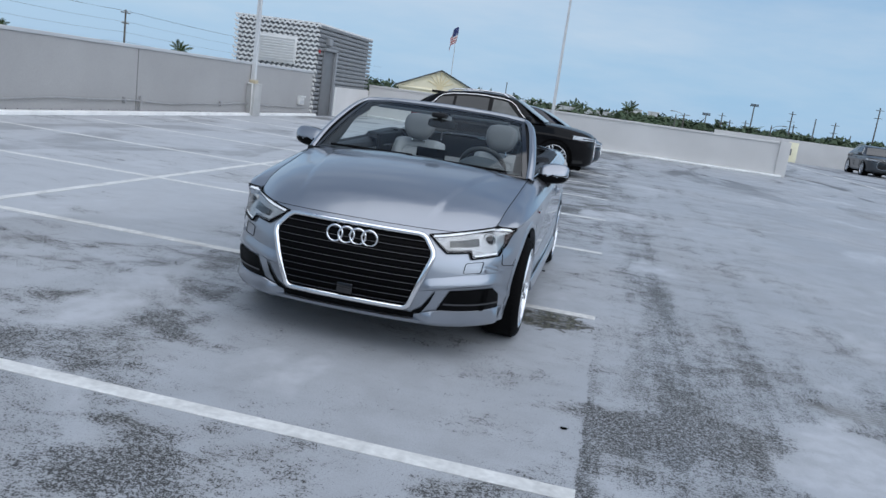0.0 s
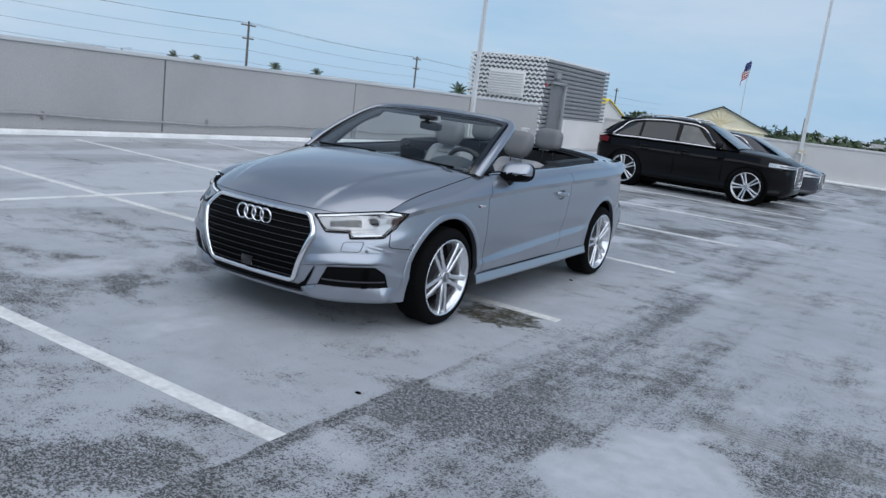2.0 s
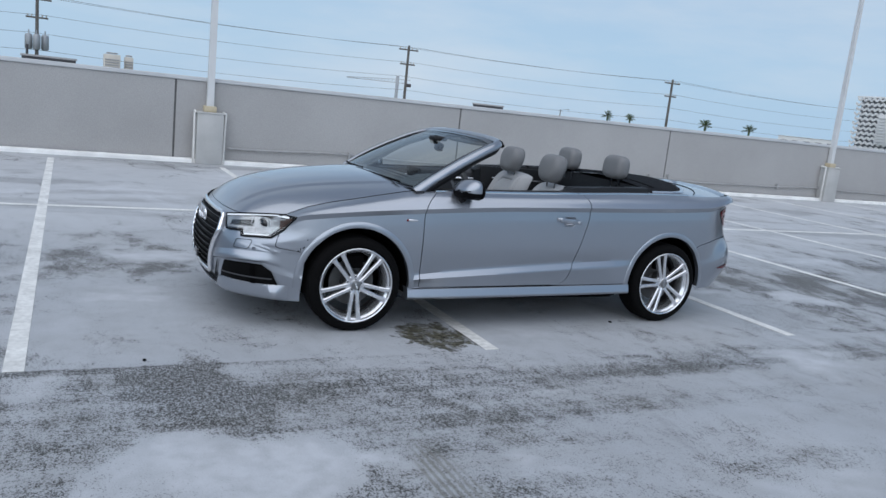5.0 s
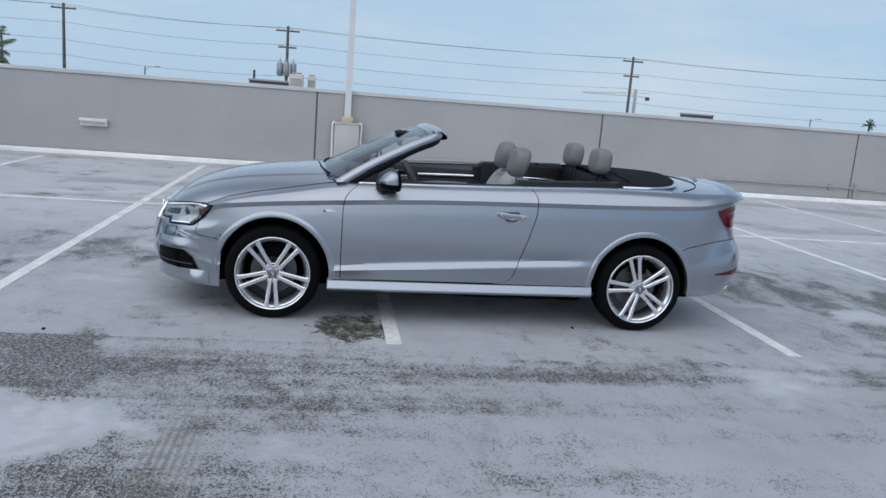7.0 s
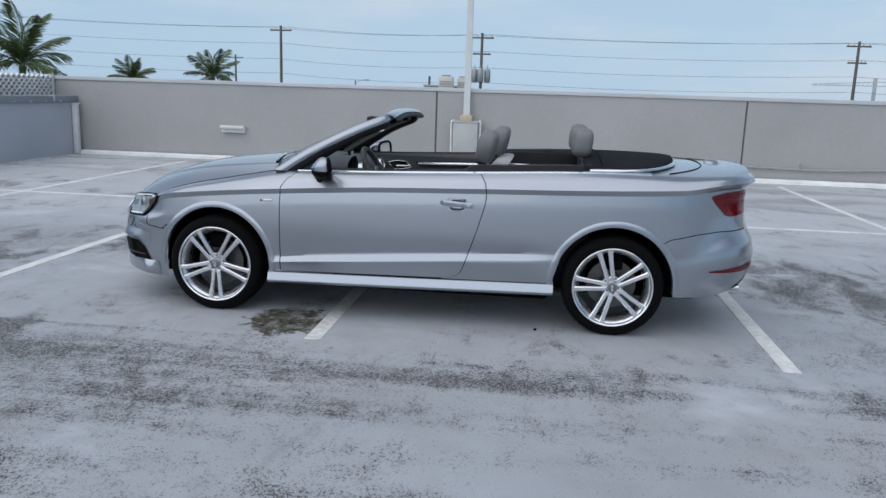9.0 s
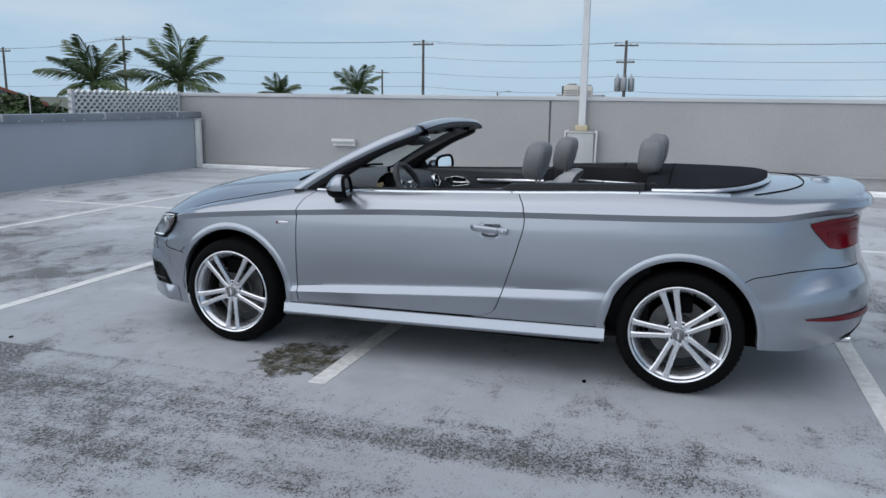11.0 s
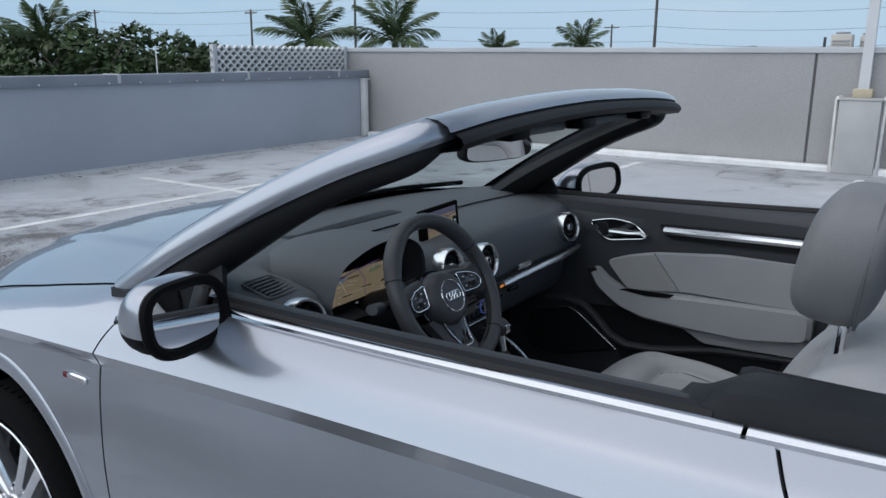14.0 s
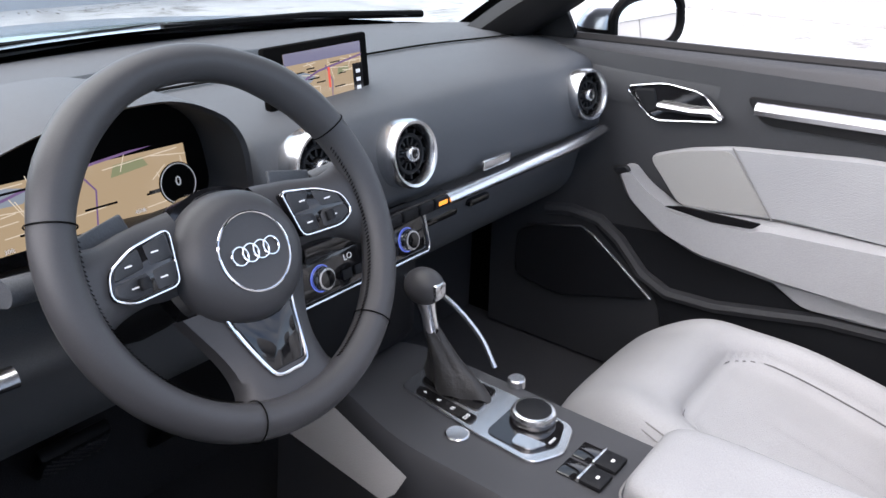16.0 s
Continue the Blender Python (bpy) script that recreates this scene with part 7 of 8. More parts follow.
def front_seat(x, dy, dz=0.0, reach=0.0):
    bm, at = pad(.258 + .15 * reach, .290 + .5 * reach, .150, .078, (.54, -.46, 1.3), pose(x, 1.325 + dy - .5 * reach, .405 + dz + .15 * reach, -13), 1.0)
    seat = part("front_seat", bm, M_LEATHER, car, "pale grey leather front seat", sharp=80)
    for s_ in (-1, 1):
        for q_ in crest(at, s_, -.55, .82):
            part("seam", q_, M_STITCH, seat)
    part("insert_edge", outline(at, (.54, -.46, 1.3)), M_LEATHER3, seat)
    part("seat_base", box((x - .24, 1.12 + dy, .25), (x + .23, 1.56 + dy, .40 + dz), .04), M_DASH2, seat)
    bm_ = pose(x, 1.545 + dy, .52 + dz, -27)
    bm, at2 = pad(.236, .300, .120, .046, (.52, -1.3, .62), pose(x, 1.738 + dy, .772 + dz * .5, 63))
    part("backrest", bm, M_LEATHER, seat, sharp=80)
    part("insert_edge", outline(at2, (.52, -1.3, .62)), M_LEATHER3, seat)
    part("backrest_shell", puff((0, .060, .235), (.240, .050, .270), .45, .45, bm_), M_LEATHER_SHADE, seat)
    for s_ in (-1, 1):
        for q_ in crest(at2, s_, -.8, .75):
            part("seam", q_, M_STITCH, seat)
        part("headrest_post", tube([bm_ @ Vector((s_ * .055, .02, .45)), Vector((x + s_ * .055, 1.775 + dy, 1.06))], .007, 8), M_CHROME, seat)
    hm = Matrix.Translation((x, 1.772 + dy, 1.130)) @ pose(0, 0, 0, -6)
    hr = part("headrest", puff((0, 0, 0), (.132, .074, .112), .62, .55, hm, f=lambda p: Vector((p.x * (1 - .25 * (p.z / .112 < 0) * abs(p.z / .112)), p.y * (1.0 if p.y < 0 else .8) + .012 * (p.z / .112), p.z))), M_LEATHER_SHADE, seat)
    loop = [hm @ Vector((.128 * math.copysign(abs(math.cos(a)) ** .55, math.cos(a)) * (1 - .22 * max(0, -math.sin(a))), .028, .109 * math.copysign(abs(math.sin(a)) ** .6, math.sin(a)))) for a in [2 * math.pi * k / 60 for k in range(60)]]
    part("headrest_seam", tube(loop, .0022, 5, closed=True, up=(0, 1, 0)), M_LEATHER3, hr)
    return seat


front_seat(.36, -.02, -.085)
front_seat(-.36, .03, -.045, .07)
rear = part("rear_seat", puff((0, 2.16, .50), (.56, .26, .09), .4, .3), M_LEATHER, car, "pale grey leather rear bench")
part("rear_backrest", puff((0, 0, .25), (.56, .07, .29), .4, .3, pose(0, 2.34, .50, -20)), M_LEATHER, rear)
for x in (-.34, .34):
    hm = Matrix.Translation((x, 2.385, 1.178)) @ pose(0, 0, 0, -6)
    part("rear_headrest", puff((0, 0, 0), (.125, .068, .098), .62, .55, hm), M_LEATHER_SHADE, rear)
    for s_ in (-1, 1):
        part("headrest_post", tube([Vector((x + s_ * .05, 2.40, 1.0)), Vector((x + s_ * .05, 2.39, 1.10))], .007, 8), M_CHROME, rear)
part("rear_bulkhead", box((-.70, 2.40, .30), (.70, 2.44, 1.06), .01), M_DASH2, car)

# floor, inner sides
bm = bmesh.new()
add_box(bm, (-.80, .40, .235), (.80, 2.42, .25))
add_box(bm, (-.80, .40, .24), (.80, .46, .95))
part("cabin_floor", bm, M_CARPET, car, smooth=False)
for f in (1, -1):
    part("rear_side_trim", box((f * .66, 1.66, .25), (f * .70, 2.42, 1.03), .02), M_DASH2, car)
    part("rear_trim_strip", tube([(f * .655, y, .93 - .02 * (y - 1.75)) for y in np.linspace(1.78, 2.34, 12)], .008, 8), M_SATIN, car)
ped = part("brake_pedal", box((-.055, -.012, -.035), (.055, .012, .035), .008, pose(.35, .52, .462, -35)), M_DASH2, car, "ribbed rubber brake pedal")
for k in range(-4, 5):
    for t_ in (-1, 1):
        c0 = k * .013
        x_a, x_b = max(-.048, c0 - .028), min(.048, c0 + .028)
        if x_b - x_a > .012:
            part("pedal_rib", tube([pose(.35, .52, .462, -35) @ Vector((x, .0125, t_ * (x - c0) * 1.0)) for x in (x_a, x_b)], .0016, 5), M_CONSOLE, ped)
part("pedal_arm", tube(P3((.35, .50, .48), (.35, .46, .58), (.35, .47, .70)), .010, 8), M_DASH2, ped)
part("gas_pedal", box((-.03, -.01, -.07), (.03, .01, .07), .006, pose(.17, .50, .40, -40)), M_DASH2, car)

# rear-view mirror
rm = pose(.03, .89, 1.212, -6, 0, -16)
rv = part("rear_view_mirror", puff((0, 0, 0), (.118, .020, .034), .5, .45, rm), M_TRIM, car, "black framed rear-view mirror")
bm = bmesh.new()
bm.faces.new([bm.verts.new(rm @ Vector((.110 * math.copysign(abs(math.cos(a)) ** .5, math.cos(a)), .0215, .028 * math.copysign(abs(math.sin(a)) ** .5, math.sin(a))))) for a in [2 * math.pi * k / 40 for k in range(40)]])
part("mirror_glass", bm, M_MIRROR, rv, smooth=False)
part("mirror_stem", tube(P3((.03, .87, 1.225), (.015, .86, 1.25), (.0, .88, 1.275)), [.012, .016, .03], 12), M_TRIM, rv)
part("sensor_pod", box((-.05, .83, 1.255), (.06, .95, 1.29), .015), M_TRIM, rv)

# ---------------------------------------------------------------- door cards
for k, f in enumerate((1, -1)):
    card = part("door_card", grid([[(f * (.700 - .012 * math.sin(math.pi * (z - .26) / .68)), y, z) for z in np.linspace(.26, .955, 24)] for y in np.linspace(.55, 1.66, 30)]), M_CARD, doors[k], "dark door card with grey leather insert")
    W = lambda d: (lambda u, v, w: (f * (.690 - d - w), u, v))

    def slab(name, pts, d, t, material, r=.02, inset=.004, label=""):
        bm = bmesh.new()
        add_prism(bm, round_poly(pts, r, 5), W(d), t, inset)
        return part(name, bm, material, card, label, sharp=22)

    def bead(name, pts, d, rad, material, r=.02, closed=True, flat=1.0):
        q = round_poly(pts, r, 5) if closed else pts
        return part(name, tube([Vector((f * (.690 - d), u, v)) for u, v in q], rad, 8, closed=closed, up=(1, 0, 0), flat=flat), material, card)

    hd = [(.848, .897), (.93, .915), (1.005, .908), (1.057, .862), (.915, .840)]
    slab("handle_recess", hd, .004, .003, M_GLOSS, .02)
    bead("handle_outline", hd, .010, .0024, M_CHROME, .02)
    bead("pull_lever", [(.925, .872), (.99, .872), (1.03, .876), (1.05, .866)], .018, .008, M_SATIN, closed=False)
    slab("lock_keys", [(.868, .895), (.91, .902), (.925, .862), (.90, .85)], .008, .004, M_DASH2, .006)
    bead("trim_rail", [(1.107, .897), (1.15, .898), (1.3, .902), (1.45, .906), (1.60, .908)], .016, .0125, M_SATIN, closed=False, flat=1.0)
    slab("rail_groove", [(1.08, .915), (1.62, .928), (1.62, .878), (1.12, .868)], .003, .003, M_TRIM, .02)
    slab("insert", [(.918, .772), (1.0, .803), (1.082, .822), (1.3, .846), (1.56, .845), (1.57, .71), (1.40, .706), (1.176, .702), (1.0, .682)], .008, .014, M_LEATHER, .025, .008, "grey leather insert")
    slab("speaker_cloth", [(.925, .772), (1.0, .800), (1.08, .816), (1.172, .708), (1.0, .688)], .0225, .002, M_MESHCLOTH, .02, .001)
    bead("insert_seam", [(1.082, .822), (1.176, .702)], .024, .0018, M_STITCH, closed=False)
    slab("armrest", [(.872, .742), (.895, .748), (.93, .717), (1.0, .682), (1.176, .700), (1.40, .706), (1.57, .712), (1.57, .628), (1.40, .60), (1.2, .596), (1.06, .606), (.975, .636), (.900, .690)], .008, .055, M_LEATHER, .02, .014, "grey leather door pull and armrest")
    slab("armrest_pad", [(1.15, .612), (1.57, .635), (1.55, .566), (1.35, .553), (1.255, .552), (1.20, .585)], .008, .022, M_LEATHER, .02, .008)
    slab("pull_tip", [(.866, .748), (.897, .757), (.908, .745), (.878, .732)], .058, .008, M_DASH2, .01)
    slab("window_switch", [(.985, .694), (1.02, .703), (1.17, .707), (1.155, .693), (1.08, .686)], .062, .004, M_GLOSS, .006, .001)
    slab("map_pocket", [(.80, .60), (.98, .615), (1.18, .58), (1.26, .545), (1.5, .545), (1.45, .40), (1.0, .38), (.98, .46)], .002, .003, M_DASH2, .03)
    bead("pocket_edge", [(.70, .600), (.76, .612), (.83, .606), (.88, .575), (.94, .515), (1.0, .488), (1.1, .492), (1.3, .533), (1.62, .556)], .008, .014, M_CARD, closed=False)
    spk_ = [(.63, .53), (.70, .566), (.795, .582), (.97, .466), (.75, .40), (.63, .42)]
    slab("speaker_grille", spk_, .012, .004, M_DASH2, .02)
    bead("speaker_trim", [(.66, .556), (.795, .586), (.83, .57), (.972, .468)], .020, .0035, M_SATIN, closed=False)

# ---------------------------------------------------------------- other parked cars
M_CARBLACK = mat("black_paint", (0.004, 0.004, 0.0045), 0.3, 0.0, fine=0.05, fine_scale=600, spec=0.05, coat=0.24, coat_rough=0.02)
M_CARNAVY = mat("dark_blue_paint", (0.010, 0.013, 0.022), 0.24, 0.1, fine=0.05, fine_scale=600, coat=0.55, coat_rough=0.03)
M_CARGREY = mat("dark_grey_paint", (0.045, 0.050, 0.056), 0.28, 0.4, fine=0.05, fine_scale=600, coat=0.55, coat_rough=0.03)
M_TINT = mat("tinted_glass", (0.012, 0.014, 0.015), 0.05, spec=0.6, coat=0.3, var=0.05, scale=2)
M_PALEGLASS = mat("side_glass", (0.09, 0.095, 0.09), 0.06, spec=0.6, coat=0.3, var=0.3, scale=3)


def parked_car(name, label, at, rz, paint, S):
    """A parked car facing its own +x; S gives its lines as tables over x (front axle at 0)."""
    e = empty(name, at, rz)
    top, roof, half = curve_at(S["top"]), curve_at(S["roof"]), curve_at(S["half"])
    bottom = curve_at(S["bottom"])
    belt_, rw, bw = S["belt"], S["roof_half"], S["belt_half"]
    x0, x1 = S["half"][0][0], S["half"][-1][0]
    rows = []
    for i in range(73):
        t = i / 72
        x = x0 + (x1 - x0) * (t - .06 * math.sin(2 * math.pi * t))
        w, zt, zb = half(x), top(x), bottom(x)
        m_ = zt - zb
        prof = [(0, zb), (w * .80, zb), (w * .95, zb + .04), (w * .985, zb + .12 * m_), (w * .965, zb + .24 * m_), (w * .985, zb + .36 * m_), (w, zb + .62 * m_), (w * .998, zb + .74 * m_),
                (w * .955, zb + .785 * m_), (w * .93, zt - .05), (w * .89, zt - .012), (w * .80, zt + .002), (w * .45, zt + .018), (0, zt + .026)]
        rows.append([(x, y, z) for y, z in prof] + [(x, -y, z) for y, z in prof[-2:0:-1]])
    bm = bmesh.new()
    vs = add_grid(bm, rows, closed_u=True)
    bm.faces.new(vs[0])
    bm.faces.new(vs[-1][::-1])
    part("body", bm, paint, e, sharp=32)

    def side(x, t, f, lift=0.0):
        """The flank of the cabin: t runs from the belt to the roof edge."""
        zr = max(roof(x) - .05, belt_ + .002)
        return Vector((x, f * (bw + (rw - bw) * (t ** 1.25) + lift), belt_ + (zr - belt_) * t))

    g0, g1 = S["roof"][0][0], S["roof"][-1][0]
    rows = []
    for i in range(49):
        x = g0 + (g1 - g0) * i / 48
        a = [side(x, t, 1) for t in (0, .2, .4, .6, .8, 1)]
        r = roof(x)
        k = min(1.0, (r - belt_) / .2)
        row = [Vector((x, p.y if k > .6 else p.y, p.z)) for p in a] + [Vector((x, rw * .93, max(r - .018, belt_))), Vector((x, rw * .6, max(r, belt_))), Vector((x, 0, max(r + .012, belt_)))]
        rows.append(row + [Vector((p.x, -p.y, p.z)) for p in row[-2::-1]])
    part("cabin", grid(rows), paint, e, sharp=40)
    for f in (1, -1):
        for a, b, lo, hi, m2 in S["windows"]:
            rows = []
            for i in range(15):
                u = i / 14
                rows.append([side(a[0] + (b[0] - a[0]) * u + (a[1] - a[0] + (b[1] - b[0] - a[1] + a[0]) * u) * t, lo + (hi - lo) * t, f, .006) for t in [k / 8 for k in range(9)]])
            part("side_window", grid(rows), m2, e, sharp=60)
        line = S["chrome"]
        if line:
            pts = [side(x, t, f, .008) for x, t in [tuple(p) for p in spline(line, 60)]]
            part("window_line", tube(pts, .011, 6), M_CHROME, e, "chrome window line")
        for ax in S["axles"]:
            part("arch", lathe([(S["wheel"] * 1.14, -.30), (S["wheel"] * 1.14, .006), (S["wheel"] * 1.04, .012), (S["wheel"] * 1.03, -.02), (.001, -.06)], 40, pose(ax, f * half(ax), S["wheel"], -90 * f)), M_UNDER, e)
        part("mirror", puff((S["mirror"], f * (bw + .10), belt_ + .07), (.07, .11, .07), .6, .6), paint, e)
        part("mirror_foot", tube([(S["mirror"], f * (bw - .02), belt_ + .01), (S["mirror"], f * (bw + .08), belt_ + .05)], .025, 8), M_BLACK, e)
        for hx in S["handles"]:
            part("door_handle", tube([(hx - .09, f * (half(hx) * .975), S["handle_z"]), (hx, f * (half(hx) * .975 + .035), S["handle_z"] + .004), (hx + .09, f * (half(hx) * .975), S["handle_z"] + .004)], .017, 8), paint, e)
        for dx in S["cuts"]:
            part("door_cut", tube([(dx, f * (half(dx) * 1.0 + .001), bottom(dx) + .2), (dx + .01, f * (half(dx) * 1.003), bottom(dx) + .62 * (top(dx) - bottom(dx))), (dx + .02, f * half(dx) * .95, top(dx) - .08)], .006, 6), M_UNDER, e)
        z1, z2 = S["lamp_z"]

        def nose(y, z, lift):
            """Point on the rounded front corner."""
            for x in np.linspace(x1, x1 - .75, 60):
                if half(x) >= abs(y):
                    return Vector((x + lift, y, z))
            return Vector((x1 - .75, y, z))
        rows = [[nose(f * y, z1 + (z2 - z1) * t * (.55 + .45 * (y - .42) / .36), .012) + Vector((0, f * .012, 0)) for t in (0, .5, 1)] for y in np.linspace(.44, S["half"][-4][1] * 1.0, 18)]
        lamp = part("headlight", grid(rows), M_SATIN, e, "clear headlight with a bright reflector")
        part("lamp_insert", grid([[r[0].lerp(r[2], t) + Vector((.003, f * .004, 0)) for t in (.38, .62)] for r in rows[3:-2]]), M_GLOSS, lamp)
        rows = [[p + Vector((.004, f * .004, dz)) for dz in (-.012, .004)] for p in [r[0] for r in rows]]
        part("lamp_edge", grid(rows), M_GLOSS, lamp)
        rows = [[(x, f * (half(x) + .006), z) for z in (S["tail_z"][0], S["tail_z"][1])] for x in np.linspace(x0 + .05, x0 + .34, 8)]
        part("tail_lamp", grid(rows), M_RED, e, "dark red tail lamp")
        if "rails" in S:
            r0, r1 = S["rails"]
            part("roof_rail", tube([(x, f * (rw * .97), roof(x) + (.03 if i not in (0, 11) else -.01)) for i, x in enumerate(np.linspace(r0, r1, 12))], .016, 8), M_SATIN, e, "satin roof rail")
        for ax in S["axles"]:
            wheel(e, ax, f * (half(ax) + .004), S["wheel"], f, 31 * ax + 20, S["wheel"] / .318, along=True)
    # windscreen and rear window, grille, plates
    for (a, b, hw_a, hw_b, nm) in ((S["screen"][0], S["screen"][1], bw * .86, rw * .90, "windscreen"), (S["rear"][0], S["rear"][1], bw * .80, rw * .84, "rear_window")):
        rows = []
        for i in range(9):
            u = i / 8
            x = a + (b - a) * u
            rows.append([(x + (.01 if nm == "windscreen" else -.01), (hw_a + (hw_b - hw_a) * u) * k / 6, roof(x) + .014 - .02 * abs(k / 6) ** 3) for k in range(-6, 7)])
        part(nm, grid(rows), M_TINT, e)
    gz0, gz1 = S["grille_z"]
    g = part("grille", box((x1 - .03, -.40, gz0), (x1 + .015, .40, gz1), .03), M_GLOSS, e)
    part("grille_surround", tube([(x1 + .016, y, z) for y, z in round_poly([(-.40, gz1), (.40, gz1), (.44, gz0 + .12), (.33, gz0), (-.33, gz0), (-.44, gz0 + .12)], .04)], .008, 6, closed=True, up=(1, 0, 0)), M_SATIN, g)
    for k in range(7):
        z = gz0 + .03 + k * (gz1 - gz0 - .06) / 6
        part("slat", box((x1 + .012, -.37, z - .006), (x1 + .022, .37, z + .004), .003, seg=1), M_SLAT, g)
    part("underside", box((x0 + .25, -half(0) * .8, .16), (x1 - .2, half(0) * .8, .4), .04), M_UNDER, e)
    tagged(e, label, "car")
    return e


SUV = dict(half=[(-3.42, .60), (-3.36, .72), (-3.24, .82), (-3.0, .885), (-2.0, .915), (-.9, .915), (0, .905), (.35, .88), (.62, .80), (.76, .66), (.82, .54)],
           top=[(-3.42, .92), (-3.36, 1.0), (-3.2, 1.05), (-.6, 1.065), (-.25, 1.07), (.1, 1.05), (.4, 1.015), (.64, .965), (.76, .905), (.82, .80)],
           bottom=[(-3.42, .42), (-3.2, .30), (-2.7, .24), (.3, .22), (.65, .24), (.82, .32)],
           roof=[(-3.36, 1.06), (-3.18, 1.22), (-2.98, 1.37), (-2.75, 1.47), (-2.3, 1.55), (-1.8, 1.585), (-1.4, 1.575), (-1.08, 1.52), (-.66, 1.30), (-.26, 1.075)],
           belt=1.06, roof_half=.62, belt_half=.85, axles=(0.0, -2.64), wheel=.37, mirror=-.66, handles=(-1.35, -2.25), handle_z=.92, cuts=(-.55, -1.56, -2.42),
           windows=(((-.80, -1.20), (-1.52, -1.52), .08, .84, M_PALEGLASS), ((-1.60, -1.62), (-2.36, -2.36), .08, .84, M_TINT), ((-2.42, -2.42), (-2.92, -2.74), .08, .80, M_TINT)),
           chrome=[(-.62, .03), (-1.5, .04), (-2.4, .04), (-2.98, .06), (-2.86, .55), (-2.66, .93), (-2.0, .95), (-1.5, .94), (-1.08, .90), (-.85, .5), (-.62, .03)],
           lamp_z=(.83, .905), tail_z=(.90, 1.02), grille_z=(.42, .88), rails=(-2.6, -1.2), screen=(-.31, -1.02), rear=(-3.30, -2.96))
_wheel_plain = wheel


def wheel(parent, x, y, z, side, spin, scale=1.0, along=False):
    base = _wheel_plain(parent, x, y, z, side, spin, scale)
    if along:
        base.matrix_basis = pose(x, y, z, -90 * side) @ pose(0, 0, 0, 0, 0, spin) @ Matrix.Scale(scale, 4)
    return base


suv = parked_car("crossover_car", "black crossover car with chrome window line parked across stalls", (-0.83, 19.22, 0), 0, M_CARBLACK, SUV)
part("rear_spoiler", box((-3.00, -.54, 1.425), (-2.68, .54, 1.485), .02, pose(0, 0, 0)), M_CARBLACK, suv)
SEDAN = dict(half=[(-3.55, .58), (-3.48, .70), (-3.3, .80), (-2.8, .87), (-1.8, .89), (-.6, .89), (.1, .875), (.40, .84), (.62, .75), (.76, .60), (.82, .48)],
             top=[(-3.55, .84), (-3.45, .94), (-3.2, .98), (-1.8, .96), (-.5, .95), (0, .91), (.4, .84), (.68, .75), (.82, .66)],
             bottom=[(-3.55, .40), (-3.2, .26), (-2.7, .2), (.3, .19), (.65, .2), (.82, .28)],
             roof=[(-3.2, .97), (-2.6, 1.22), (-2.1, 1.36), (-1.5, 1.43), (-1.0, 1.40), (-.4, 1.18), (.05, .94)],
             belt=.94, roof_half=.55, belt_half=.81, axles=(0.0, -2.72), wheel=.325, mirror=-.5, handles=(-1.3, -2.2), handle_z=.83, cuts=(-.45, -1.5, -2.4),
             windows=(((-.62, -1.05), (-1.48, -1.48), .08, .84, M_TINT), ((-1.56, -1.58), (-2.5, -2.2), .08, .84, M_TINT)),
             chrome=[(-.5, .03), (-1.5, .04), (-2.6, .05), (-2.2, .9), (-1.5, .94), (-1.0, .9), (-.5, .03)],
             lamp_z=(.62, .74), tail_z=(.78, .92), grille_z=(.34, .70), screen=(.02, -.85), rear=(-3.1, -2.15))
parked_car("sedan_car", "dark blue sedan parked beyond the crossover", (-0.72, 22.0, 0), 0, M_CARNAVY, SEDAN)
hatch = parked_car("hatchback_car", "dark grey car parked near the far wall", (16.4, 53.2, 0), -90, M_CARGREY, SUV)
hatch.scale = (1.15, 1.15, 1.15)

# ---------------------------------------------------------------- beyond the deck
M_EARTH = mat("town_ground", (0.10, 0.115, 0.085), 0.95, var=0.35, scale=0.02, fine=0.3, fine_scale=0.4)
M_LEAF = mat("tree_leaves", (0.045, 0.075, 0.025), 0.6, var=0.45, scale=0.9, fine=0.3, fine_scale=6, spec=0.3)
# leaf green paled and greyed, so distance haze is painted into the horizon trees
M_LEAF_HAZE = mat("hazed_leaves", (0.075, 0.105, 0.06), 0.8, var=0.4, scale=0.06, fine=0.3, fine_scale=1.0, spec=0.2)
M_FROND = mat("palm_frond", (0.050, 0.080, 0.024), 0.5, var=0.35, scale=2.0, fine=0.2, fine_scale=12, per_object=0.25)
M_BARK = mat("bark", (0.20, 0.175, 0.145), 0.9, var=0.2, scale=3, fine=0.3, fine_scale=30, bump=0.4, bump_scale=25)
M_UTIL = mat("weathered_pole", (0.13, 0.12, 0.11), 0.9, var=0.25, scale=1.5, fine=0.25, fine_scale=30)
M_STEELG = mat("galvanised", (0.33, 0.35, 0.37), 0.5, 0.3, var=0.1, scale=3)
M_WIRE = mat("wire", (0.12, 0.12, 0.125), 0.6, var=0.1)
M_CREAM = mat("cream_stucco", (0.86, 0.79, 0.60), 0.85, var=0.06, scale=0.4, fine=0.04, fine_scale=20)
M_CREAM2 = mat("ochre_trim", (0.80, 0.69, 0.44), 0.8, var=0.06, scale=1)
M_ROOFDARK = mat("dark_roof", (0.06, 0.06, 0.065), 0.8, var=0.15, scale=1)
M_ROOFRED = mat("red_roof", (0.30, 0.11, 0.08), 0.85, var=0.15, scale=1)
M_ROOFYEL = mat("yellow_roof", (0.80, 0.60, 0.06), 0.6, var=0.05, scale=1)
M_HOUSE = mat("white_house", (0.70, 0.70, 0.69), 0.85, var=0.06, scale=0.3)
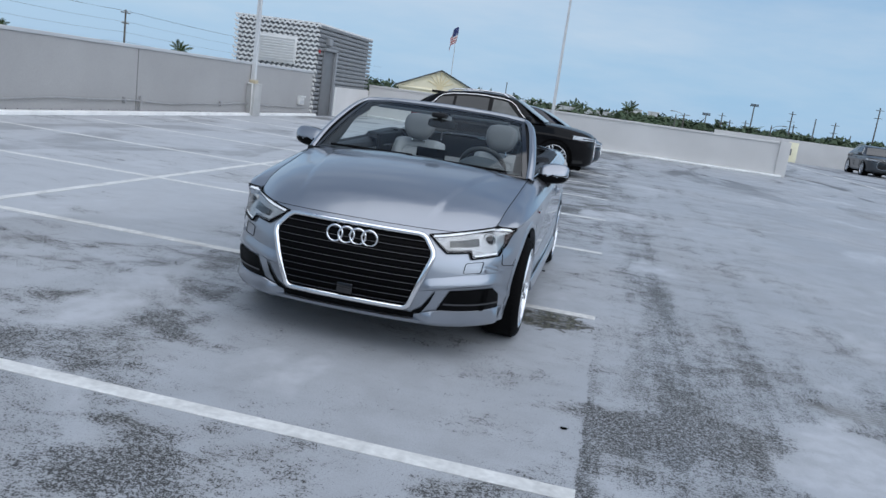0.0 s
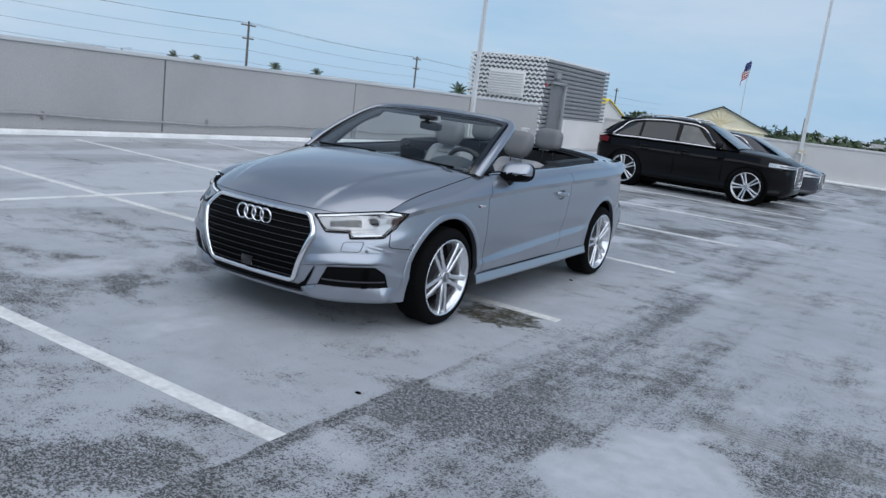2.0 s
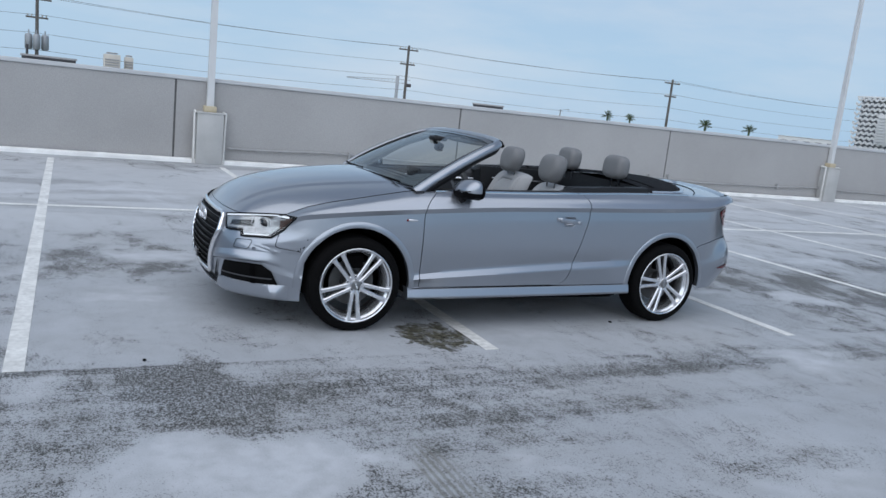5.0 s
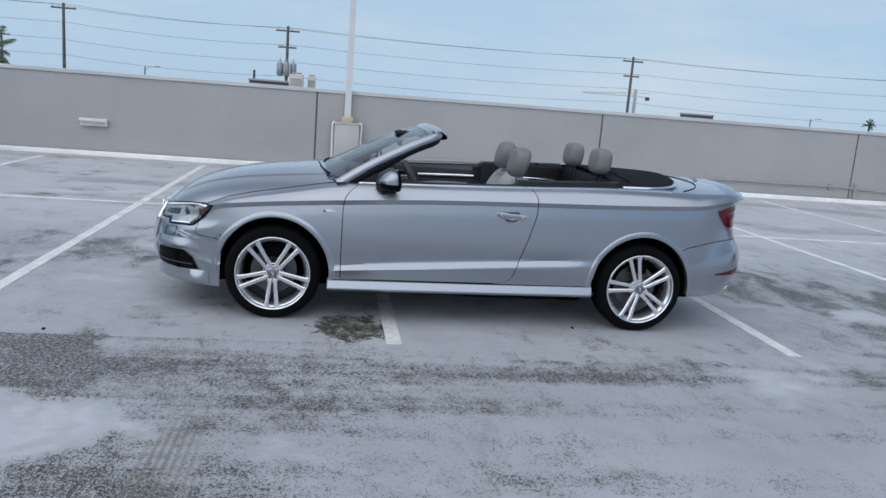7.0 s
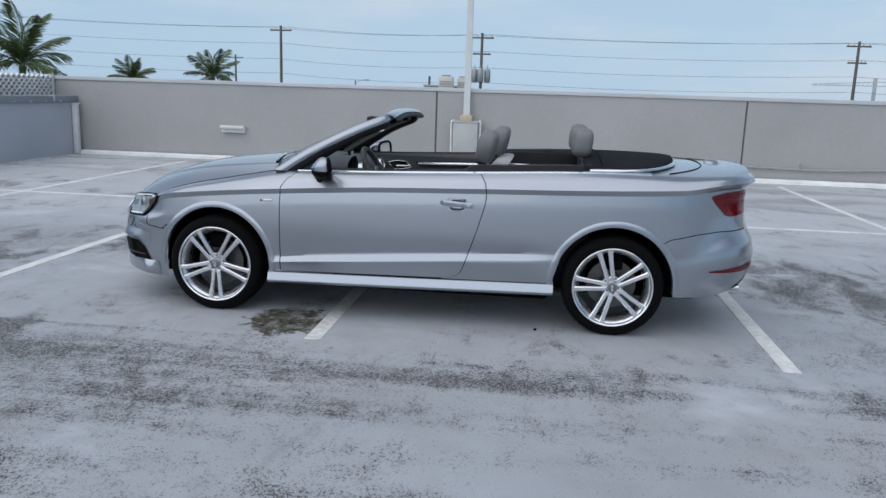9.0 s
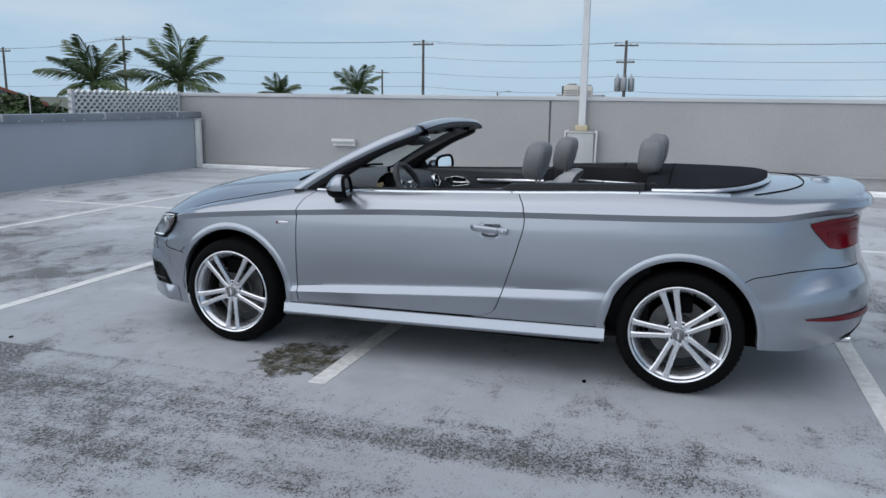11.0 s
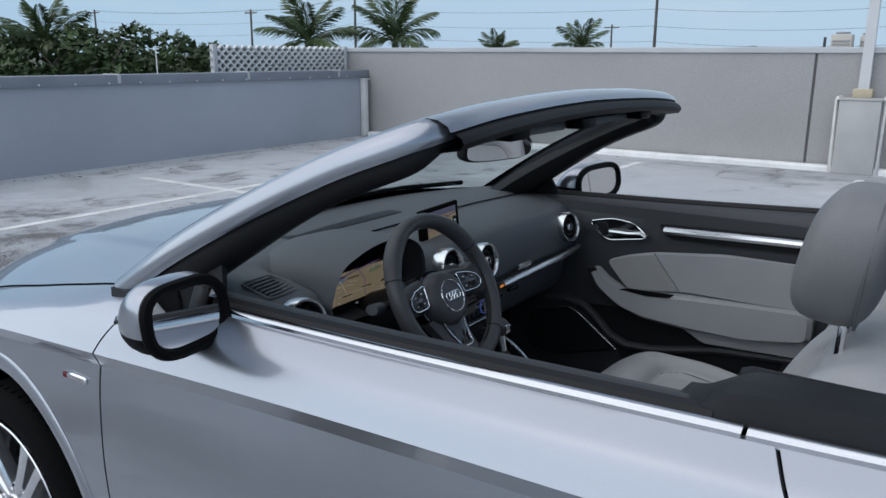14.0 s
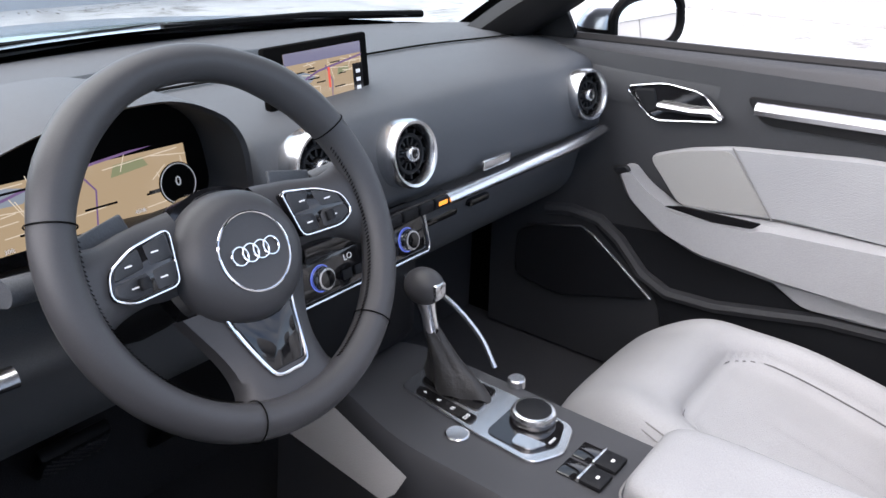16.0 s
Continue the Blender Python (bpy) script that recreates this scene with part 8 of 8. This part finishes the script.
M_BEIGE = mat("unit_beige", (0.52, 0.49, 0.43), 0.6, var=0.06, scale=2)
GZ = -9.0

tagged(part("ground", box((-4000, -4000, GZ - 1), (4000, 4000, GZ)), M_EARTH, smooth=False), "flat green and grey town ground far below the deck", "ground", kind="structure")
tagged(part("garage_base", box((-10.6, -1.9, GZ - .2), (41.9, 60.3, -0.31)), M_WALL_PALE, smooth=False), "pale concrete storeys under the parking deck", "building", kind="structure")


def far(az, el, d, eye=(4.0, 6.0, 1.45)):
    """A place by bearing from +y, elevation and distance."""
    a = radians(az)
    return Vector((eye[0] + d * math.sin(a), eye[1] + d * math.cos(a), eye[2] + d * math.tan(radians(el))))


def utility_pole(x, y, z, heads=2, transformer=False, r=.17):
    e = empty("utility_pole", (x, y, GZ))
    h = z - GZ
    part("shaft", lathe([(r, 0), (r * .95, h * .5), (r * .72, h - .02), (r * .6, h)], 12), M_UTIL, e)
    for k in range(heads):
        zz = h - .45 - k * 1.5
        arm = part("crossarm", box((-.06, -1.1 + .25 * k, zz - .07), (.06, 1.1 - .25 * k, zz + .07), .01, seg=1), M_UTIL, e)
        for y_ in (-.95 + .25 * k, -.4, .4, .95 - .25 * k):
            part("insulator", lathe([(.03, zz + .07), (.06, zz + .12), (.035, zz + .16), (.06, zz + .2), (.02, zz + .26)], 8, Matrix.Translation((0, y_, 0))), M_BEIGE, arm)
    if transformer:
        for k, (dx, dy) in enumerate(((0, -.62), (0, .62), (.5, 0))):
            t_ = part("transformer", lathe([(.22, h - 4.6), (.30, h - 4.5), (.30, h - 3.5), (.24, h - 3.35), (.05, h - 3.3), (.05, h - 3.0)], 14, Matrix.Translation((dx, dy, 0))), M_STEELG, e)
    tagged(e, "weathered wooden utility pole with crossarms" + (" and transformers" if transformer else ""), "utility pole", group="utility poles along the street")
    return Vector((x, y, z))


STREET = ((-72, -106, 7.9, 1, False), (-72, -71.8, 7.05, 1, False), (-72, -54.3, 8.2, 1, False), (-73, -18.6, 7.4, 1, False), (-72, 1.6, 7.05, 2, True),
          (-74, 36.4, 7.2, 2, False), (-68, 67.2, 7.1, 2, False), (-72, 107, 7.05, 2, False), (-72, 165, 6.9, 2, False))
line_ = [utility_pole(*p) for p in STREET]
W_EYE = (1.81, 7.91, 1.47)
for az, el, d, eye in ((-112.4, 2.1, 120, W_EYE), (-22.0, 2.0, 160, (4, 6, 1.45)), (-28, 1.6, 190, (4, 6, 1.45)), (-9.0, 1.4, 260, (4, 6, 1.45)), (20.5, 2.6, 150, (4, 6, 1.45)), (22.5, 1.8, 240, (4, 6, 1.45))):
    q = far(az, el, d, eye)
    utility_pole(q.x, q.y, q.z, 1)
chain = line_ + [Vector((-72, 240, 6.8))]
for off, dz in ((-.95, -.15), (.95, -.15), (.4, -1.7), (-.4, -3.2), (0, -4.6)):
    pts = []
    for a, b in zip(chain, chain[1:]):
        for k in range(12):
            t = k / 12
            p = a.lerp(b, t) + Vector((0, 0, dz - .35 * 4 * t * (1 - t)))
            pts.append(p + Vector((off * .3, off, 0)))
    tagged(part("power_line", tube(pts, .015, 5), M_WIRE), "thin dark overhead power line between the poles", "power line", group="overhead power lines")


def frond_mesh(seed, length=2.3):
    """One feather-shaped palm leaf, arching from its root along +x."""
    rnd = random.Random(seed)
    bm = bmesh.new()
    droop = rnd.uniform(.5, .9)
    spine = []
    for i in range(15):
        t = i / 14
        spine.append(Vector((length * (t - .12 * t * t * droop), 0, length * (.40 * t - (.30 + .22 * droop) * t * t))))
    add_tube(bm, spine, [.035 * (1 - .8 * i / 14) for i in range(15)], 5)
    n = 44
    for i in range(3, n):
        t = i / n
        k = t * 14
        j = min(int(k), 13)
        p = spine[j].lerp(spine[j + 1], k - j)
        d = (spine[j + 1] - spine[j]).normalized()
        ll = .74 * math.sin(math.pi * (.12 + .80 * t)) * rnd.uniform(.85, 1.1)
        for s in (-1, 1):
            out = (Vector((0, s, 0)) * .7 + d * .75 + Vector((0, 0, -.22 - .3 * rnd.random()))).normalized()
            w = d * .035
            tip = p + out * ll + Vector((0, 0, -.22 * ll))
            m_ = p + out * ll * .55 + Vector((0, 0, .02))
            bm.faces.new([bm.verts.new(q) for q in (p - w * .5, m_ - w, tip, m_ + w)])
    me = bpy.data.meshes.new("frond")
    bm.to_mesh(me)
    bm.free()
    me.materials.append(M_FROND)
    return me


FRONDS = [frond_mesh(s) for s in (3, 8, 21, 34)]


def palm(base, crown_z, scale, seed, n=15):
    rnd = random.Random(seed)
    e = empty("palm_tree", (base.x, base.y, GZ))
    h = crown_z - GZ
    lean = rnd.uniform(-.4, .4)
    part("trunk", tube([(lean * math.sin(t * 1.4), .3 * lean * t, h * t) for t in [k / 12 for k in range(13)]], [.24 - .10 * k / 12 for k in range(13)], 10), M_BARK, e)
    top_ = Vector((lean * math.sin(1.4), .3 * lean, h))
    part("crownshaft", tube([top_ + Vector((0, 0, -.8)), top_ + Vector((0, 0, .1)), top_ + Vector((0, 0, .5))], [.15, .19, .06], 10), M_FROND, e)
    for k in range(n):
        o = new("frond", FRONDS[k % 4])
        o.parent = e
        ring_ = k / n
        o.matrix_basis = Matrix.Translation(top_ + Vector((0, 0, .3))) @ pose(0, 0, 0, 0, 0, 137.5 * k + rnd.uniform(-12, 12)) @ pose(0, 0, 0, 0, 28 - 100 * (1 - ring_) ** 0.9 + rnd.uniform(-8, 8)) @ pose(0, 0, 0, rnd.uniform(-25, 25)) @ Matrix.Scale(scale * rnd.uniform(1.0, 1.3), 4)
    tagged(e, "tall palm tree with feathery green fronds beyond the wall", "palm tree", group="palm trees")


for x, y, z, sc, sd in ((-28.3, -20.4, 1.75, 1.02, 1), (-36.5, -21.0, 1.95, 1.25, 2), (-44.4, -19.0, 1.35, .62, 3), (-63.9, -21.9, 1.85, 1.1, 4), (-24.5, -37.0, 1.6, 1.2, 12),
                        (-123, 100, 2.2, .5, 5), (-120, 103, 2.2, .45, 6), (-98, 102, 2.2, .5, 7), (-91, 105, 2.2, .45, 8), (-52.3, 89.3, 1.7, .6, 9), (2.8, 191, 2.8, 1.0, 10)):
    palm(Vector((x, y, 0)), z, sc, sd)


def leaf_cloud(bm, c, r, n, size, rnd):
    """Leaves scattered over the shell of a clump."""
    for _ in range(n):
        v = Vector((rnd.gauss(0, 1), rnd.gauss(0, 1), rnd.gauss(0, 1))).normalized()
        p = c + Vector((v.x * r[0], v.y * r[1], v.z * r[2])) * rnd.uniform(.62, 1.08)
        a = Vector((rnd.uniform(-1, 1), rnd.uniform(-1, 1), rnd.uniform(-.8, .5))).normalized()
        b = a.cross(v + Vector((.01, .02, .3))).normalized()
        s = size * rnd.uniform(.6, 1.3)
        bm.faces.new([bm.verts.new(q) for q in (p - a * s, p + b * s * .45, p + a * s, p - b * s * .45)])


def leafy_tree(base, top_z_, spread_, seed, clumps=26, leaves=170, size=.24):
    rnd = random.Random(seed)
    e = empty("leafy_tree", (base.x, base.y, GZ))
    h = top_z_ - GZ
    part("trunk", tube([(0, 0, 0), (.1, .05, h * .3), (.0, .1, h * .62)], [.34, .26, .14], 10), M_BARK, e)
    bm = bmesh.new()
    for k in range(7):
        a = 2.4 * k
        p0 = Vector((0, .05, h * (.34 + .035 * k)))
        p2 = Vector((math.cos(a) * spread_ * .7, math.sin(a) * spread_ * .7, h * (.62 + .04 * k)))
        part("limb", tube([p0, p0.lerp(p2, .5) + Vector((0, 0, .4)), p2], [.12, .08, .03], 6), M_BARK, e)
    for k in range(clumps):
        a, rr = rnd.uniform(0, 6.28), spread_ * math.sqrt(rnd.uniform(.02, 1))
        zc = h * (.60 + .32 * rnd.random() * (1 - .5 * (rr / spread_) ** 2))
        cr = spread_ * rnd.uniform(.22, .38)
        leaf_cloud(bm, Vector((rr * math.cos(a), rr * math.sin(a), zc)), (cr, cr, cr * .7), leaves, size, rnd)
    part("crown", bm, M_LEAF, e, smooth=False, recalc=False)
    tagged(e, "dense dark green broadleaf tree beyond the parapet", "tree", group="trees beyond the parapet")


for az, el, d, sp, sd in ((-150.5, 1.7, 52, 3.6, 1), (-147.2, 1.9, 50, 3.6, 2), (-143.6, 1.75, 54, 3.4, 3), (-140.4, 1.2, 58, 3.0, 4), (-154.5, 1.4, 56, 3.6, 5), (-136.0, .5, 60, 2.4, 6), (-158.5, 1.5, 60, 3.8, 7)):
    q = far(az, el + .55, d, W_EYE)
    leafy_tree(q, q.z + .3, sp, sd)

# far woods and buildings along the horizon
rnd = random.Random(77)
bm = bmesh.new()
for k in range(330):
    az = rnd.uniform(-26, 34)
    d = rnd.uniform(300, 520)
    q = far(az, 0, d)
    ht = rnd.uniform(.15, .55) * (1.5 if rnd.random() < .12 else 1.0)
    top_ = 1.45 + d * math.tan(radians(ht))
    r = rnd.uniform(3.0, 6.5)
    for j in range(3):
        leaf_cloud(bm, Vector((q.x + rnd.uniform(-4, 4), q.y + rnd.uniform(-4, 4), top_ - r * .7 - j * 2.6)), (r, r, r * .7), 34, 1.5, rnd)
for k in range(230):
    az = rnd.uniform(2.0, 24.0) if k < 190 else rnd.uniform(.1, 3.2)
    d = rnd.uniform(150, 260)
    q = far(az, 0, d, (.44, .77, 1.467))
    top_ = 1.467 + d * math.tan(radians(rnd.uniform(.26, .44) + .016 * max(0, az - 7) + (.25 if rnd.random() < .05 else 0)))
    r = rnd.uniform(1.6, 3.2)
    for j in range(2):
        leaf_cloud(bm, Vector((q.x + rnd.uniform(-2, 2), q.y + rnd.uniform(-2, 2), top_ - r * .75 - j * 1.6)), (r, r, r * .75), 60, .7, rnd)
tagged(part("far_woods", bm, M_LEAF_HAZE, smooth=False, recalc=False), "low belt of hazy green trees along the horizon", "trees", kind="stuff")


def block_building(name, label, az, d, w, dp, top_el, material, roofm, floors=3, bays=6, gable=False):
    q = far(az, top_el, d)
    e = empty(name, (q.x, q.y, GZ), -az)
    h = q.z - GZ
    part("wall", box((-w / 2, 0, 0), (w / 2, dp, h), .05, seg=1), material, e, smooth=False)
    part("roof_edge", box((-w / 2 - .2, -.2, h), (w / 2 + .2, dp + .2, h + .35), .05, seg=1), roofm, e, smooth=False)
    for i in range(bays):
        for j in range(floors):
            x, z = -w / 2 + w * (i + .5) / bays, h - 2.2 - 3.2 * j
            part("window", box((x - w / bays * .28, -.06, z - .7), (x + w / bays * .28, .02, z + .7), .02, seg=1), M_TINT, e, smooth=False)
    tagged(e, label, "building", group="far buildings")
    return e


for az, d, w, el in ((.45, 330, 6.5, .68), (1.85, 332, 4.5, .66), (-5.5, 360, 30, .22), (-2.0, 340, 24, .20), (8.0, 380, 14, .20), (-40, 420, 26, .3)):
    block_building("white_building", "white flat-roofed building far off among trees", az, d, w, 12, el, M_HOUSE, M_HOUSE, 3, 5)


def gable_house(name, label, az, d, w, dp, eave_el, apex_el, wallm, roofm, eye, rays=False, turn=0):
    q = far(az, eave_el, d, eye)
    apex = d * (math.tan(radians(apex_el)) - math.tan(radians(eave_el)))
    e = empty(name, (q.x, q.y, GZ), -az + turn)
    h = q.z - GZ
    bm = bmesh.new()
    add_prism(bm, [(-w / 2, 0), (w / 2, 0), (w / 2, h), (0, h + apex), (-w / 2, h)], lambda u, v, t: (u, t, v), dp)
    part("wall", bm, wallm, e, smooth=False)
    for s in (-1, 1):
        bm = bmesh.new()
        add_prism(bm, [(0, h + apex + .20), (s * (w / 2 + .6), h - .08), (s * (w / 2 + .6), h - .30), (0, h + apex + .0)], lambda u, v, t: (u, t - .5, v), dp + 1)
        part("roof", bm, roofm, e, smooth=False)
        bm = bmesh.new()
        add_prism(bm, [(0, h + apex + .04), (s * (w / 2 + .5), h - .30), (s * (w / 2 + .5), h - .62), (0, h + apex - .30)], lambda u, v, t: (u, -t * .35 - .05, v), .4)
        part("fascia", bm, wallm, e, smooth=False)
    if rays:
        part("sunburst_hub", lathe([(.55, -.1), (.55, .05), (.001, .06)], 20, pose(0, -.05, h + .25, 90)), M_CREAM2, e)
        for k in range(7):
            a = math.radians(22 + k * 22.6)
            m_ = Matrix.Translation((0, -.06, h + .25)) @ Matrix.Rotation(-a, 4, "Y")
            part("ray", box((.6, -.05, -.10), (1.0 + 1.5 * abs(math.sin(a)) + .9 * abs(math.cos(a)), .05, .10), .02, m_, 1), M_CREAM2, e)
        part("cornice", box((-w / 2 - .2, -.25, h - .55), (w / 2 + .2, .05, h - .25), .05), wallm, e)
    tagged(e, label, "building", group="far buildings")
    return e


gable_house("pediment_building", "cream building with a sunburst gable and dark roof edge", -12.78, 140, 14.2, 20, .25, 1.5, M_CREAM, M_ROOFDARK, (0.38, 0.91, 1.435), True)
gable_house("yellow_roofed_house", "white house with a bright yellow roof behind the deck", -21.6, 160, 9.4, 17, .1, 1.1, M_HOUSE, M_ROOFYEL, (3.0, 1.8, 1.46), False, 50)
gable_house("red_roofed_house", "pale house with a red roof below the deck", -137.5, 62, 4.6, 8, -.4, .35, M_HOUSE, M_ROOFRED, (2.92, 8.17, 1.43))

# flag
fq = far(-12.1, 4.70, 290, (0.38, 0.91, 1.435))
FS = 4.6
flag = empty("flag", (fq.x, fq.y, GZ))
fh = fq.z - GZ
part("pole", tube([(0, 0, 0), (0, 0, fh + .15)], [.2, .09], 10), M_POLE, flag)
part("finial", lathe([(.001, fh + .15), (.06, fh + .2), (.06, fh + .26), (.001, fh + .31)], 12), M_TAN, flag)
M_FRED = mat("flag_red", (0.45, 0.035, 0.05), 0.8, var=0.1, scale=2)
M_FWHITE = mat("flag_white", (0.7, 0.7, 0.7), 0.8, var=0.08, scale=2)
M_FBLUE = mat("flag_blue", (0.03, 0.045, 0.16), 0.8, var=0.1, scale=2)


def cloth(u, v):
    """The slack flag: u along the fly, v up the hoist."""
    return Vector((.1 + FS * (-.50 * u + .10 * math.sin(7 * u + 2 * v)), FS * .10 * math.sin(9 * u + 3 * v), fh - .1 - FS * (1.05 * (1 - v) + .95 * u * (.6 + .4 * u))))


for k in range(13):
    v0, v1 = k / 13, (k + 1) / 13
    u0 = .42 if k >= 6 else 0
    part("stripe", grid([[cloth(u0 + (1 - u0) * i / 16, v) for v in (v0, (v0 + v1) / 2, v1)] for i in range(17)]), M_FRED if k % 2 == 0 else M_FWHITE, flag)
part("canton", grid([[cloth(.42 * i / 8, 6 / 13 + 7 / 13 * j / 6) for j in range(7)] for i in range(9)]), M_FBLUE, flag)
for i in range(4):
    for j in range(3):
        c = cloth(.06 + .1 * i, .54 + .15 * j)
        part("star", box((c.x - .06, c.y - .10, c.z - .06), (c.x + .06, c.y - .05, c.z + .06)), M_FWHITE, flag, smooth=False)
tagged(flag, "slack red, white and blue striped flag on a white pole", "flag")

# roof plant on the building next door
roof_b = empty("flat_roofed_building", (-16.2, 5.0, GZ))
rh = 1.2 - GZ
part("wall", box((-28, -9, 0), (0, 30, rh), .05, seg=1), M_HOUSE, roof_b, smooth=False)
part("roof_edge", box((-28.2, -9.2, rh - .2), (.2, 30.2, rh + .1), .03, seg=1), M_COPING, roof_b, smooth=False)
tagged(roof_b, "pale flat-roofed building below the wall line", "building", group="far buildings")


def roof_unit(x, y, w, h):
    e = empty("air_conditioner", (x, y, 1.3), 90)
    part("casing", box((-w / 2, 0, 0), (w / 2, w * .9, h), .03), M_BEIGE, e)
    for k in range(6):
        part("louvre", box((-w * .42, -.02, h * (.2 + .11 * k)), (w * .42, .01, h * (.25 + .11 * k)), .004, seg=1), M_CONDUIT, e)
    part("fan_guard", tube([(w * .3 * math.cos(a), w * .45 + w * .3 * math.sin(a), h + .03) for a in [2 * math.pi * k / 20 for k in range(20)]], .02, 6, closed=True), M_CONDUIT, e)
    tagged(e, "beige air-conditioning unit on a flat roof", "air conditioner", group="roof units")


roof_unit(-17.6, 5.0, .40, .60)
roof_unit(-17.9, 5.42, .22, .58)


def duct(x, y, w, h, turn, name, label, category):
    ob = part(name, box((-.4, -w / 2, 0), (.4, w / 2, h), .03, pose(x, y, 1.3, 0, 0, turn)), M_ROOFDARK)
    part("duct_lid", box((-.45, -w / 2 - .04, h - .06), (.45, w / 2 + .04, h + .02), .01, pose(x, y, 1.3, 0, 0, turn)), M_CONDUIT, ob)
    return tagged(ob, label, category, group="roof ducts")


d1 = duct(-31.6, 3.3, 1.95, .45, 0, "duct_housing", "low dark duct housing on a flat roof", "duct")
part("flue", tube([(-31.6, 2.5, 1.7), (-31.6, 2.5, 2.15)], .05, 8), M_ROOFDARK, d1)
duct(-33.0, 24.4, 1.6, .46, -25, "duct_housing", "low dark duct housing on a flat roof", "duct")


def street_lamp(az, el, d, turn=0, heads=1, eye=(4.0, 6.0, 1.45)):
    p = far(az, el, d, eye)
    e = empty("street_lamp", (p.x, p.y, GZ), turn)
    h = p.z - GZ
    part("pole", tube([(0, 0, 0), (0, 0, h - .3), (0, 0, h)], [.12, .08, .06], 10), M_UTIL, e)
    for s in ((1,) if heads == 1 else (1, -1)):
        part("arm", tube([(0, 0, h - .5), (s * .5, 0, h - .05), (s * 1.3, 0, h + .1)], .035, 8), M_STEELG, e)
        part("lamp_head", puff((s * 1.55, 0, h + .09), (.32, .13, .07), .6, .6), M_STEELG, e)
    tagged(e, "grey street lamp with a curved arm", "street lamp", group="street lamps")


street_lamp(-104.0, .62, 106, 100, 1, W_EYE)
street_lamp(-56.9, .55, 140, 90)
N_EYE = (.38, .91, 1.435)
street_lamp(4.48, .90, 110, 185, 1, N_EYE)
street_lamp(3.93, .74, 110, 5, 1, N_EYE)
street_lamp(10.16, .85, 110, -10, 1, N_EYE)
for az, el, crossarm in ((8.84, 1.99, 0), (11.27, 1.93, 1), (12.74, 1.64, 0), (13.94, 1.54, 1), (16.26, 2.81, 1), (6.94, 1.25, 1), (11.5, 1.1, 1), (8.5, .95, 1), (7.5, .85, 1), (14.95, .85, 0), (5.9, 1.0, 0), (17.9, 1.9, 1)):
    p = far(az, el, 210, N_EYE)
    e = empty("light_tower", (p.x, p.y, GZ))
    h = p.z - GZ
    part("mast", tube([(0, 0, 0), (0, 0, h)], [.25, .13], 8), M_UTIL, e)
    if crossarm:
        for dz in (.6, 2.4):
            part("crossarm", box((-.9, -.08, h - dz - .12), (.9, .08, h - dz), .02), M_UTIL, e)
    elif az < 9:
        for k in range(6):
            part("floodlight", box((-.9 + k * .32, -.2, h - .1), (-.66 + k * .32, .1, h + .4), .03), M_ROOFDARK, e)
        part("frame", box((-1.0, -.08, h - .2), (1.0, .08, h - .05), .02), M_UTIL, e)
    tagged(e, "tall dark mast standing beyond the far wall", "light tower", group="light towers")

# crane
cq = far(-68.6, 1.15, 300, (5.2, 6.0, 1.55))
crane = empty("tower_crane", (cq.x, cq.y, GZ), -(-69.0))
ch = cq.z - GZ
part("mast", box((-.6, -.6, 0), (.6, .6, ch + 2.5), .1), M_STEELG, crane)
for z, r in ((ch, .12), (ch + 1.3, .10)):
    part("jib_chord", tube([(-19, 0, z + (.0 if z == ch else -1.0)), (0, 0, z), (5, 0, z)], r, 6), M_STEELG, crane)
for k in range(14):
    part("jib_brace", tube([(-18 + k * 1.3, 0, ch), (-17.35 + k * 1.3, 0, ch + .35 + .07 * k)], .07, 5), M_STEELG, crane)
part("counterweight", box((3.6, -.6, ch - 1.2), (5.2, .6, ch), .1), M_ROOFDARK, crane)
tagged(crane, "thin grey tower crane far off over the roofs", "crane")

# ---------------------------------------------------------------- litter on the deck
rnd = random.Random(5)
bm = bmesh.new()
for k in range(420):
    if k < 300:
        x, y = rnd.uniform(-10.5, 6), -1.55 + abs(rnd.gauss(0, .22))
    else:
        x, y = rnd.uniform(-10.6, -9.9), rnd.uniform(-1.4, 29)
    a = rnd.uniform(0, 6.28)
    s = rnd.uniform(.012, .03)
    m_ = pose(x, y, .004, rnd.uniform(-20, 20), rnd.uniform(-20, 20), math.degrees(a))
    bm.faces.new([bm.verts.new(m_ @ Vector(q)) for q in ((-s, 0, 0), (0, s * .4, .004), (s, 0, 0), (0, -s * .4, .003))])
tagged(part("leaf_litter", bm, mat("dry_leaves", (0.10, 0.07, 0.04), 0.9, var=0.3, scale=20), smooth=False), "dry brown leaf litter along the wall foot", "leaf litter", kind="stuff")
for x, y, s in ((.39, 4.37, .017), (-.02, 7.83, .018), (1.85, 2.75, .02), (.05, 2.05, .012), (2.6, 6.2, .014)):
    tagged(part("debris", puff((x, y, s * .25), (s, s * .6, s * .3), .8, .8, nu=10, nv=6), M_UNDER), "small dark scrap lying on the deck", "debris", group="scraps on the deck")
